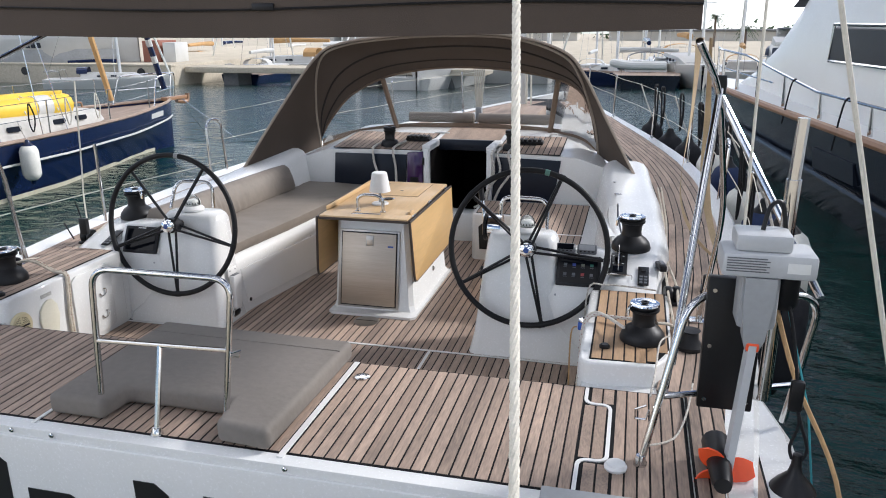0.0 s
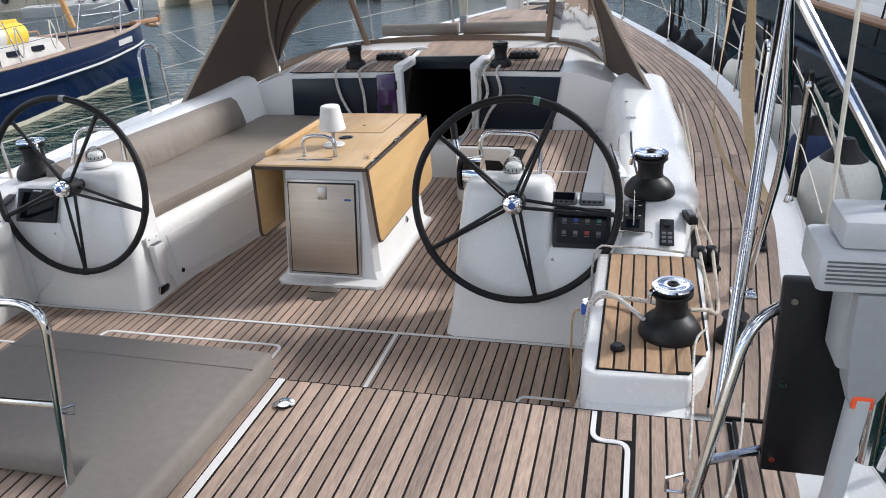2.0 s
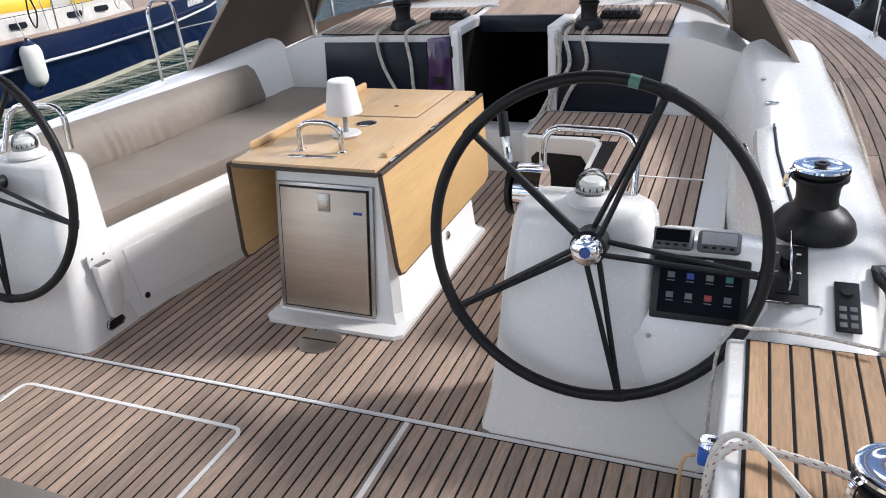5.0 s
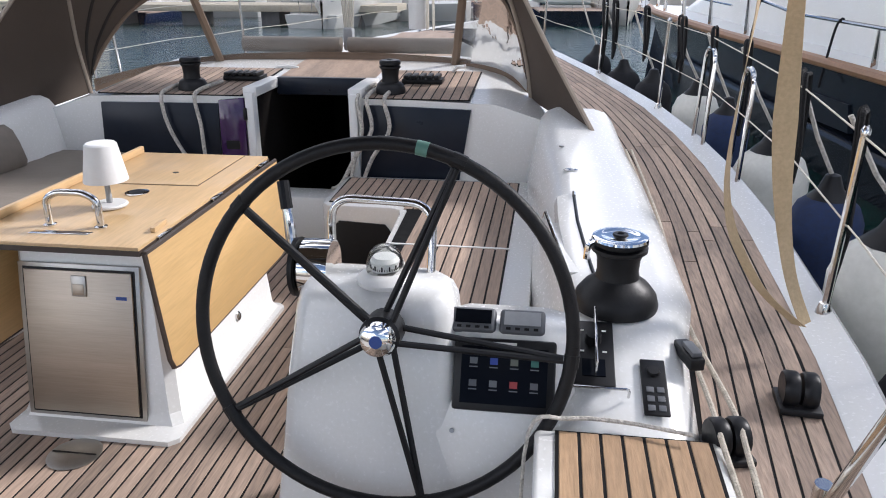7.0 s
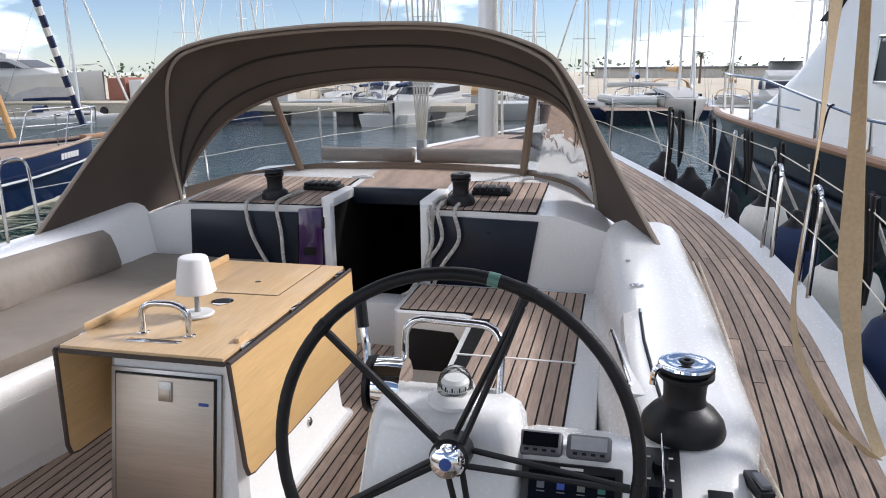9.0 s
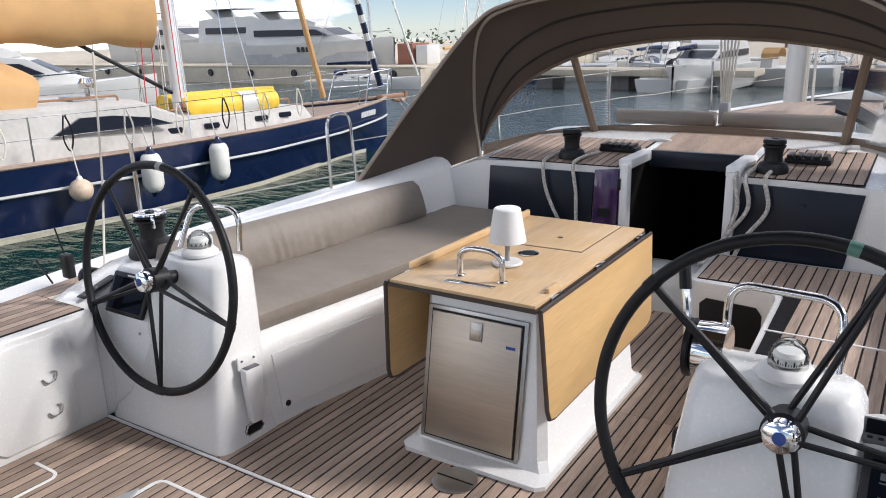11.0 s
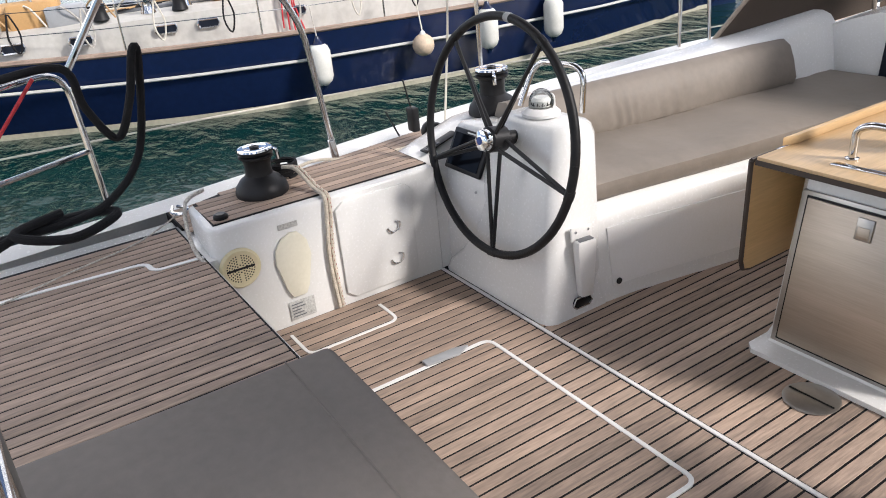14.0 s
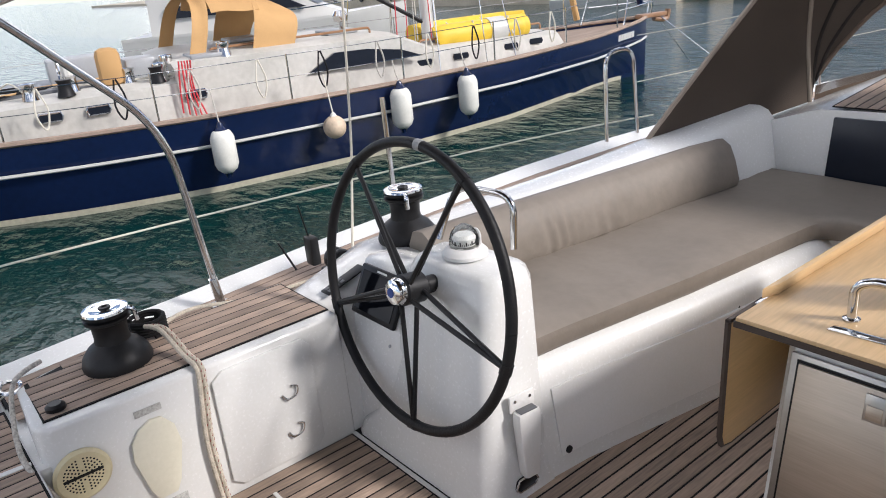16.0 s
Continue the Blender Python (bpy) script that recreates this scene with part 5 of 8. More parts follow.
# spars
part("mast", tube([(0, -5.1, 1.1), (0, -5.25, 17.5)], 0.11, 14), ALLOY, blue, "tall pale mast")
part("boom", tube([(0, -5.35, 2.75), (0, -10.6, 2.95)], 0.085, 10), ALLOY, blue)
part("sail_cover", loft([[(0.24 * k * math.cos(a) * (1 + 0.12 * math.sin(s * 7 + a * 3)), -s, 3.0 + 0.05 * (s - 5.3) / 5 + k * 0.34 * math.sin(a) * (1 + 0.1 * math.sin(s * 5 + a))) for a in stations(0, 2 * math.pi, 15)[:-1]] for s, k in [(5.45, 0.75), (5.5, 1.5)] + [(v, 1.5 - 0.09 * (v - 5.5)) for v in stations(5.9, 10.3, 12)] + [(10.5, 0.3)]]), TAN_CANVAS, blue, "tan canvas sail cover over the boom")
part("boom_vang", tube([(0, -5.2, 1.7), (0, -7.0, 2.75)], 0.035, 8), BLACK, blue)
part("furled_staysail", tube([(0, -1.9, 1.35), (0, -5.1, 14.5)], 0.06, 10, r1=0.035), TAN_CANVAS, blue, "furled tan staysail")
part("furled_genoa", tube([(0, -0.3, 1.45), (0, -5.05, 17.0)], 0.065, 8), NAVY, blue, "furled headsail with a striped cover")
for i in range(22):
    t = 0.04 + i * 0.024
    part("cover_stripe", tube([V(0, -0.3 - 4.75 * t, 1.45 + 15.55 * t), V(0, -0.3 - 4.75 * (t + 0.010), 1.45 + 15.55 * (t + 0.010))], 0.069, 8), WHITE_FAR, blue)
for k in (-1, 1):
    for s, top in ((5.0, 17.0), (5.9, 12.0), (4.4, 9.0)):
        part("shroud", tube([(k * deck_half(s) * 0.93, -s, 1.1), (0, -5.2, top)], 0.008, 5), STEEL, blue)
    part("backstay", tube([(k * 0.9, -14.6, 1.2), (0, -5.3, 17.3)], 0.007, 5), STEEL, blue)
    for s in (1.6, 3.2, 4.9, 6.6, 8.3, 10.0, 11.7, 13.2):
        part("stanchion", tube([(k * deck_half(s) * 0.97, -s, deck_z(s)), (k * deck_half(s) * 0.98, -s, deck_z(s) + 0.62)], 0.013, 6), STEEL, blue)
    for h in (0.33, 0.61):
        part("lifeline", tube([(k * deck_half(s) * 0.975, -s, deck_z(s) + h) for s in stations(1.0, 13.4, 20)], 0.005, 5), STEEL, blue)
    part("pulpit", tube(rounded([(k * 0.62, -1.3, 1.16), (k * 0.56, -1.1, 1.80), (k * 0.06, 0.0, 1.83), (k * 0.05, -0.08, 1.22)], 0.12), 0.016, 7), STEEL, blue)
    part("pulpit_rail", tube([(k * 0.58, -1.15, 1.48), (k * 0.06, -0.05, 1.50)], 0.012, 6), STEEL, blue)
    part("pushpit", tube(rounded([(k * 1.15, -13.3, 1.15), (k * 1.15, -13.5, 1.8), (k * 0.85, -14.7, 1.82), (k * 0.4, -14.8, 1.82), (k * 0.4, -14.8, 1.2)], 0.12), 0.016, 7), STEEL, blue)
part("bowsprit", prism([(-0.10, -0.35), (0.10, -0.35), (0.07, 0.35), (-0.07, 0.35)], 1.19, 1.27, bevel=0.01), WOOD_RAIL, blue, "short wooden bowsprit")
part("anchor", tube([(0, 0.05, 1.16), (0, 0.38, 1.12), (0, 0.44, 1.30)], 0.055, 8, n=4), WOOD_RAIL, blue)
for k in (-1, 1):
    part("bobstay", tube([(k * 0.05, 0.2, 1.18), (k * 0.5, 1.7, -0.05)], 0.009, 5), STEEL, blue)
# sprayhood, wheel, hatches and gear on its deck
def hood_sheet(y0, y1, h0, h1, lo=0.0, lean=0.0):
    """Canvas bent over hoops, from y0 aft to y1; lo leaves the sides open."""
    def at(u, v):
        a = math.pi * (1 - (lo + (1 - 2 * lo) * u))
        up = max(0, math.sin(a)) ** 0.55
        return (1.15 * math.cos(a), y0 + (y1 - y0) * v + lean * (1 - up), 1.70 + (h0 + (h1 - h0) * v) * up + 0.012 * math.sin(9 * u + 7 * v))
    return grid_sheet(at, 24, 6, 0.01)


part("sprayhood", hood_sheet(-7.65, -8.25, 0.50, 0.80, lean=-0.22), TAN_CANVAS, blue, "tan canvas sprayhood")
part("sprayhood_top", hood_sheet(-8.24, -8.90, 0.80, 0.84, 0.16), TAN_CANVAS, blue)
part("sprayhood_edge", hood_sheet(-8.86, -9.08, 0.84, 0.80, lean=-0.26), TAN_CANVAS, blue)
part("steering_wheel", tube([(0.75 + 0.26 * math.cos(a), -10.9, 1.78 + 0.26 * math.sin(a)) for a in stations(0, 2 * math.pi, 24)], 0.014, 6), STEEL, blue)
part("pedestal", tube([(0.75, -10.78, 1.4), (0.75, -10.82, 1.85)], 0.07, 10), WHITE_FAR, blue)
part("wheel_cover", box((0.70, -10.45, 1.5), (1.0, -10.15, 1.98), 0.09), TAN_CANVAS, blue, "tan cover over the pedestal")
part("gear_cover", box((-0.7, -13.5, 1.45), (0.9, -12.7, 1.72), 0.12), TAN_CANVAS, blue, "crumpled tan deck cover")
part("aft_box", box((0.2, -14.3, 1.2), (0.95, -13.7, 1.62), 0.05), TAN_CANVAS, blue)
part("radar_dome", lathe([(0.0, 0.0), (0.10, 0.02), (0.12, 0.10), (0.08, 0.17), (0, 0.19)], 16, pose(0.6, -6.9, 1.90)), STEEL, blue)
part("dome_post", tube([(0.6, -6.9, 1.70), (0.6, -6.9, 1.92)], 0.04, 8), STEEL, blue)
for x, y in ((0.9, -10.1), (0.9, -10.8), (1.2, -11.3)):
    part("winch", lathe([(0.10, 0), (0.08, 0.08), (0.07, 0.16), (0.09, 0.2), (0, 0.21)], 14, pose(x, y, 1.50)), STEEL, blue)
for x, y, z in ((0.3, -4.2, 1.36), (0.35, -6.9, 1.73), (-0.4, -8.2, 1.75), (1.1, -9.1, 1.72)):
    part("deck_hatch", box((x - 0.28, y - 0.25, z), (x + 0.28, y + 0.25, z + 0.06), 0.02), GREY_PL, blue)
for x, y0, y1 in ((0.95, -9.0, -6.6), (0.6, -5.6, -3.2)):
    part("handrail", tube(rounded([(x, y0, 1.70 if y0 < -6 else 1.36), (x, y0, 1.80 if y0 < -6 else 1.46), (x, y1, 1.80 if y0 < -6 else 1.46), (x, y1, 1.70 if y0 < -6 else 1.36)], 0.05), 0.018, 6), WOOD_RAIL, blue)
for k in range(6):
    s = 1.0 + 0.11 * k
    out = deck_half(s) * 0.99 + 0.004
    part("name_letter", prism([(-s - 0.04, 0.94), (-s + 0.03, 0.94), (-s + 0.045, 1.05), (-s - 0.025, 1.05)], out - 0.02, out + 0.006, "x"), WHITE_FAR, blue)

for i, (x, y, h) in enumerate(((1.25, -9.75, 0.24), (1.3, -8.9, 0.2), (0.95, -9.6, 0.3))):
    part("winch", lathe([(0.11, 0), (0.09, 0.06), (0.07, 0.12), (0.09, h - 0.04), (0.085, h), (0, h + 0.01)], 14, pose(x, y, 1.50 if y < -9.3 else 1.70)), STEEL, blue)
for i in range(7):
    y = -11.3 - 0.42 * i
    part("lashed_line", tube([(1.2, y, 1.5), (1.05 + 0.1 * (i % 3), y - 0.2, 1.72 + 0.05 * (i % 2)), (0.8, y - 0.45, 1.5)], 0.012, 6, n=4), (ROPE_WHITE, ROPE_TAN, ROPE_GREY)[i % 3], blue)
part("deck_crate", box((0.55, -13.0, 1.45), (1.05, -12.35, 1.80), 0.05), TAN_CANVAS, blue, "tan covered deck crate")
# gallows arch over its stern
for x in (-0.9, 0.9):
    part("stern_arch", tube(rounded([(x, -12.6, 1.3), (x, -12.9, 3.0), (0, -12.95, 3.15)], 0.3), 0.022, 8), STEEL, blue)

gear = random.Random(5)
for i in range(16):
    x, y = gear.uniform(0.2, 1.35), gear.uniform(-12.8, -9.2)
    part("sheet", tube([(x, y, 1.54), (x + gear.uniform(-0.3, 0.3), y + gear.uniform(0.2, 0.6), 1.56), (x + gear.uniform(-0.4, 0.4), y + gear.uniform(0.6, 1.4), 1.55)], 0.014, 6, n=4), (ROPE_WHITE, ROPE_GREY, ROPE_TAN, ROPE_BLACK)[i % 4], blue)
for i in range(12):
    s = 3.6 + i * 0.85
    part("hung_coil", tube([(deck_half(s) * 0.98, -s, deck_z(s) + 0.6), (deck_half(s) * 0.98 + 0.03, -s - 0.05, deck_z(s) + 0.3), (deck_half(s) * 0.98, -s + 0.03, deck_z(s) + 0.12), (deck_half(s) * 0.98, -s + 0.09, deck_z(s) + 0.35), (deck_half(s) * 0.98, -s + 0.02, deck_z(s) + 0.6)], 0.012, 6, n=4), (ROPE_WHITE, ROPE_GREY, ROPE_BLACK)[i % 3], blue)
for i in range(9):
    part("halyard", tube([(gear.uniform(-0.25, 0.3), -5.0 - 0.1 * i, 1.4), (gear.uniform(-0.1, 0.1), -5.25, 12)], 0.009, 5), (ROPE_WHITE, ROPE_GREY, ROPE_RED)[i % 3], blue)
for x, y, w, d, h in ((1.0, -12.3, 0.2, 0.25, 0.22), (0.6, -9.9, 0.25, 0.2, 0.3), (-0.2, -10.6, 0.3, 0.4, 0.35), (1.15, -13.3, 0.15, 0.2, 0.28)):
    part("deck_box", box((x - w, y - d, 1.44), (x + w, y + d, 1.5 + h), 0.04), (GREY_DARK, TAN_CANVAS, GREY_PL, WHITE_FAR)[int(x * 10) % 4], blue)
for y in (-9.8, -10.9, -11.9):
    part("cockpit_winch", lathe([(0.11, 0), (0.09, 0.07), (0.075, 0.15), (0.095, 0.2), (0, 0.21)], 14, pose(1.28, y, 1.50)), BLACK, blue)
part("cockpit_well", box((-0.75, -11.7, 1.30), (0.75, -10.0, 1.545), 0.03), GREY_DARK, blue)

bmat = Matrix.Translation((-8.98, 11.6, WATER - 0.09)) @ Matrix.Rotation(radians(-10.3), 4, "Z")
# rolled yellow dinghy lashed on its foredeck
dinghy = empty("inflatable_dinghy", bmat @ V(0.1, -4.25, 1.38), -10.3, "yellow inflatable dinghy lashed on the blue yacht's foredeck", "dinghy")
part("tube", tube([(0.45, -1.0, 0.06), (0.47, -0.8, 0.08), (0.47, 0.45, 0.08), (0.46, 0.6, 0.08), (0.44, 0.72, 0.08)], 0.20, 14, n=4), YELLOW, dinghy, "yellow air tube")
part("tube", tube([(-0.45, -1.0, 0.06), (-0.47, -0.6, 0.08), (-0.47, 0.5, 0.08), (-0.40, 0.95, 0.08), (-0.2, 1.2, 0.08)], 0.20, 12, n=4), YELLOW, dinghy, "yellow air tube")
part("floor", box((-0.4, -0.9, 0.0), (0.4, 0.9, 0.16), 0.04), GREY_PL, dinghy)
part("wrap_band", tube([(0.47, -0.05, 0.08), (0.47, 0.28, 0.08)], 0.215, 12), WHITE_FAR, dinghy, "white wrap round the tube")
for y in (-0.35, 0.35):
    part("strap", tube([(0.69, y, 0.0), (0.55, y, 0.28), (0.25, y, 0.2), (-0.25, y, 0.2), (-0.55, y, 0.28), (-0.69, y, 0.0)], 0.012, 6), ROPE_WHITE, dinghy)


def fender(at, r, h, body_mat, tip_mat, line_to, label, group):
    """A hanging cylinder fender; at is its lower end."""
    f = empty("fender", at, 0, label, "fender", group)
    k = r * 0.9
    part("body", lathe([(0.0, 0.0), (r * 0.45, r * 0.12), (r * 0.82, r * 0.45), (r, k), (r, h - k), (r * 0.82, h - r * 0.45), (r * 0.4, h - r * 0.1), (0.0, h)], 20), body_mat, f)
    part("lower_eye", lathe([(0.0, -0.06), (r * 0.2, -0.05), (r * 0.3, 0.0), (r * 0.55, r * 0.2)], 12), tip_mat, f)
    part("upper_eye", lathe([(r * 0.6, h - r * 0.25), (r * 0.35, h), (r * 0.2, h + 0.06), (0, h + 0.07)], 12), tip_mat, f)
    top = V(*line_to) - V(*at)
    part("line", tube([(0, 0, h + 0.05), (top.x * 0.5, top.y * 0.5, (h + top.z) * 0.5), tuple(top)], 0.009, 6), ROPE_GREY, f)
    return f


for s, z0, h in ((5.6, 0.43, 0.64), (6.8, 0.46, 0.62), (9.35, 0.37, 0.60)):
    out = deck_half(s) + 0.15
    p, q = bmat @ V(out, -s, z0), bmat @ V(deck_half(s), -s, deck_z(s) + 0.33)
    fender(tuple(p), 0.15, h, FENDER, NAVY, tuple(q), "white cylinder fender with blue tips on the blue hull", "fenders of the blue yacht")
p = bmat @ V(deck_half(7.85) + 0.17, -7.85, 0.54)
ballf = empty("ball_fender", p, 0, "sun-tanned round fender hanging on the blue hull", "fender")
part("ball", lathe([(0.155 * math.sin(a), 0.155 - 0.155 * math.cos(a)) for a in stations(0.02, math.pi - 0.02, 14)], 22), FENDER_OLD, ballf)
part("neck", lathe([(0.05, 0.29), (0.03, 0.34), (0, 0.36)], 12), FENDER, ballf)
part("line", tube([(0, 0, 0.35), tuple((bmat @ V(deck_half(7.85), -7.85, deck_z(7.85) + 0.3)) - p)], 0.009, 6), ROPE_WHITE, ballf)
coil = bmat @ V(1.55, -9.5, 1.2)
bm = bmesh.new()
for i in range(5):
    tube([coil + V(0.02 * i, 0.03 * i - 0.05, 0.55), coil + V(0.06 * math.sin(i), 0.05 * i - 0.1, 0.2), coil + V(0.03 * i, 0.07 * i - 0.12, -0.1 - 0.03 * i)], 0.012, 6, bm=bm, n=4)
tagged(part("rope_coil", bm, ROPE_RED), "red rope coil hanging on the blue yacht's rail", "rope")

# ---- motor yacht to starboard ----
NEAR = [(-9, 6.6), (-5, 5.95), (0, 5.1), (4.65, 4.3), (8, 3.72), (10, 3.38), (11.3, 3.2), (12.3, 3.25)]
WIDE = [(-9, 4.5), (4, 4.4), (6, 4.0), (8, 3.2), (10, 2.6), (11.3, 1.5), (12.3, 0.15)]
MDZ = [(-9, 0.62), (4, 0.68), (8, 0.72), (12.3, 0.80)]
near_x = lambda y, d=0.0: lerp_table(NEAR, y) + d
MK, MP = 1.18, V(1.6, -2.14, 1.70)
set_off = lambda p: MP + (V(*p) - MP) * MK
motor = empty("motor_yacht", MP * (1 - MK), label="navy and white motor yacht moored alongside", category="motor yacht")
motor.scale = (MK, MK, MK)
rings = []
for y in stations(-5.2, 12.3, 40):
    n, w, z = lerp_table(NEAR, y), lerp_table(WIDE, y), lerp_table(MDZ, y)
    f = 0.25 + 0.5 * max(0, (y - 5) / 7.3)
    rings.append([(n, y, z), (n + 0.05 + 0.3 * f * 0.3, y, z - 0.4), (n + 0.12 + f * 0.35, y, -0.2), (n + 0.2 + f * 0.55, y, WATER), (n + w * 0.5, y, WATER - 0.5), (n + w - 0.2, y, WATER), (n + w, y, z)])
part("hull", loft(rings, closed=False), NAVY_DARK, motor, "dark navy hull", smooth=60)
part("deck", loft([[(near_x(y), y, lerp_table(MDZ, y)), (near_x(y) + lerp_table(WIDE, y), y, lerp_table(MDZ, y)), (near_x(y) + lerp_table(WIDE, y), y, lerp_table(MDZ, y) - 0.06), (near_x(y), y, lerp_table(MDZ, y) - 0.06)] for y in stations(-5.2, 12.2, 24)]), GEL_SATIN, motor)
part("rubbing_strake", tube([(near_x(y) - 0.02, y, lerp_table(MDZ, y) - 0.03) for y in stations(-5.2, 12.3, 40)], 0.055, 8), WOOD_RAIL, motor, "brown wooden rubbing strake")
part("spray_rail", tube([(near_x(y) + 0.08 + 0.1 * max(0, (y - 5) / 7.3), y, -0.18 + 0.03 * max(0, y)) for y in stations(-5.2, 10.5, 30)], 0.05, 8), NAVY_DARK, motor)
part("hull_window", loft([[(near_x(y) + 0.045, y, 0.34), (near_x(y) + 0.085, y, 0.08), (near_x(y) + 0.15, y, 0.08), (near_x(y) + 0.15, y, 0.34)] for y in stations(2.2, 3.6, 3)]), SMOKED, motor)
part("hull_window", loft([[(near_x(y) + 0.045, y, 0.34), (near_x(y) + 0.085, y, 0.08), (near_x(y) + 0.15, y, 0.08), (near_x(y) + 0.15, y, 0.34)] for y in stations(5.2, 6.4, 3)]), SMOKED, motor)
rings = []
for y, t0, t1 in ((11.3, 0.45, 0.85), (10.7, 0.5, 1.1), (9.8, 0.5, 1.55), (9.0, 0.48, 2.1), (8.2, 0.46, 2.7), (7, 0.44, 3.2), (4.6, 0.42, 3.4), (2, 0.42, 3.4), (-1, 0.42, 3.4), (-4.9, 0.42, 3.3)):
    n, w = near_x(y), lerp_table(WIDE, y)
    c = n + w / 2
    a = min(w / 2 - 0.05, w / 2 - t0)
    rings.append([(c - a, y, 0.66), (c - a * 0.97, y, 0.66 + (t1 - 0.66) * 0.55), (c - a * 0.84, y, t1 - 0.06), (c - a * 0.6, y, t1), (c + a * 0.6, y, t1), (c + a * 0.84, y, t1 - 0.06), (c + a, y, 0.66)])
part("superstructure", loft(rings), GEL, motor, "white rounded superstructure", smooth=45)
sx = lambda y, z: near_x(y) + lerp_table(WIDE, y) / 2 - (lerp_table(WIDE, y) / 2 - 0.44) * (1.0 - 0.03 * max(0, (z - 0.66)) / 1.5) - 0.015
for y0, y1, zz0, zz1 in ((5.0, 7.2, 1.40, 1.88), (2.6, 4.85, 1.40, 1.92), (-1.6, 2.4, 1.40, 1.92)):
    pane = part("side_window", loft([[(sx(y, zz0) - 0.02, y, zz0), (sx(y, zz1) - 0.02, y, zz1 - (0.06 if y > 4.6 else 0)), (sx(y, zz1) + 0.05, y, zz1), (sx(y, zz0) + 0.05, y, zz0)] for y in stations(y0, y1, 4)]), SMOKED, motor, "large tinted cabin window")
    part("window_frame", tube([(sx(y, z) - 0.025, y, z) for y, z in ((y0, zz0), (y1, zz0), (y1, zz1), (y0, zz1), (y0, zz0))], 0.022, 6), STEEL, pane)
part("windscreen", loft([[(near_x(y) + lerp_table(WIDE, y) / 2 - b, y, z) for b in (0.9, 0.4, -0.4, -0.9)] for y, z in ((9.1, 2.12), (8.2, 2.76))], closed=False), SMOKED, motor, "raked dark windscreen")
posts = [11.9, 11.0, 10.0, 8.9, 7.7, 6.4, 5.0, 3.5, 2.0, 0.5]
rail_h = lambda y: 0.34 + 0.28 * max(0, min(1, (y - 6.5) / 3))
for y in posts:
    z = lerp_table(MDZ, y)
    part("rail_post", tube([(near_x(y) + 0.09, y, z), (near_x(y) + 0.06, y - 0.04, z + rail_h(y))], 0.03, 8, r1=0.015), STEEL, motor)
part("guard_rail", tube([(near_x(y) + 0.06, y - 0.04, lerp_table(MDZ, y) + rail_h(y)) for y in stations(11.95, -5, 50)], 0.019, 8), STEEL, motor, "polished steel guard rail")
part("bow_rail", tube([(near_x(y) + 0.08, y, lerp_table(MDZ, y) + 0.30) for y in stations(11.95, 8.2, 10)], 0.012, 8), STEEL, motor)
part("transom", box((near_x(-5.2) + 0.1, -5.22, -0.85), (near_x(-5.2) + 4.35, -5.19, 0.62), 0.01), NAVY_DARK, motor, "dark navy transom")


# ---- fenders along our starboard side ----
def lifeline_z(y):
    return sheer(y) + 0.61


SF = [(0.55, 0.20, 0.72, FENDER, 0.10), (1.15, 0.15, 0.75, FENDER_BLUE, 0.05), (2.1, 0.20, 0.68, FENDER, 0.0), (2.75, 0.14, 0.7, FENDER_BLUE, 0.05), (3.4, 0.16, 0.7, FENDER, 0.05), (4.3, 0.16, 0.62, FENDER_BLK, -0.02), (5.1, 0.17, 0.62, FENDER_BLK, -0.05), (0.0, 0.16, 0.72, FENDER_BLK, -0.1), (5.8, 0.15, 0.6, FENDER_BLK, 0.0)]
for y, r, h, mt, lift in SF:
    x = mid(y) + half(y) + r + 0.03
    kind = "white" if mt is FENDER else ("navy covered" if mt is FENDER_BLUE else "black covered")
    fender((x, y, sheer(y) - h + 0.12 + lift), r, h, mt, BLACK_PL, (mid(y) + half(y) + 0.0, y, lifeline_z(y)), kind + " fender hanging beside the starboard gunwale", "starboard fenders")

# stanchions and lifelines, both sides
for s in (-1, 1):
    side = "starboard" if s > 0 else "port"
    ys = (0.31, 3.45, 5.0, 7.0, 9.0) if s > 0 else (3.6, 5.4, 7.2, 9.0)
    for y in ys:
        st = empty("stanchion", (mid(y) + s * (half(y) - 0.05), y, sheer(y)), 0, "polished steel stanchion on the %s gunwale" % side, "stanchion", "%s stanchions" % side)
        part("post", tube([(0, 0, 0.0), (s * 0.02, 0.0, 0.62)], 0.0125, 10), STEEL, st)
        part("foot", lathe([(0.028, -0.004), (0.028, 0.012), (0.018, 0.05)], 12), STEEL, st)
        part("cap", lathe([(0.014, 0.60), (0.016, 0.62), (0.008, 0.635)], 10, pose(s * 0.02, 0, 0)), STEEL, st)
    for h in (0.33, 0.61):
        pts = [(mid(y) + s * (half(y) - 0.03), y, sheer(y) + h - (0.012 if i % 2 else 0)) for i, y in enumerate(stations(-0.6 if s > 0 else 2.2, 9.0, 12))]
        tagged(part("lifeline", tube(pts, 0.0032, 6), ROPE_WHITE), "thin white lifeline on the %s side" % side, "lifeline", "%s lifelines" % side)
# gate hoops
for s, y0, y1 in ((-1, 1.92, 2.18), (-1, 3.6, 3.85), (1, 1.70, 1.90), (1, 2.42, 2.64)):
    x0, x1 = mid(y0) + s * (half(y0) - 0.05), mid(y1) + s * (half(y1) - 0.05)
    tagged(part("gate_hoop", tube(rounded([(x0, y0, sheer(y0)), (x0 + s * 0.02, y0 + 0.02, sheer(y0) + 0.55), (x1 + s * 0.02, y1 - 0.02, sheer(y1) + 0.55), (x1, y1, sheer(y1))], 0.1, 7), 0.0125, 10), STEEL), "polished steel lifeline gate hoop", "gate hoop", "lifeline gate hoops")
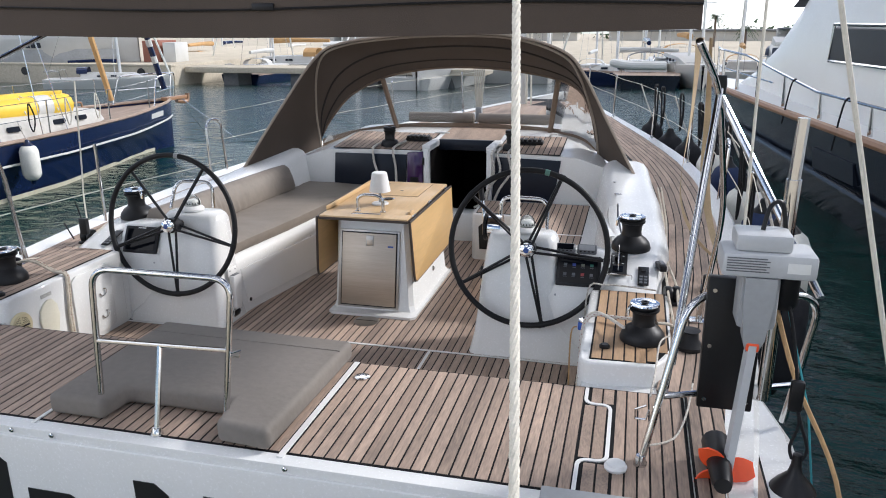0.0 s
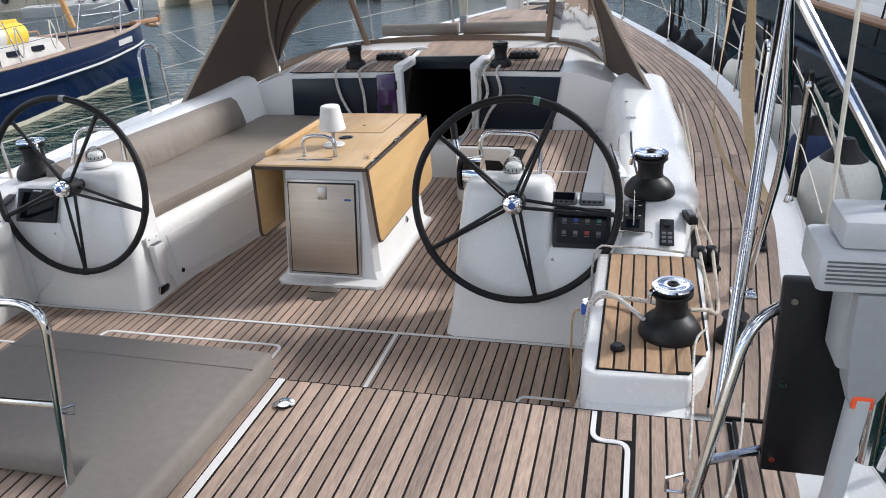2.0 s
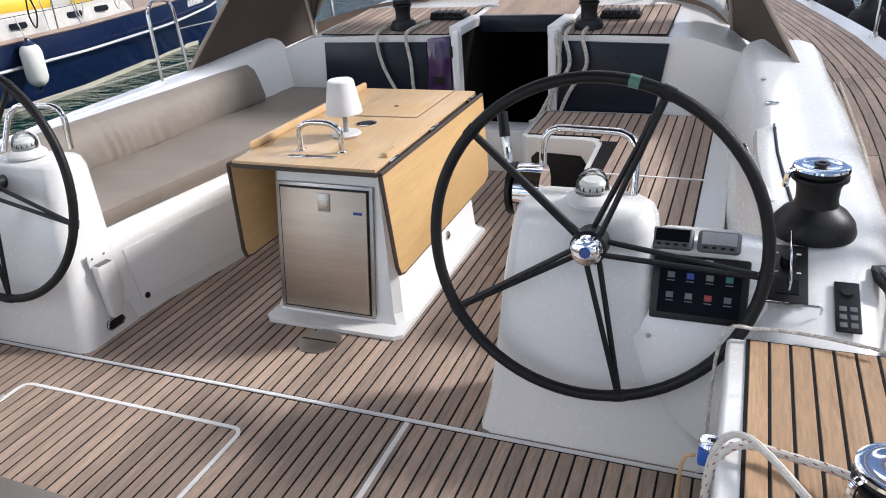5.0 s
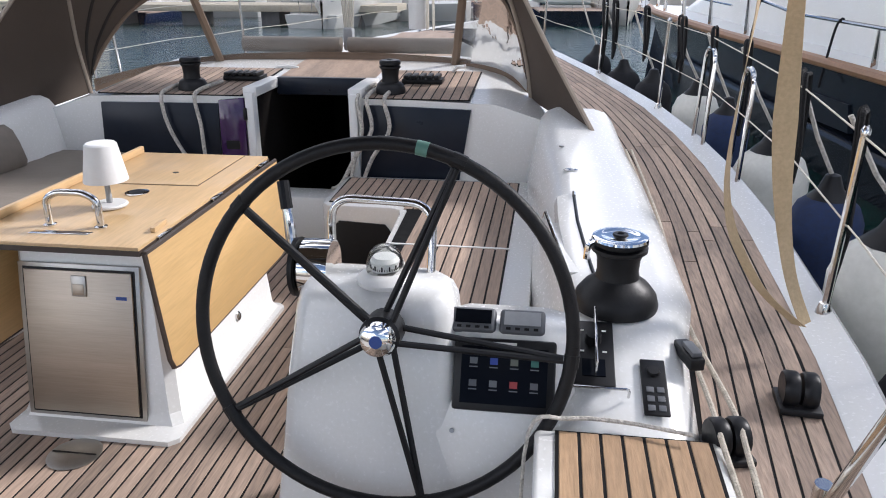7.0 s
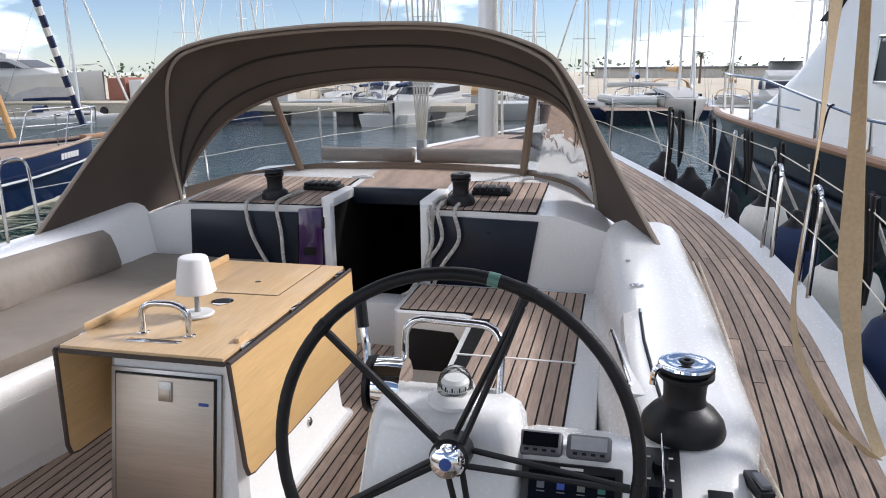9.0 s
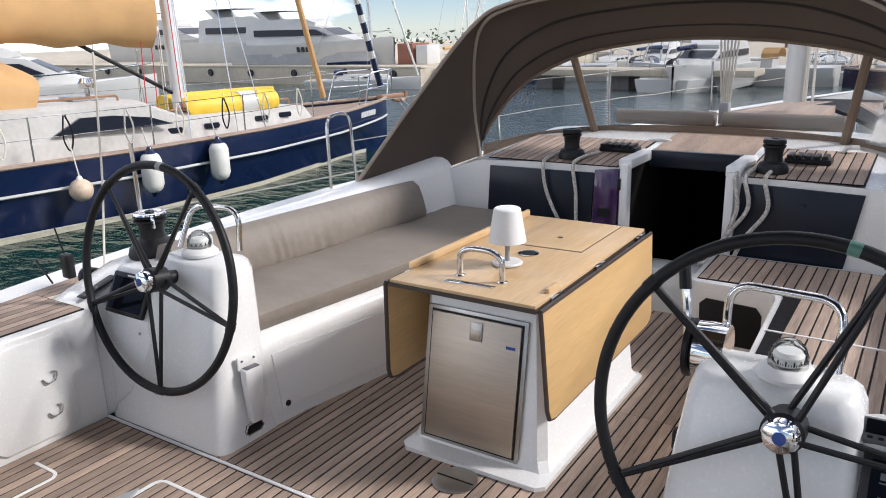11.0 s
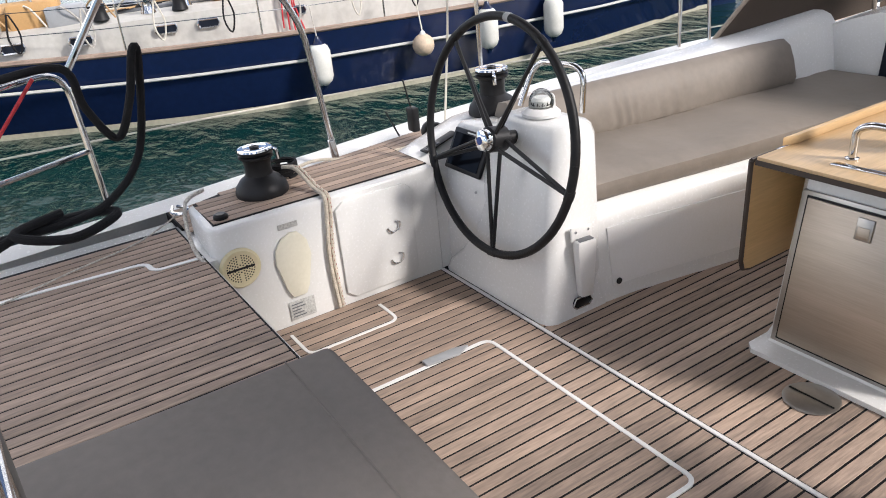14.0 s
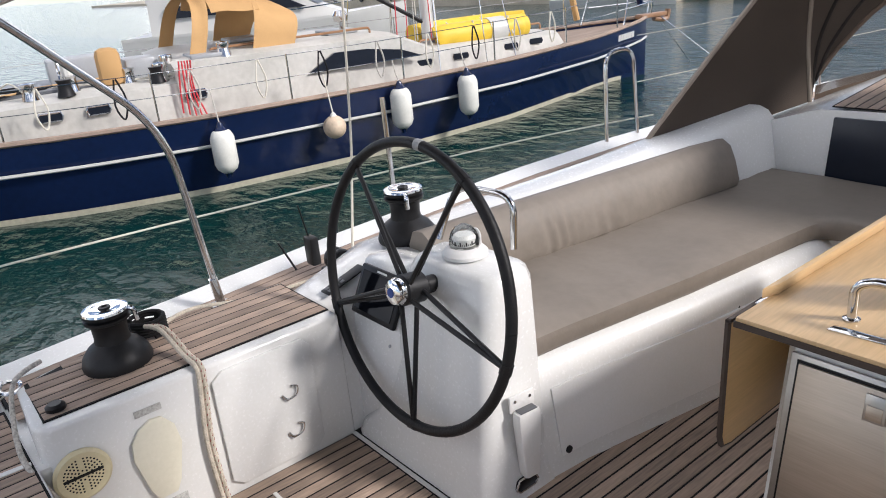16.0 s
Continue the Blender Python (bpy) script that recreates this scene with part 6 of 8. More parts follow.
# long mooring line along the water to port
tagged(part("mooring_line", tube([(-2.42, 2.55, 0.58), (-3.0, 1.86, 0.48), (-3.0, 0.3, 0.555), (-3.0, -1.6, 0.618), (-3.1, -4.0, 0.6), (-3.3, -5.7, 0.1)], 0.0055, 6, n=6), ROPE_WHITE), "white line sagging along the port side", "rope")


# ---- stern gear ----
seat_frame = empty("stern_rail", label="polished steel rail frame standing on the aft deck", category="rail")
part("hoop", tube(rounded([(-0.37, -2.31, AFT), (-0.342, -2.288, 1.062), (0.280, -2.264, 1.055), (0.215, -2.30, AFT)], 0.09, 8), 0.0135, 12), STEEL, seat_frame)
part("cross_bar", tube([(-0.354, -2.30, 0.745), (0.248, -2.283, 0.755)], 0.0105, 10), STEEL, seat_frame)
part("brace", tube([(-0.06, -2.29, 0.75), (-0.05, -2.39, AFT)], 0.0125, 10), STEEL, seat_frame)
for x, y in ((-0.37, -2.31), (-0.05, -2.39), (0.215, -2.30)):
    part("foot", lathe([(0.026, AFT + 0.001), (0.026, AFT + 0.008), (0.016, AFT + 0.03)], 14, pose(x, y, 0)), STEEL, seat_frame)
part("clip", tube([(0.25, -2.283, 0.74), (0.305, -2.28, 0.76), (0.295, -2.28, 0.73), (0.255, -2.283, 0.73)], 0.004, 6), STEEL, seat_frame)


def pushpit(s, label):
    """Stern rail on one quarter."""
    ox = 2.54 if s > 0 else 2.42
    fx, fy = (1.89, -2.15) if s > 0 else (2.05, -2.36)
    ob = empty("pushpit", label=label, category="rail", group="pushpits")
    part("top_rail", tube(rounded([(s * fx, fy, AFT), (s * (fx + 0.14), fy + 0.13, 1.06), (s * ox, -1.77, 1.0 if s > 0 else 1.08), (s * (ox - 0.08), -1.75, 0.43)], 0.13, 9), 0.0145, 12), STEEL, ob)
    part("lower_rail", tube([(s * (fx + 0.065), fy + 0.06, 0.66 if s > 0 else 0.72), (s * (ox - 0.045), -1.76, 0.61 if s > 0 else 0.73)], 0.0125, 10), STEEL, ob)
    part("foot", lathe([(0.026, AFT), (0.026, AFT + 0.01), (0.017, AFT + 0.04)], 14, pose(s * fx, fy, 0)), STEEL, ob)
    part("brace", tube([(s * 2.13, -1.33, 1.72), (s * (ox - 0.01), -1.76, 0.99 if s > 0 else 1.06)], 0.0155, 10), STEEL, ob)
    return ob


pp = pushpit(1, "polished steel pushpit carrying the outboard motor")
part("brace", tube([(1.985, -1.97, 0.74), (2.13, -1.33, 1.76)], 0.0165, 12), STEEL, pp)
part("brace_joint", lathe([(0.022, -0.04), (0.026, 0), (0.022, 0.04)], 14, pose(2.13, -1.33, 1.76)), BLACK_PL, pp)
part("shackle", tube([(1.90, -2.1, 0.62), (1.86, -2.1, 0.60), (1.86, -2.1, 0.56), (1.90, -2.1, 0.56), (1.91, -2.1, 0.60)], 0.005, 6), STEEL, pp)
pushpit(-1, "polished steel pushpit with black rope hung over it")
tagged(part("backstay", tube([(2.24, -1.72, 0.5), (2.20, -1.5, 6.0)], 0.006, 6), ROPE_WHITE), "thin white backstay line", "rigging")
rope_top, rope_foot = V(1.272, -1.753, 4.25), V(1.844, -4.986, 0.16)
hang = empty("hanging_rope", label="white three-strand rope running down to the gangway", category="rope")
for k in range(3):
    part("strand", tube([rope_foot.lerp(rope_top, i / 900) + V(0.0021 * math.cos(i * 0.95 + k * 2.094), 0.0021 * math.sin(i * 0.95 + k * 2.094), 0) for i in range(901)], 0.0056, 6), ROPE_WHITE, hang)
tagged(part("hanging_line", tube([(2.0, -2.1, 3.54), (2.38, -2.1, 2.08), (2.67, -2.1, 0.97), (3.2, -2.1, WATER - 0.05)], 0.009, 8), ROPE_WHITE), "white three-strand rope hanging beside the gangway", "rope")
board = empty("motor_bracket", label="black mounting board bolted to the pushpit", category="bracket")
part("board", box((2.085, -2.03, 0.60), (2.285, -1.99, 1.13), 0.008), BLACK_PL, board)
for x, z in ((2.11, 0.64), (2.26, 0.64), (2.11, 0.86), (2.26, 1.08), (2.11, 1.08)):
    part("bolt", lathe([(0.009, 0), (0.008, 0.005)], 10, pose(x, -2.031, z, 90, 0, 0)), STEEL, board)
motor_e = empty("outboard_motor", (2.23, -2.14, 0), label="grey electric outboard motor with an orange propeller", category="outboard motor")
part("battery_case", box((-0.13, -0.09, 1.20), (0.17, 0.08, 1.285), 0.014), GREY_LIGHT, motor_e)
part("battery_top", box((-0.09, -0.07, 1.285), (0.09, 0.07, 1.345), 0.012), GREY_LIGHT, motor_e)
part("warning_label", box((0.075, -0.0925, 1.225), (0.145, -0.0905, 1.26)), PAPER, motor_e)
for i in range(6):
    part("print_line", box((-0.115, -0.0925, 1.222 + i * 0.009), (0.02 - 0.01 * (i % 2), -0.0905, 1.2255 + i * 0.009)), GREY_DARK, motor_e)
part("clamp", box((-0.06, -0.055, 1.0), (0.07, 0.07, 1.20), 0.02), GREY_PL, motor_e)
part("steering_head", loft([[(x * w, y * w - 0.04, z) for x, y in ((-1, -1), (1, -1), (1, 1), (-1, 1))] for z, w in ((0.92, 0.02), (0.97, 0.035), (1.12, 0.05), (1.2, 0.05))]), GREY_PL, motor_e)
part("safety_pin", box((-0.022, -0.075, 0.925), (0.022, -0.02, 0.96), 0.008), ORANGE, motor_e, "orange collar")
part("shaft", loft([[(x * 0.021 - 0.03 * (0.95 - z) / 0.5, y * 0.036 - 0.04, z) for x, y in ((-0.6, -1), (0.6, -1), (1, 0), (0.6, 1), (-0.6, 1), (-1, 0))] for z in (0.44, 0.95)]), GREY_LIGHT, motor_e)
part("pod", tube([(-0.062, -0.20, 0.465), (-0.062, -0.17, 0.465), (-0.062, -0.04, 0.465), (-0.062, 0.10, 0.465)], 0.03, 16, r1=0.052), BLACK_PL, motor_e)
for k in range(3):
    a = radians(12 + 120 * k - (30 if k == 2 else 0))
    part("blade", grid_sheet(lambda u, v: (-0.050 + math.cos(a) * (0.02 + 0.09 * u) - math.sin(a) * (v - 0.5) * 0.085 * math.sin(math.pi * (0.25 + 0.6 * u)), -0.06 + 0.035 * (v - 0.5), 0.44 + math.sin(a) * (0.02 + 0.09 * u) + math.cos(a) * (v - 0.5) * 0.085 * math.sin(math.pi * (0.25 + 0.6 * u))), 6, 4, 0.006), ORANGE, motor_e, "orange propeller blade")
part("hub", tube([(-0.05, -0.09, 0.44), (-0.05, -0.03, 0.44)], 0.03, 14), ORANGE, motor_e)
part("cable", tube([(0.0, 0.0, 1.345), (0.02, 0.03, 1.42), (0.06, 0.05, 1.43), (0.08, 0.05, 1.34)], 0.008, 8, n=4), BLACK_PL, motor_e)
pole = empty("steel_pole", (2.33, -2.02, 0), label="short polished steel pole on the pushpit", category="pole")
part("lower_tube", tube([(-0.01, 0, 0.66), (0, 0, 1.50)], 0.026, 16), STEEL, pole)
part("upper_tube", tube([(0, 0, 1.50), (0.006, 0, 1.71)], 0.0205, 16), STEEL, pole)
nav = empty("stern_light", (2.31, -2.0, 0.68), label="small white stern light on the pushpit", category="light")
part("housing", lathe([(0.0, -0.03), (0.03, -0.028), (0.036, 0.0), (0.036, 0.012)], 18), GEL_SATIN, nav)
part("lens", lathe([(0.036, 0.012), (0.034, 0.03), (0.0, 0.034)], 18), PAPER, nav)
cone = empty("hanging_cone", (2.425, -2.2, 0.395), label="black rubber cone hanging on a black rope", category="fender")
part("cone", lathe([(0.0, 0.0), (0.076, 0.0), (0.08, 0.008), (0.066, 0.03), (0.026, 0.075), (0.018, 0.11), (0.016, 0.15), (0.0, 0.155)], 24), BLACK_PL, cone)
part("loop", tube([(-0.018, 0, 0.13), (-0.03, 0, 0.18), (-0.012, 0, 0.27), (-0.03, 0.02, 0.36)], 0.006, 8, n=4), ROPE_BLACK, cone)
part("loop", tube([(0.018, 0, 0.13), (0.026, 0, 0.18), (-0.004, 0, 0.27), (-0.03, 0.02, 0.36)], 0.006, 8, n=4), ROPE_BLACK, cone)
part("block", box((-0.052, 0.0, 0.31), (-0.004, 0.03, 0.43), 0.012), BLACK_PL, cone)
part("rope", tube([(-0.03, 0.02, 0.42), (-0.06, 0.05, 0.6), (-0.10, 0.08, 0.76)], 0.006, 8, n=4), ROPE_BLACK, cone)
part("wrap", lathe([(0.03, 0.66), (0.042, 0.68), (0.045, 0.78), (0.03, 0.80)], 12, pose(-0.09, 0.10, 0)), BLACK_PL, cone)
tagged(part("tan_line", tube([(2.285, -2.1, 1.14), (2.40, -2.12, 0.80), (2.58, -2.14, 0.42), (2.70, -2.16, -0.1)], 0.0085, 8, n=5), ROPE_TAN), "tan rope running down from the outboard motor", "rope")
tagged(part("teal_line", tube([(2.38, -1.80, 1.06), (2.50, -1.95, 0.6), (2.62, -2.1, -0.3)], 0.004, 6), shade("teal cord", (0.03, 0.22, 0.26), 0.8)), "thin teal cord hanging from the pushpit", "rope")
tagged(part("grey_line", tube([(1.91, -2.1, 0.66), (1.94, -1.75, 0.60), (1.97, -1.35, 0.56), (2.02, -1.2, 0.54)], 0.0045, 6, n=4), ROPE_GREY), "thin grey line to the winch", "rope")
tagged(part("grey_line", tube([(1.90, -2.12, 0.455), (2.02, -1.95, 0.405), (2.08, -1.75, 0.41), (2.12, -1.5, 0.44)], 0.0045, 6, n=4), ROPE_GREY), "thin grey line lying on the deck", "rope")
tagged(part("round_deck_plate", lathe([(0.0, 0.0), (0.042, 0.0), (0.044, 0.01), (0.036, 0.022), (0, 0.026)], 22, pose(1.80, -2.20, AFT + 0.001)), GEL_SATIN), "round white plastic deck cap", "deck fitting")
eye = tagged(part("lifting_ring", lathe([(0.0, 0.0), (0.036, 0.0), (0.037, 0.004), (0.024, 0.006), (0.022, 0.002), (0, 0.002)], 22, pose(0.60, -1.70, AFT + 0.0012)), STEEL), "steel flush lifting ring in the deck", "deck fitting")

# black mooring rope on the port quarter
bm = tube([(-2.20, -2.25, 0.50), (-2.22, -1.95, 0.49), (-2.2, -1.75, 0.55), (-2.24, -1.58, 0.72), (-2.2, -1.50, 1.10), (-2.18, -1.52, 1.14), (-2.17, -1.58, 0.95), (-2.2, -1.66, 0.80), (-2.2, -1.75, 0.95), (-2.2, -1.80, 1.12), (-2.22, -2.1, 1.10)], 0.017, 10, n=6)
tube([(-2.1, -2.3, 0.47), (-2.22, -2.1, 0.50), (-2.25, -1.85, 0.50), (-2.15, -1.75, 0.50), (-2.08, -1.95, 0.47), (-2.15, -2.15, 0.52), (-2.26, -1.95, 0.53)], 0.02, 10, n=6, bm=bm)
tagged(part("mooring_rope", bm, ROPE_BLACK), "thick black mooring rope looped over the port quarter", "rope")
tagged(part("red_lashing", tube([(-2.25, -1.9, 1.09), (-2.3, -2.1, 0.86), (-2.36, -2.3, 0.7)], 0.008, 6), ROPE_RED), "red cord lashed to the pushpit", "rope")
tagged(part("snap_shackle", tube([(-2.17, -1.50, 0.452), (-2.11, -1.47, 0.455), (-2.06, -1.50, 0.45), (-2.10, -1.54, 0.452), (-2.17, -1.52, 0.455)], 0.0075, 6, n=3), STEEL), "steel snap shackle lying on the deck", "shackle")
tagged(part("thin_line", tube([(-2.10, -1.5, 0.45), (-2.0, -1.72, 0.404), (-1.9, -2.0, 0.402), (-1.75, -2.35, 0.402)], 0.0035, 6, n=5), ROPE_GREY), "thin grey cord lying across the aft deck", "rope")
tagged(part("edge_cord", tube([(-2.06, -1.40, 0.53), (-1.98, -1.50, 0.525), (-1.86, -1.545, 0.45), (-1.70, -1.565, 0.405), (-1.60, -1.55, 0.37), (-1.585, -1.50, 0.24), (-1.585, -1.445, 0.12), (-1.585, -1.36, 0.012)], 0.0085, 8, n=5), ROPE_GREY), "grey cord leading round the winch box", "rope")

# ---- port winch box face: speaker, cap, plate, locker ----
FX = -1.596
spk = empty("speaker", (FX, -1.437, 0.335), label="yellowed round loudspeaker in the white coaming", category="speaker")
part("rim", lathe([(0.084, 0.0), (0.085, 0.008), (0.076, 0.016), (0.066, 0.014), (0.0, 0.013)], 36, pose(0, 0, 0, 0, 90, 0)), CREAM, spk)
bm = bmesh.new()
for r, n in ((0.016, 8), (0.026, 14), (0.036, 20), (0.046, 26), (0.056, 32)):
    for i in range(n):
        a = 2 * math.pi * i / n
        if abs(math.sin(a)) * r < 0.007 and r > 0.02:
            continue
        lathe([(0.0032, 0.0132), (0.0032, 0.0142), (0.0, 0.0142)], 6, pose(0, 0, 0, 0, 90, 0) @ pose(r * math.cos(a), r * math.sin(a), 0), bm=bm)
part("grille_holes", bm, BLACK_PL, spk, smooth=0)
part("center_bar", box((0.0135, -0.058, -0.005), (0.0155, 0.058, 0.005), 0.001), BLACK_PL, spk)
for a in (45, 135, 225, 315):
    part("screw", lathe([(0.005, 0.011), (0.004, 0.0145)], 8, pose(0, 0, 0, 0, 90, 0) @ pose(0.073 * math.cos(radians(a)), 0.073 * math.sin(radians(a)), 0)), BLACK_PL, spk)
capm = [(-1.265, 0.17), (-1.245, 0.13), (-1.185, 0.13), (-1.165, 0.17), (-1.135, 0.30), (-1.145, 0.37), (-1.18, 0.415), (-1.215, 0.42), (-1.255, 0.40), (-1.285, 0.36), (-1.292, 0.30)]
tagged(part("oval_cover", prism(capm, FX, FX + 0.014, "x", 0.005), CREAM_PALE), "cream plastic oval access cover on the coaming", "cover")
tagged(part("name_strip", box((FX, -1.255, 0.437), (FX + 0.003, -1.17, 0.46)), LABEL_GREY), "small grey printed strip above the cover", "label")
plate = tagged(part("data_plate", box((FX, -1.27, 0.022), (FX + 0.004, -1.155, 0.108), 0.001), LABEL_GREY), "grey etched data plate on the coaming", "plate")
for i in range(5):
    part("print_line", box((FX + 0.004, -1.26, 0.035 + i * 0.014), (FX + 0.0048, -1.20 - 0.01 * (i % 3), 0.040 + i * 0.014)), GREY_DARK, plate)
lk = [(-1.0, 0.06), (-0.96, 0.03), (-0.66, 0.03), (-0.63, 0.06), (-0.63, 0.45), (-0.66, 0.48), (-0.96, 0.48), (-1.0, 0.45)]
locker = tagged(part("locker_door", prism(lk, FX - 0.004, FX + 0.010, "x", 0.004), GEL), "white moulded locker door in the coaming", "door")
for z in (0.30, 0.145):
    part("pull_ring", tube([(FX + 0.014, -0.77, z), (FX + 0.02, -0.755, z - 0.02), (FX + 0.02, -0.72, z - 0.015), (FX + 0.02, -0.71, z + 0.015), (FX + 0.014, -0.73, z + 0.022)], 0.0045, 6, n=3), STEEL, locker)
tagged(part("deck_plug", lathe([(0.03, 0), (0.03, 0.012), (0.02, 0.02), (0, 0.02)], 14, pose(-1.70, -1.44, 0.519)), BLACK_PL), "black rubber deck plug on the teak", "deck fitting")
tagged(part("deck_plug", lathe([(0.026, 0), (0.026, 0.01), (0.018, 0.018), (0, 0.018)], 14, pose(1.715, -1.33, 0.504)), BLACK_PL), "black rubber deck plug on the teak", "deck fitting")
HX, HY, HZ = 1.585, -0.93, 0.475
SHEET_WHITE = shade("white braided sheet", (0.62, 0.59, 0.54), 0.85, vary=0.12, scale=40, fine=200, bump=0.4)
# flecked sheet off the port winch, over the edge
JIB = []
for dx in (0.0, 0.017):
    pts = [(-1.90, -1.08, 0.59), (-1.80, -1.06 + dx, 0.60), (-1.68, -1.04 + dx, 0.54), (-1.60, -1.035 + dx, 0.525), (FX + 0.012, -1.04 + dx, 0.46), (FX + 0.014, -1.06 + dx, 0.25), (FX + 0.016, -1.05 + dx, 0.012)]
    JIB.append((tagged(part("jib_sheet", tube(pts, 0.0085, 8, n=6), ROPE), "cream flecked sheet hanging over the coaming", "rope", "port sheet parts"), pts))
bm = bmesh.new()
for i in range(6):
    tube([V(-1.98 + 0.06 * math.cos(a + i), -1.05 + 0.06 * math.sin(a + i), 0.53 + 0.011 * i) for a in stations(0, 5.6, 12)], 0.008, 6, bm=bm)
tagged(part("rope_coil", bm, ROPE_BLACK), "small dark rope coil beside the winch", "rope")
tagged(part("sheet_tail", tube([(-1.98, -1.0, 0.54), (-2.06, -0.85, 0.525), (-2.08, -0.6, 0.47), (-2.05, -0.3, 0.47)], 0.008, 8, n=5), ROPE), "cream sheet tail along the port side deck", "rope")
tagged(part("pad_eye", tube([(-2.14, -0.92, 0.432), (-2.14, -0.92, 0.455), (-2.14, -0.86, 0.455), (-2.14, -0.86, 0.432)], 0.006, 6), STEEL), "steel pad eye on the side deck", "deck fitting")


def block(at, rz, label):
    b = empty("sheet_block", at, rz, label, "block", "sheet blocks")
    part("cheek", lathe([(0.045, -0.02), (0.05, -0.012), (0.05, 0.012), (0.045, 0.02)], 18, pose(0, 0, 0.05, 0, 90, 0)), BLACK_PL, b)
    part("cheek", lathe([(0.045, -0.02), (0.05, -0.012), (0.05, 0.012), (0.045, 0.02)], 18, pose(0.048, 0, 0.05, 0, 90, 0)), BLACK_PL, b)
    part("base", box((-0.03, -0.06, 0), (0.08, 0.06, 0.02), 0.006), BLACK, b)


block((2.04, -0.46, sheer(-0.46)), 12, "black double sheet block on the side deck")
block((2.27, -0.22, sheer(-0.22)), -5, "black sheet block beside the gunwale")
block((-2.12, -0.18, sheer(-0.18)), 5, "black sheet block beside the gunwale")
jam = empty("rope_clutch", (2.0, -0.22, 0.565), 14, "black rope clutch at the coaming edge", "rope clutch")
part("body", box((-0.02, -0.06, 0), (0.02, 0.06, 0.035), 0.005), BLACK_PL, jam)
part("lever", box((-0.014, -0.05, 0.035), (0.014, 0.02, 0.05), 0.004), GREY_DARK, jam)
for dx in (0.0, 0.05):
    tagged(part("sheet", tube([(2.03 + dx * 0.6, 2.2, 0.56), (2.05 + dx * 0.4, 1.0, 0.55), (2.03 + dx * 0.4, 0.2, 0.52), (2.035 + dx, -0.38, 0.53), (2.04 + dx, -0.55, 0.51), (2.06 + dx * 0.5, -0.9, 0.46), (2.02, -1.10, 0.56), (1.96, -1.15, 0.58)], 0.0075, 8, n=6), ROPE), "cream red-flecked sheet led along the side deck", "rope", "starboard sheets")
tagged(part("winch_second", lathe([(0.07, 0), (0.07, 0.02), (0.045, 0.05), (0.04, 0.09), (0.05, 0.10), (0, 0.104)], 24, pose(2.13, -1.05, sheer(-1.05))), BLACK), "small black winch on the side deck", "winch")
handle = empty("winch_handle_holder", (HX, HY, HZ), label="blue winch handle pocket with a chrome handle head", category="holder")
part("pocket", box((-0.025, -0.022, -0.055), (0.02, 0.022, -0.008), 0.008), BLUE_PL, handle, "blue plastic pocket")
part("handle_head", lathe([(0.0, -0.012), (0.022, -0.01), (0.026, 0.0), (0.022, 0.008), (0.01, 0.01), (0, 0.008)], 22), CHROME, handle, "chrome handle head")
part("lever", box((0.0, -0.006, 0.006), (0.035, 0.006, 0.013), 0.003), BLACK_PL, handle)


def flecks(pts, r, parent):
    """Paired dashes of the coloured tracer yarn round a rope."""
    line = smooth_line(pts, 24)
    bm = bmesh.new()
    run, k = 0.0, 0
    for p, q in zip(line, line[1:]):
        run += (q - p).length
        if run < 0.017:
            continue
        run, k = 0.0, k + 1
        d = (q - p).normalized()
        u = d.cross(V(0.31, 0.77, 0.55)).normalized()
        w = d.cross(u)
        for a in (1.3 * k, 1.3 * k + 2.1, 1.3 * k + 4.2):
            n = u * math.cos(a) + w * math.sin(a)
            t = d.cross(n)
            tube([p + n * r - d * 0.004 - t * 0.0014, p + n * r + d * 0.004 + t * 0.0014], 0.0013, 5, bm=bm)
    return part("tracer", bm, FLECK_RED, parent, "dark red tracer yarn")


FLECK_RED = shade("dark red yarn", (0.24, 0.03, 0.035), 0.85, vary=0.2)
SHEET_PTS = [(1.88, -1.10, 0.575), (1.83, -1.04, 0.548), (1.73, -1.0, 0.535), (1.655, -0.99, 0.535), (1.605, -1.0, 0.50), (1.585, -1.01, 0.40), (1.58, -1.02, 0.2), (1.56, -1.06, 0.02), (1.5, -1.1, 0.015)]
hs = tagged(part("hanging_sheet", tube(SHEET_PTS, 0.0095, 10, n=8), SHEET_WHITE), "white red-flecked sheet hanging off the winch box", "rope")
flecks(SHEET_PTS, 0.0092, hs)
tagged(part("hanging_sheet", tube([(1.80, -1.22, 0.57), (1.66, -0.97, 0.54), (1.59, -0.965, 0.46), (1.58, -0.98, 0.15), (1.55, -1.05, 0.02)], 0.0085, 8, n=6), SHEET_WHITE), "white sheet hanging off the winch box", "rope")
tagged(part("tan_line", tube([(HX - 0.03, HY, HZ - 0.04), (HX - 0.06, HY - 0.005, HZ - 0.09), (HX - 0.06, HY - 0.01, 0.05), (HX - 0.05, HY - 0.05, 0.012)], 0.0045, 6, n=5), ROPE_TAN), "tan cord hanging from the blue pocket", "rope")
tagged(part("thin_line", tube([(1.97, -0.52, 0.53), (1.82, -0.485, 0.528), (1.68, -0.49, 0.53), (1.585, -0.52, 0.50), (1.575, -0.55, 0.1)], 0.0055, 6, n=5), ROPE_GREY), "thin grey line across the winch box edge", "rope")
tagged(part("coaming_rod", tube(rounded([(1.66, 0.16, 0.645), (1.665, 0.18, 0.672), (1.60, 0.66, 0.682), (1.595, 0.68, 0.65)], 0.02), 0.007, 8), STEEL), "slim steel handrail on the coaming", "handrail")
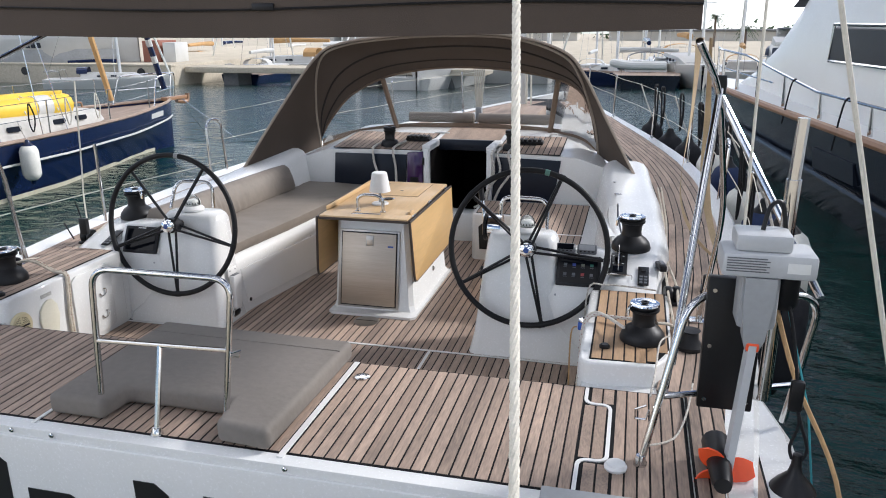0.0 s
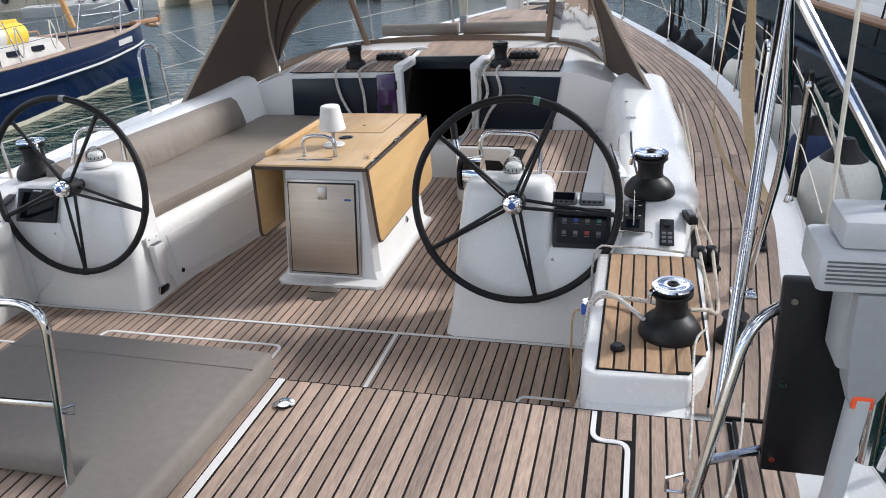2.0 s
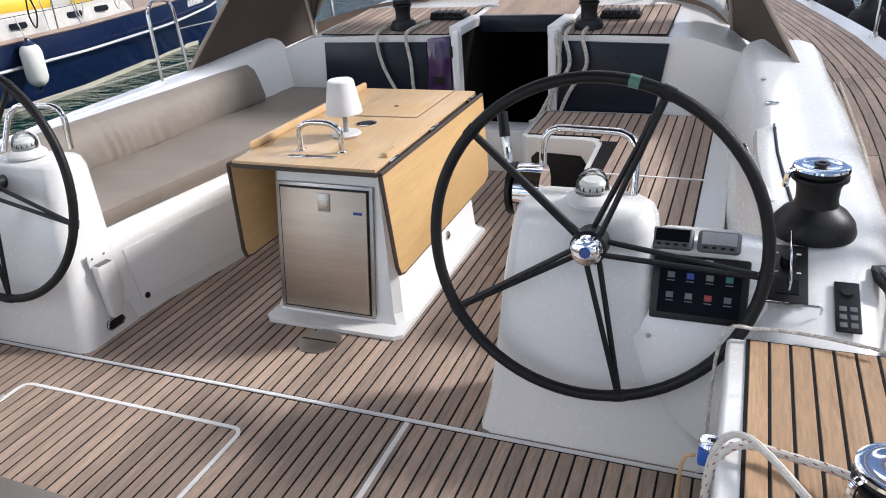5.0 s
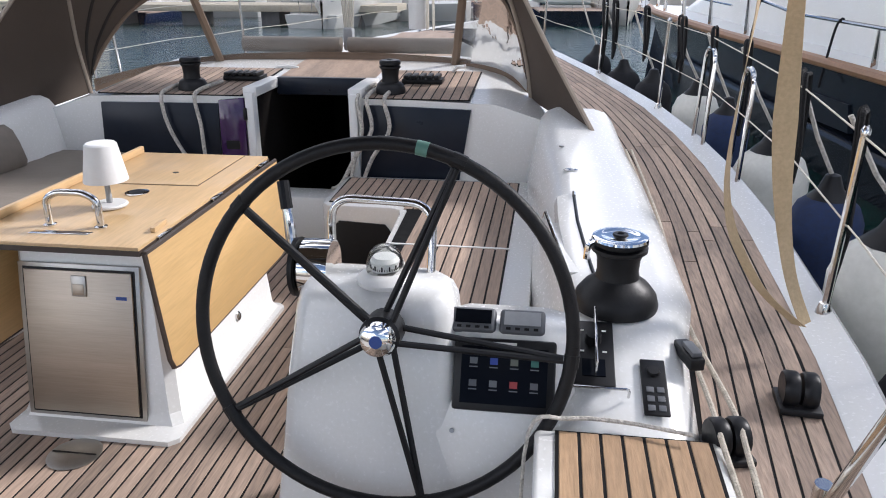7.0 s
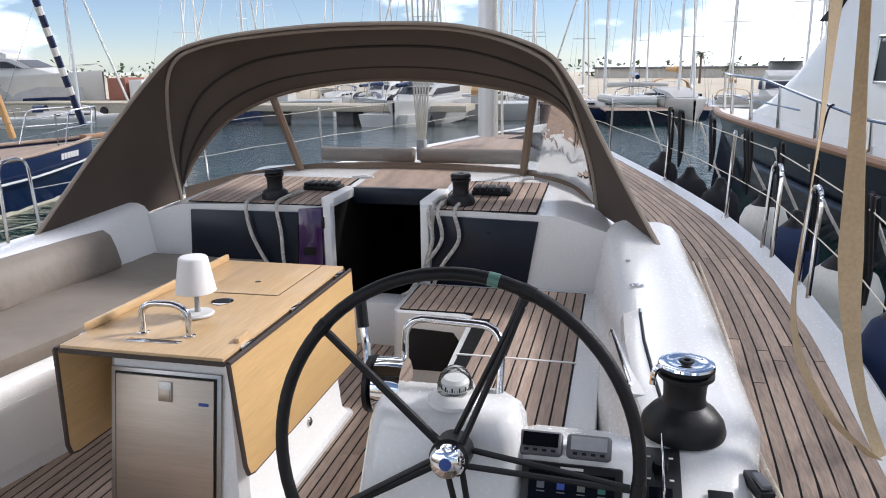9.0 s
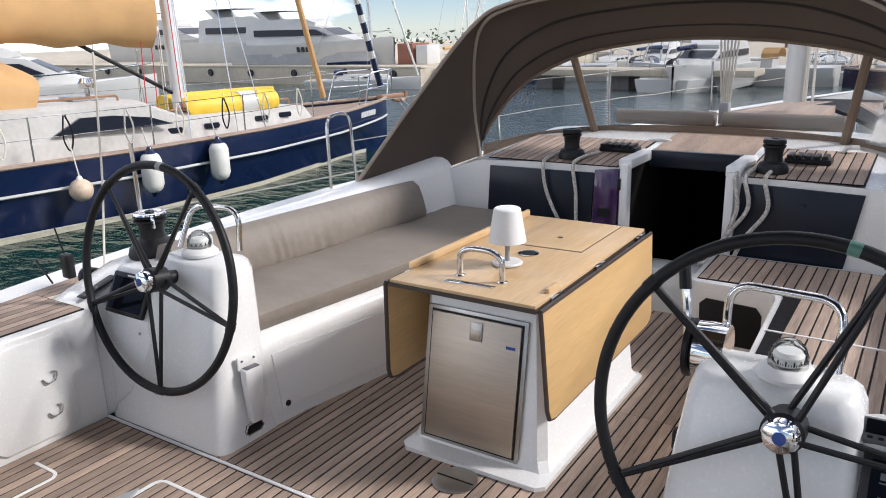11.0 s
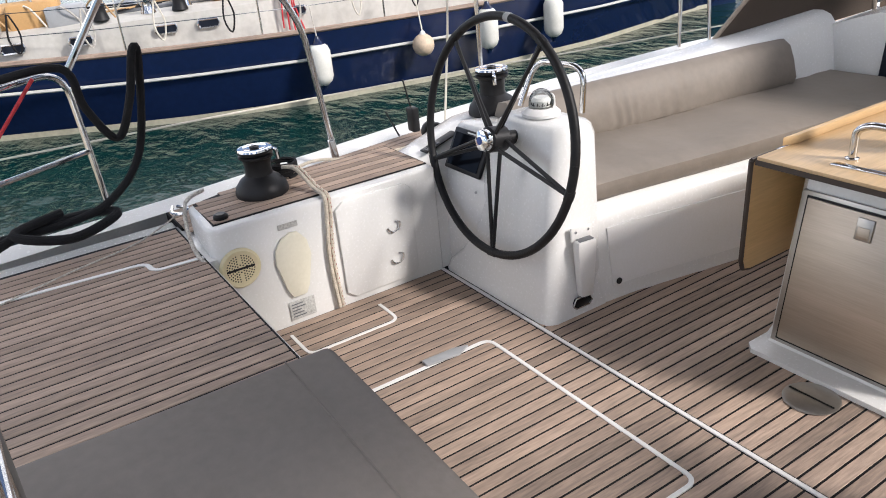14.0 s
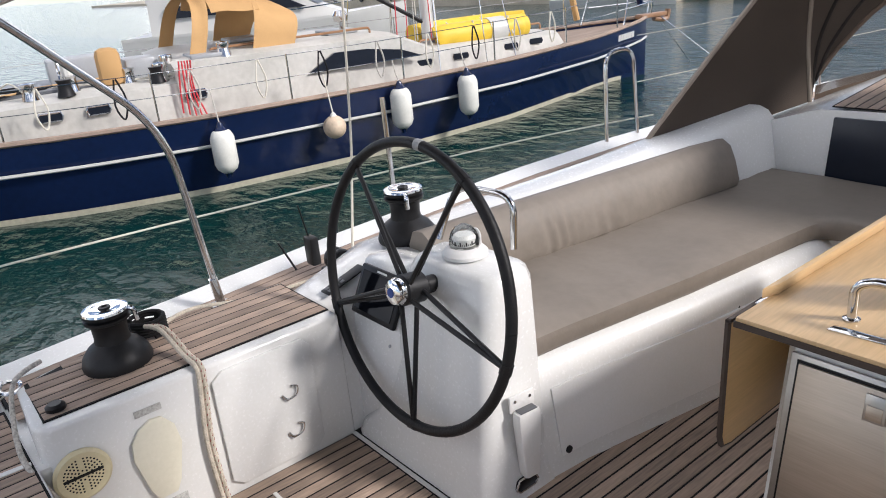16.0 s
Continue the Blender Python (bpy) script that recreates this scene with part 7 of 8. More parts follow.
tagged(part("coaming_pad", prism([(1.62, 0.62), (1.66, 0.15), (1.74, 0.15), (1.72, 0.64)], 0.635, 0.652, bevel=0.006), GEL), "raised white moulding on the coaming", "moulding", kind="structure")
tagged(part("coaming_screw", lathe([(0.014, 0), (0.013, 0.006), (0, 0.006)], 12, pose(1.80, 0.72, 0.645)), STEEL), "steel deck filler cap on the coaming", "deck fitting")

# ---- port seat front details ----
hold = empty("winch_handle_pocket", (-0.878, -0.28, 0.08), -6, "white plastic winch handle pocket on the seat side", "pocket")
part("pocket", prism([(-0.03, 0.0), (0.03, 0.0), (0.045, 0.20), (0.045, 0.25), (-0.045, 0.25), (-0.045, 0.20)], 0.0, 0.045, "x", 0.012), GEL_SATIN, hold)
part("mouth", box((0.008, -0.034, 0.249), (0.038, 0.034, 0.2525), 0.001), GREY_DARK, hold)
part("back_plate", box((-0.006, -0.05, 0.24), (0.004, 0.05, 0.30), 0.004), GEL_SATIN, hold)
for y in (-0.03, 0.03):
    part("screw", lathe([(0.006, 0.0), (0.005, 0.003)], 8, pose(0.004, y, 0.28, 0, 90, 0)), STEEL, hold)
bdg = tagged(part("vent_plate", prism([(-0.345, 0.045), (-0.33, 0.03), (-0.26, 0.03), (-0.245, 0.045), (-0.26, 0.075), (-0.33, 0.075)], -0.868, -0.858, "x", 0.002), BLACK_PL), "black oval plate low on the seat side", "plate")
part("rim", tube([(-0.857, y, z) for y, z in ((-0.345, 0.045), (-0.33, 0.03), (-0.26, 0.03), (-0.245, 0.045), (-0.26, 0.075), (-0.33, 0.075), (-0.345, 0.045))], 0.004, 6), STEEL, bdg)
tagged(part("drain_hole", lathe([(0.0, 0.0), (0.014, 0.0), (0.014, 0.006), (0.0, 0.006)], 14, pose(-0.858, -0.09, 0.075, 0, 90, 0)), BLACK_PL), "round black drain in the seat front", "drain")
tagged(part("floor_lifter", prism([(-0.985, -1.0), (-0.945, -1.0), (-0.93, -0.86), (-0.96, -0.80), (-0.98, -0.86)], 0.001, 0.012, bevel=0.003), GREY_PL), "worn grey fabric pull loop on the floor hatch", "pull loop")
radio = empty("handheld_radio", (-1.97, -0.36, 0.57), label="black handheld radio with aerial beside the wheel", category="radio")
part("body", box((-0.03, -0.02, 0), (0.03, 0.02, 0.12), 0.008), BLACK_PL, radio)
part("aerial", tube([(-0.015, 0, 0.12), (-0.035, -0.015, 0.25)], 0.004, 6), BLACK_PL, radio)
tagged(part("lap_rod", tube([(-2.02, -0.42, 0.55), (-2.04, -0.47, 0.68)], 0.005, 6), BLACK_PL), "thin black rod beside the coaming", "rod")
tagged(part("side_stanchion", tube([(-2.33, 0.32, 0.465), (-2.34, 0.32, 1.10)], 0.0125, 10), STEEL), "polished steel stanchion beside the port winch", "stanchion")
tagged(part("rope_tail", tube([(-2.30, 0.15, 1.60), (-2.30, 0.10, 1.0), (-2.29, 0.06, 0.74), (-2.22, -0.02, 0.50), (-2.16, -0.06, 0.455)], 0.006, 6, n=5), ROPE_WHITE), "white cord hanging from the stanchion", "rope")

# ---- tan webbing straps to the starboard gunwale ----
for k, (x, pts) in enumerate(((2.15, [(2.13, 0.08, 1.92), (2.12, 0.05, 1.5), (2.09, 0.0, 1.0), (2.20, 0.02, 0.72), (2.36, 0.05, 0.56)]), (2.24, [(2.19, 0.06, 1.92), (2.21, 0.05, 1.5), (2.235, 0.03, 1.05), (2.30, 0.05, 0.75), (2.38, 0.06, 0.56)]))):
    line = smooth_line(pts, 8)
    n = len(line) - 1

    def strap_at(u, v):
        i = min(int(u * n), n - 1)
        p = line[i].lerp(line[i + 1], u * n - i)
        a = radians(35 + 70 * k + 120 * u)
        w = 0.032 - 0.012 * abs(math.sin(u * 5 + k))
        return (p.x + (v - 0.5) * 2 * w * math.cos(a), p.y + (v - 0.5) * 2 * w * math.sin(a), p.z)
    tagged(part("webbing_strap", grid_sheet(strap_at, 40, 3, 0.002), STRAP), "sun-bleached tan webbing strap twisted to the gunwale", "strap", "webbing straps")

# black lines hung over the starboard lifelines
rr = random.Random(9)
for y, n, drop in ((4.75, 6, 0.5), (5.05, 5, 0.55), (3.95, 3, 0.45), (3.2, 3, 0.4), (2.55, 2, 0.42), (1.95, 2, 0.45), (1.0, 3, 0.5), (0.35, 3, 0.6)):
    bm = bmesh.new()
    for i in range(n):
        x = mid(y) + half(y) - 0.02
        yy, d = y + rr.uniform(-0.1, 0.1), drop * rr.uniform(0.75, 1.1)
        top = sheer(y) + 0.63
        w = rr.uniform(0.03, 0.08)
        tube([(x, yy - w, top - d * 0.6), (x - 0.015, yy - w * 0.6, top), (x, yy, top + 0.03), (x + 0.02, yy + w * 0.6, top), (x + 0.03, yy + w, top - d * 0.6), (x + 0.01, yy + w * 0.3, top - d), (x, yy - w, top - d * 0.6)], 0.009, 6, bm=bm, n=4)
    tagged(part("rope_hank", bm, ROPE_BLACK), "hanks of black rope hung over the lifeline", "rope", "rope hanks")
for y in (7.3, 5.6, 3.9):
    p = set_off((near_x(y) + 0.06, y - 0.04, lerp_table(MDZ, y) + rail_h(y)))
    tagged(part("fender_line", tube([p + V(0.02, 0, -0.02), p + V(0, 0, 0.03), p + V(-0.06, 0, -0.1), p + V(-0.14, -0.05, -0.7)], 0.014, 8, n=4), ROPE_BLACK), "black fender line tied to the motor yacht's rail", "rope", "motor yacht fender lines")
for y, r, h, z in ((2.3, 0.2, 0.75, -0.62), (-0.3, 0.22, 0.7, -0.75)):
    hung, foot = set_off((near_x(y) + 0.04, y, lerp_table(MDZ, y) + rail_h(y))), set_off((near_x(y), y, z))
    fender((foot.x - r - 0.02, foot.y, foot.z), r, h, FENDER, BLACK_PL, tuple(hung), "white fender hanging on the motor yacht's hull", "motor yacht fenders")

# ---- own mast and mainsheet, seen through the sprayhood ----
mast = empty("mast", (mid(5.8), 5.8, 0.9), label="pale aluminium mast with halyards", category="mast")
part("spar", tube([(0, 0, 0), (0, 0, 17)], 0.10, 16), ALLOY, mast)
for i in range(7):
    part("halyard", tube([(0.13 + 0.05 * math.cos(i * 2.1), -0.1 + 0.1 * math.sin(i * 1.7), 0.0), (0.02, -0.02 * i, 9)], 0.007, 6), ROPE_WHITE, mast)
boom = empty("boom", (0, 0, 0), label="pale boom with a brown sail bag", category="boom")
part("spar", tube([(mid(5.7), 5.7, 2.75), (mid(2), 1.2, 2.85)], 0.09, 12), ALLOY, boom)
part("sail_bag", tube([(mid(5.6), 5.6, 3.05), (mid(4), 4, 3.05), (mid(1.5), 1.4, 2.98)], 0.2, 12, n=3), CANVAS, boom)
ms = empty("mainsheet", (0.13, 3.42, 0.95), label="white mainsheet tackle above the coachroof", category="tackle")
part("block", box((-0.035, -0.04, 0.0), (0.035, 0.04, 0.16), 0.015), GREY_PL, ms)
for i in range(6):
    part("fall", tube([(-0.025 + 0.01 * i, 0, 0.12), (-0.15 + 0.06 * i, 0.02 * i, 1.9)], 0.0075, 6), ROPE_WHITE, ms)
tagged(part("small_cleat", tube([(0.98, 2.72, 0.905), (1.0, 2.72, 0.935), (1.06, 2.72, 0.94)], 0.012, 8), GEL_SATIN), "small white cleat on the coachroof", "cleat")
tagged(part("small_cleat", tube([(-0.20, 2.78, 0.905), (-0.12, 2.78, 0.915), (-0.05, 2.78, 0.905)], 0.012, 8), GEL_SATIN), "small white cleat on the coachroof", "cleat")


# ---- far marina ----
quay = tagged(part("quay", box((-110, 36.7, WATER - 1), (-25.5, 70, 0.27), 0.05), CONCRETE), "pale concrete quay across the water", "quay", kind="structure")
part("kerb", box((-110, 36.65, 0.20), (-25.45, 37.2, 0.33), 0.02), CONCRETE, quay)
for i in range(9):
    part("tyre", lathe([(0.12, -0.06), (0.24, -0.06), (0.26, 0.0), (0.24, 0.06), (0.12, 0.06)], 14, pose(-27.5 - 4.2 * i, 36.6, -0.15, 90, 0, 0)), BLACK_PL, quay)
jetty = tagged(part("jetty", box((-25.4, 38.0, -0.22), (-6.5, 40.6, 0.12), 0.03), CONCRETE), "low concrete jetty on dark piles", "jetty", kind="structure")
for x in (-22.5, -18, -13.5, -9):
    part("pile", box((x - 0.5, 38.4, -1.5), (x + 0.5, 40.2, -0.22)), ROOF_DARK, jetty)
tagged(part("far_quay", box((-240, 66, WATER - 1), (240, 220, -0.1), 0.05), CONCRETE), "distant concrete quay", "quay", kind="structure")


def big_yacht(at, rz, k, label):
    """A flybridge motor yacht, bow towards local +y."""
    y = empty("motor_yacht", at, rz, label, "motor yacht")
    rows = [(0, 0.1, 0.05, 2.5), (1.2, 0.9, 0.35, 2.4), (3, 1.7, 1.0, 2.25), (6, 2.25, 1.8, 2.1), (10, 2.3, 2.0, 2.0), (15, 2.2, 2.0, 1.95)]
    part("hull", loft(hull_shell([(a * k, b * k, c * k, d * k) for a, b, c, d in rows]), closed=False), WHITE_FAR, y, "white hull")
    part("deck", loft([[(-b * k, -a * k, d * k - 0.02), (b * k, -a * k, d * k - 0.02), (b * k, -a * k, d * k - 0.1), (-b * k, -a * k, d * k - 0.1)] for a, b, c, d in rows]), WHITE_FAR, y)
    part("antifouling", loft(hull_shell([(a * k, c * k * 1.02, c * k * 0.9, 0.35 * k) for a, b, c, d in rows]), closed=False), ROOF_DARK, y)
    cab = [(3.2, 0.9, 2.25), (4.6, 1.5, 2.75), (6.0, 1.75, 3.5), (8.0, 1.8, 3.75), (13.5, 1.75, 3.7)]
    part("cabin", loft([[(-w * k, -s * k, 1.9 * k), (-w * 0.86 * k, -s * k, h * k), (w * 0.86 * k, -s * k, h * k), (w * k, -s * k, 1.9 * k)] for s, w, h in cab]), WHITE_FAR, y, "white cabin")
    part("flybridge", loft([[(-w * k, -s * k, 3.6 * k), (-w * 0.95 * k, -s * k, h * k), (w * 0.95 * k, -s * k, h * k), (w * k, -s * k, 3.6 * k)] for s, w, h in ((6.6, 1.2, 3.9), (7.6, 1.5, 4.35), (11.5, 1.5, 4.3), (13.6, 1.4, 4.1))]), WHITE_FAR, y)
    part("radar_arch", loft([[(x * k, -s * k, z * k) for x in (-1.3, 1.3)] + [(1.3 * k, -(s + 0.7) * k, z * k), (-1.3 * k, -(s + 0.7) * k, z * k)] for s, z in ((11.2, 4.2), (12.2, 5.1))]), WHITE_FAR, y)
    part("hardtop", box((-1.2 * k, -12.4 * k, 5.05 * k), (1.2 * k, -9.4 * k, 5.15 * k), 0.03), GREY_DARK, y)
    for sx_ in (-1, 1):
        part("side_window", prism([(-12.5 * k, 2.75 * k), (-5.2 * k, 2.75 * k), (-6.3 * k, 3.3 * k), (-12.5 * k, 3.35 * k)], sx_ * 1.55 * k, sx_ * 1.80 * k, "x"), SMOKED, y)
        for i in range(3):
            part("porthole", prism([((-6.9 - 0.45 * i) * k, 1.25 * k), ((-6.65 - 0.45 * i) * k, 1.25 * k), ((-6.65 - 0.45 * i) * k, 1.7 * k), ((-6.9 - 0.45 * i) * k, 1.7 * k)], sx_ * 2.0 * k, sx_ * 2.30 * k, "x"), SMOKED, y)
        part("rail", tube([(sx_ * lerp_table([(r[0], r[1]) for r in rows], s) * k * 0.96, -s * k, (lerp_table([(r[0], r[3]) for r in rows], s) + 0.55) * k) for s in stations(0.2, 9, 10)], 0.02, 5), STEEL, y)
    part("windscreen", loft([[(x * k, -s * k, z * k) for x in (-1.3, 1.3)] for s, z in ((4.62, 2.82), (5.95, 3.47))], closed=False), SMOKED, y)
    return y


b1 = big_yacht((-30.2, 40.5, 0.42), -84, 0.86, "white flybridge motor yacht standing ashore in shrink wrap")
part("shrink_wrap", loft(hull_shell([(1.0, 0.75, 0.6, 0.95), (3, 1.35, 1.2, 1.0), (6, 1.85, 1.7, 0.95), (11.5, 1.9, 1.75, 0.9)]), closed=False), WRAP, b1, "grey shrink wrap round the lower hull")
b2 = big_yacht((-38.5, 44.5, 0.55), -86, 0.98, "white flybridge motor yacht standing on the quay")
b3 = big_yacht((-52.0, 46.0, 0.6), -90, 1.0, "white flybridge motor yacht standing on the quay")
big_yacht((-21.0, 14.5, WATER - 0.1), -38, 0.62, "white motor yacht moored beyond the blue yacht")
b4 = big_yacht((-9.8, 35.6, WATER), 176, 0.66, "white motor cruiser moored bow out at the jetty")
b5 = big_yacht((9.6, 40.0, WATER), 170, 0.75, "white flybridge motor yacht moored in the marina")
for ob in (b1, b2, b3, b4, b5):
    ob.scale = (1, 1, 0.84)
tagged(part("container", box((-29.6, 40, 0.27), (-28.35, 42, 1.62), 0.03), RUST), "rust red slatted container on the quay", "container")
tagged(part("white_shed", box((-28.1, 40, 0.27), (-27.2, 41.5, 1.5), 0.03), WHITE_FAR), "small white shed on the quay", "shed")


def moored(at, rz, k, hull_mat, cover, label, group="moored sailing yachts"):
    """A sailing yacht with stern towards local -y."""
    y = empty("moored_yacht", at, rz, label, "sailing yacht", group)
    rows = [(0, 0.06, 0.03, 1.25), (2, 0.9, 0.5, 1.15), (5, 1.6, 1.3, 1.05), (8, 1.75, 1.5, 1.02), (11, 1.5, 1.2, 1.05)]
    shell = hull_shell([(a * k, b * k, c * k, d * k) for a, b, c, d in rows])
    bm = loft(shell, closed=False)
    loft([shell[-1], [(p[0] * 0.97, p[1] - 0.05, p[2]) for p in shell[-1]]], bm=bm)
    part("hull", bm, hull_mat, y)
    part("deck", loft([[(-b * k, -a * k, d * k), (b * k, -a * k, d * k), (b * k, -a * k, d * k - 0.08), (-b * k, -a * k, d * k - 0.08)] for a, b, c, d in rows]), TEAK if hull_mat is not WHITE_FAR else WHITE_FAR, y)
    part("cabin", loft([[(-w * k, -s * k, 1.0 * k), (-w * 0.85 * k, -s * k, h * k), (w * 0.85 * k, -s * k, h * k), (w * k, -s * k, 1.0 * k)] for s, w, h in ((2.6, 0.5, 1.1), (3.4, 0.9, 1.45), (7.6, 1.1, 1.55), (7.9, 1.1, 1.5))]), WHITE_FAR, y)
    part("sprayhood", grid_sheet(lambda u, v: (1.05 * k * math.cos(math.pi * (1 - u)), -(7.3 + 0.9 * v) * k, (1.5 + 0.55 * max(0, math.sin(math.pi * u)) ** 0.6) * k), 10, 2, 0.02), cover, y)
    part("mast", tube([(0, -4.6 * k, 1.3 * k), (0, -4.75 * k, 16.0 * k)], 0.085, 8), ALLOY, y)
    part("boom_cover", tube([(0, -4.8 * k, 2.55 * k), (0, -6.5 * k, 2.6 * k), (0, -9.0 * k, 2.55 * k)], 0.2 * k, 8, r1=0.12 * k), cover, y)
    for z in (6.5, 11):
        part("spreader", tube([(-0.9 * k, -4.7 * k, z * k), (0.9 * k, -4.7 * k, z * k)], 0.03, 5), ALLOY, y)
    part("forestay", tube([(0, -0.2 * k, 1.3 * k), (0, -4.7 * k, 15.5 * k)], 0.06, 6), FENDER, y)
    for sx_ in (-1, 1):
        part("shroud", tube([(sx_ * 1.5 * k, -4.9 * k, 1.05 * k), (sx_ * 0.9 * k, -4.7 * k, 6.5 * k), (0, -4.75 * k, 15.5 * k)], 0.012, 4), STEEL, y)
        part("pushpit", tube([(sx_ * 1.3 * k, -9.5 * k, 1.05 * k), (sx_ * 1.35 * k, -9.6 * k, 1.75 * k), (sx_ * 1.2 * k, -10.9 * k, 1.75 * k), (sx_ * 0.4 * k, -11 * k, 1.75 * k)], 0.02, 5), STEEL, y)
        for s in (3.6, 4.8, 6.0):
            part("portlight", box((sx_ * 1.0 * k - 0.06, -(s + 0.5) * k, 1.2 * k), (sx_ * 1.0 * k + 0.06, -s * k, 1.34 * k), 0.01), SMOKED, y)
    part("backstay", tube([(0, -11 * k, 1.1 * k), (0, -4.8 * k, 16 * k)], 0.012, 4), STEEL, y)
    return y


moored((2.0, 53.5, WATER), 2, 1.15, NAVY_DARK, NAVY, "dark hulled sailing yacht moored stern to, with a dinghy")
tender = empty("tender", (2.0, 40.3, WATER + 1.35), 92, "white inflatable tender hung at the dark yacht's stern", "dinghy")
part("tube", tube([(0.55, -1.3, 0), (0.6, 0.6, 0), (0.3, 1.4, 0.1), (0, 1.55, 0.12), (-0.3, 1.4, 0.1), (-0.6, 0.6, 0), (-0.55, -1.3, 0)], 0.22, 10, n=4), WHITE_FAR, tender)
part("floor", box((-0.5, -1.3, -0.2), (0.5, 1.2, 0.0), 0.05), GREY_PL, tender)
for x in (-0.7, 0.7):
    part("davit", tube([(0.6, x, 0.1), (0.9, x, 0.5), (1.6, x, 0.3)], 0.04, 6, n=3), STEEL, tender)
moored((5.4, 41.5, WATER), 186, 1.1, WHITE_FAR, TAN_CANVAS, "white sailing yacht moored bow out with a furled tan sail")
moored((-24.0, 34.5, WATER), -62, 0.6, WHITE_FAR, NAVY, "small white sailing yacht moored at the quay wall")
proto = [moored((-40, 64, WATER), 180, 0.95, WHITE_FAR, NAVY, "white sailing yacht in the distant row"), moored((-36, 64, WATER), 4, 1.05, WHITE_FAR, TAN_CANVAS, "white sailing yacht in the distant row"), moored((-32, 63, WATER), 178, 0.85, NAVY, WHITE_FAR, "blue sailing yacht in the distant row"), big_yacht((-28, 64, WATER), 180, 0.6, "white motor yacht in the distant row")]
rr = random.Random(21)
x = -24.0
k = 0
while x < 40:
    if not 0.5 < x < 0.6:
        o = copy_thing(proto[(k * 7 + rr.randrange(3)) % 4], pose(x, 61 + rr.uniform(-3, 3), WATER, 0, 0, rr.choice((0, 180)) + rr.uniform(-6, 6)))
    x += rr.uniform(3.0, 4.4)
    k += 1
x = -30.0
while x < 34:
    copy_thing(proto[rr.choice((0, 1, 2, 0))], pose(x if not -2 < x < 11 else x + 13, 49 + rr.uniform(-3, 4), WATER, 0, 0, rr.choice((90, 0, 180)) + rr.uniform(-8, 8)))
    x += rr.uniform(5.0, 8.0) if x < -6 or x > 0 else 8
for x, yy, kk in ((12.5, 36, 1), (-4.5, 44, 2), (16, 46, 0), (20, 40, 1)):
    copy_thing(proto[kk], pose(x, yy + 8, WATER, 0, 0, 178 + kk * 4))


def building(at, w, d, h, storeys, label):
    b = empty("harbour_building", at, 0, label, "building", "harbour buildings")
    part("wall", box((-w / 2, 0, 0), (w / 2, d, h)), BUILDING, b)
    part("roof", box((-w / 2 - 0.4, -0.6, h), (w / 2 + 0.4, d + 0.4, h + 0.35), 0.04), ROOF_DARK, b)
    n = int(w / 2.6)
    for f in range(storeys):
        for i in range(n):
            xx = -w / 2 + 1.3 + i * (w - 2.6) / max(1, n - 1)
            part("window", box((xx - 0.75, -0.05, f * h / storeys + 0.9), (xx + 0.75, 0.06, f * h / storeys + 2.1), 0.02), SMOKED, b)


building((-40, 150, -0.1), 60, 9, 4.2, 1, "long low harbour building with a dark roof")
building((18, 152, -0.1), 44, 9, 4.4, 1, "long low harbour building with a dark roof")
building((74, 150, -0.1), 40, 9, 5.6, 2, "two-storey harbour building with a dark roof")


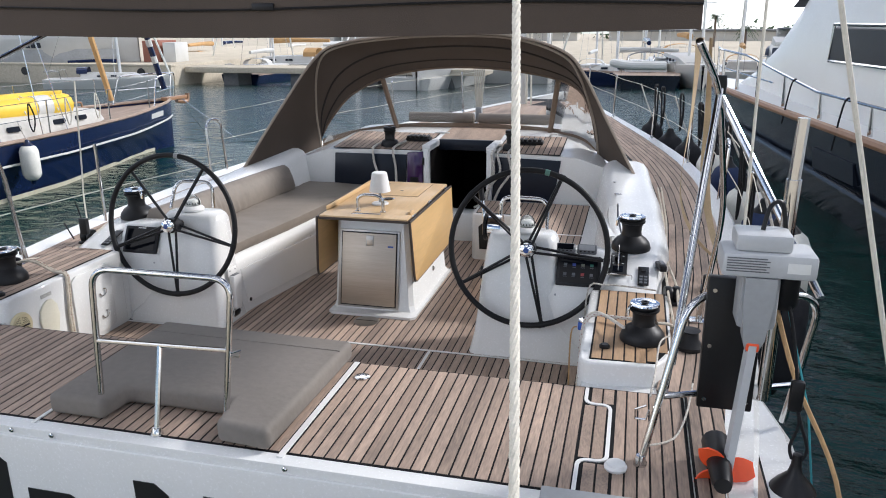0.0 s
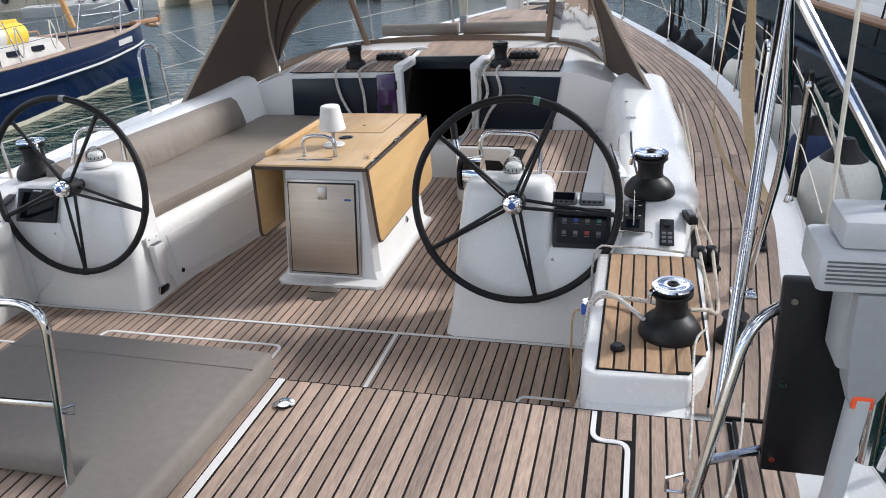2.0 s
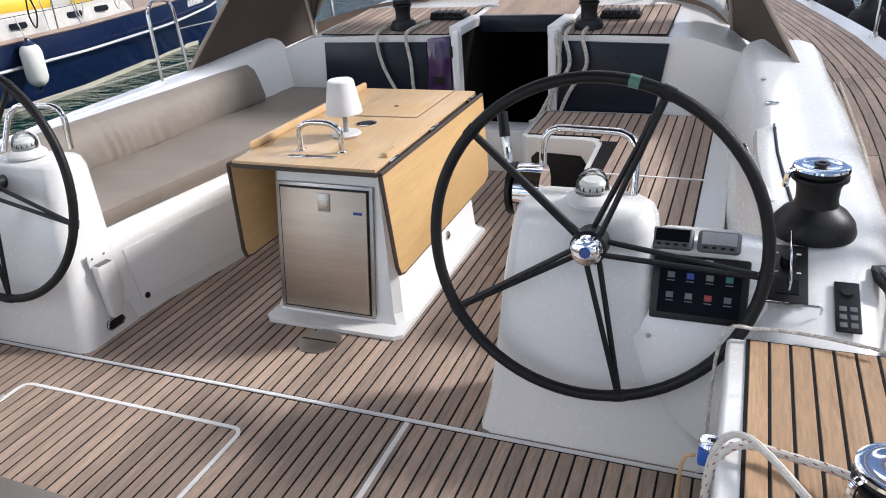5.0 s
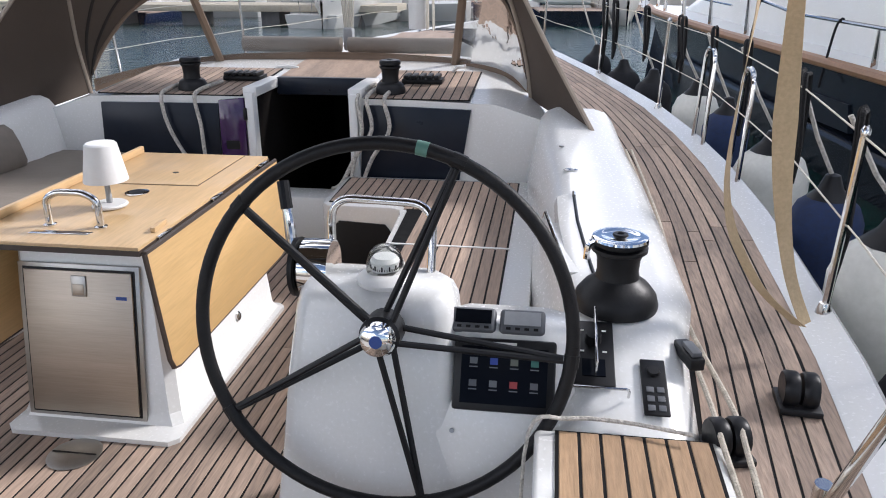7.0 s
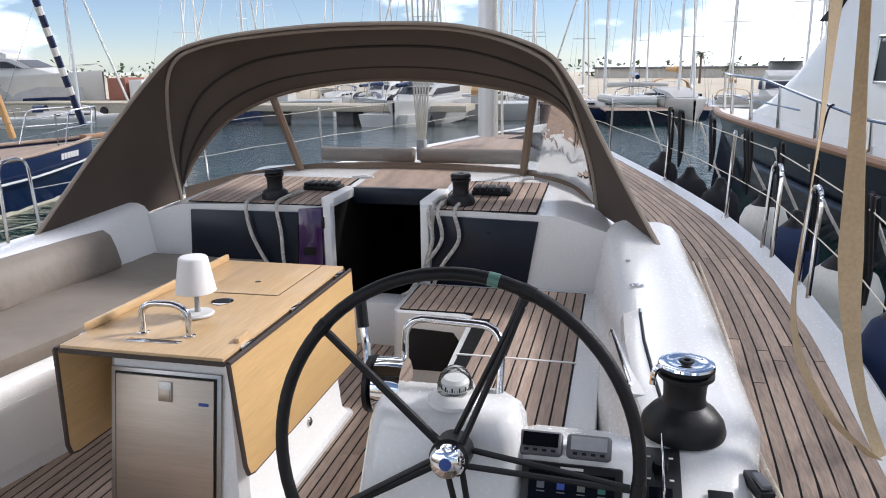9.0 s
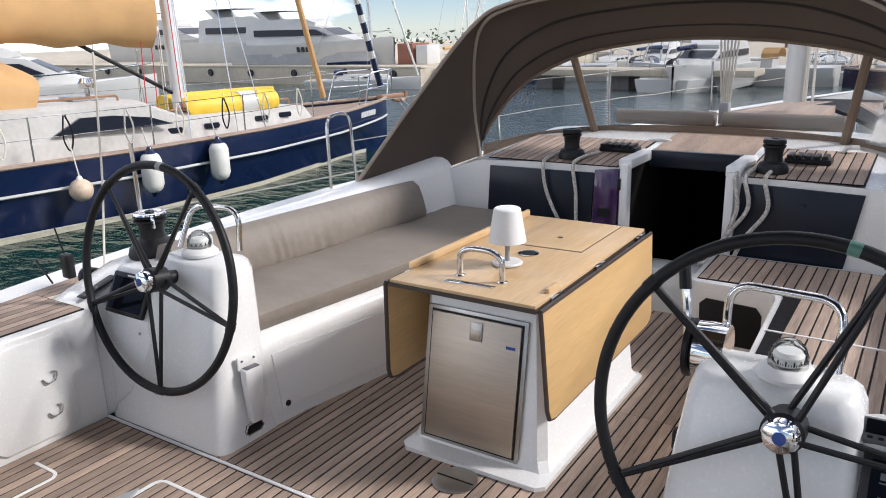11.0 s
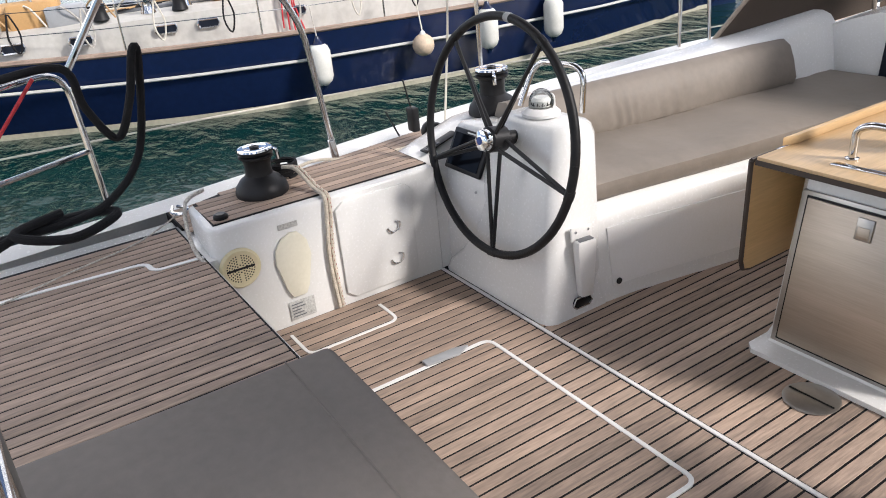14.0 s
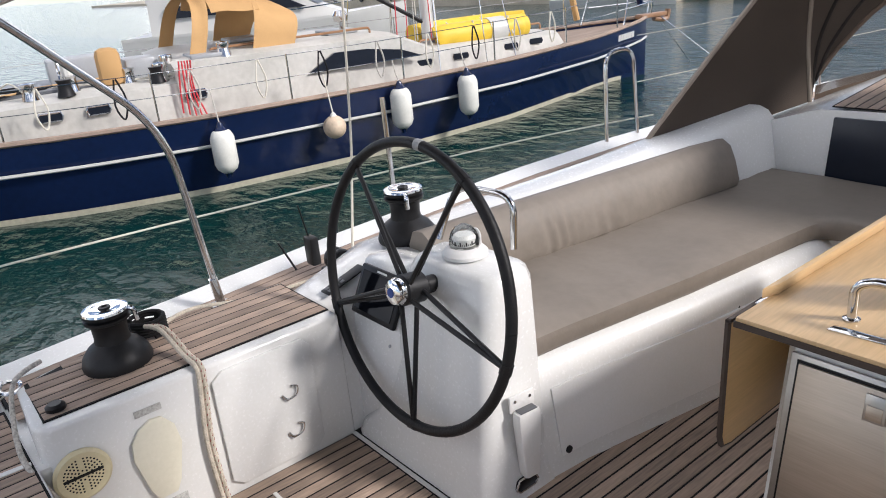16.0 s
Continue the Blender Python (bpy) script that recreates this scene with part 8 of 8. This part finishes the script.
def palm(at, h, seed):
    r = random.Random(seed)
    p = empty("palm_tree", at, 0, "tall palm tree behind the marina", "palm tree", "palm trees")
    part("trunk", tube([(0, 0, 0), (0.1, 0, h * 0.5), (0.05, 0, h)], 0.22, 8, n=3, r1=0.14), BARK, p)
    bm = bmesh.new()
    for i in range(26):
        a, up, ln = r.uniform(0, 6.28), r.uniform(-0.3, 1.1), r.uniform(1.3, 2.1)
        line = [V(math.cos(a) * ln * t, math.sin(a) * ln * t, h + up * ln * t - 1.5 * t * t * ln * 0.6) for t in (0.05, 0.3, 0.55, 0.8, 1.0)]
        side = V(-math.sin(a), math.cos(a), 0)
        for q, (p0, p1) in enumerate(zip(line, line[1:])):
            for s in (-1, 1):
                for t in (0.1, 0.5):
                    b0 = p0.lerp(p1, t)
                    b1 = p0.lerp(p1, t + 0.3)
                    tip = b1 + side * s * (0.42 - 0.07 * q) + V(0, 0, -0.16)
                    bm.faces.new([bm.verts.new(v) for v in (b0, b1, tip)])
    part("crown", bm, LEAF, p, smooth=0)


for i, (x, y) in enumerate(((-21, 78), (-17.5, 79), (-13, 77), (-24, 79), (9, 80), (12, 78), (22, 79), (-40, 79), (30, 77))):
    palm((x * 1.4, y + 40, -0.1), 4.2 + (i * 7 % 5) * 0.6, i)
hedge = bmesh.new()
for i in range(1500):
    c = V(rr.uniform(-160, 160), rr.uniform(166, 174), rr.uniform(0.3, 7.0) * rr.uniform(0.4, 1))
    d = [V(rr.uniform(-0.7, 0.7), rr.uniform(-0.7, 0.7), rr.uniform(-0.6, 0.6)) for _ in range(4)]
    vs = [hedge.verts.new(c + q) for q in d]
    for q in ((0, 1, 2), (0, 2, 3), (0, 1, 3), (1, 2, 3)):
        hedge.faces.new([vs[j] for j in q])
tagged(part("far_trees", hedge, LEAF, smooth=0), "distant dark green trees behind the harbour", "trees", kind="stuff")

for ob, pts in JIB[1:]:
    flecks(pts, 0.0083, ob)

# settle the far things on the water as the yacht's trim sees it
for ob in list(bpy.context.scene.objects):
    kind = ob.name.split(".")[0]
    if ob.parent is None and kind in ("motor_yacht", "moored_yacht", "tender", "harbour_building", "palm_tree") and ob.location.y > 12:
        ob.location.z -= FALL(ob.location.y)
    elif kind in ("quay", "container", "white_shed"):
        ob.location.z -= FALL(37)
    elif kind == "jetty":
        ob.location.z -= FALL(37)
    elif kind == "far_quay":
        ob.location.z -= FALL(75)
    elif kind == "far_trees":
        ob.location.z -= FALL(140)
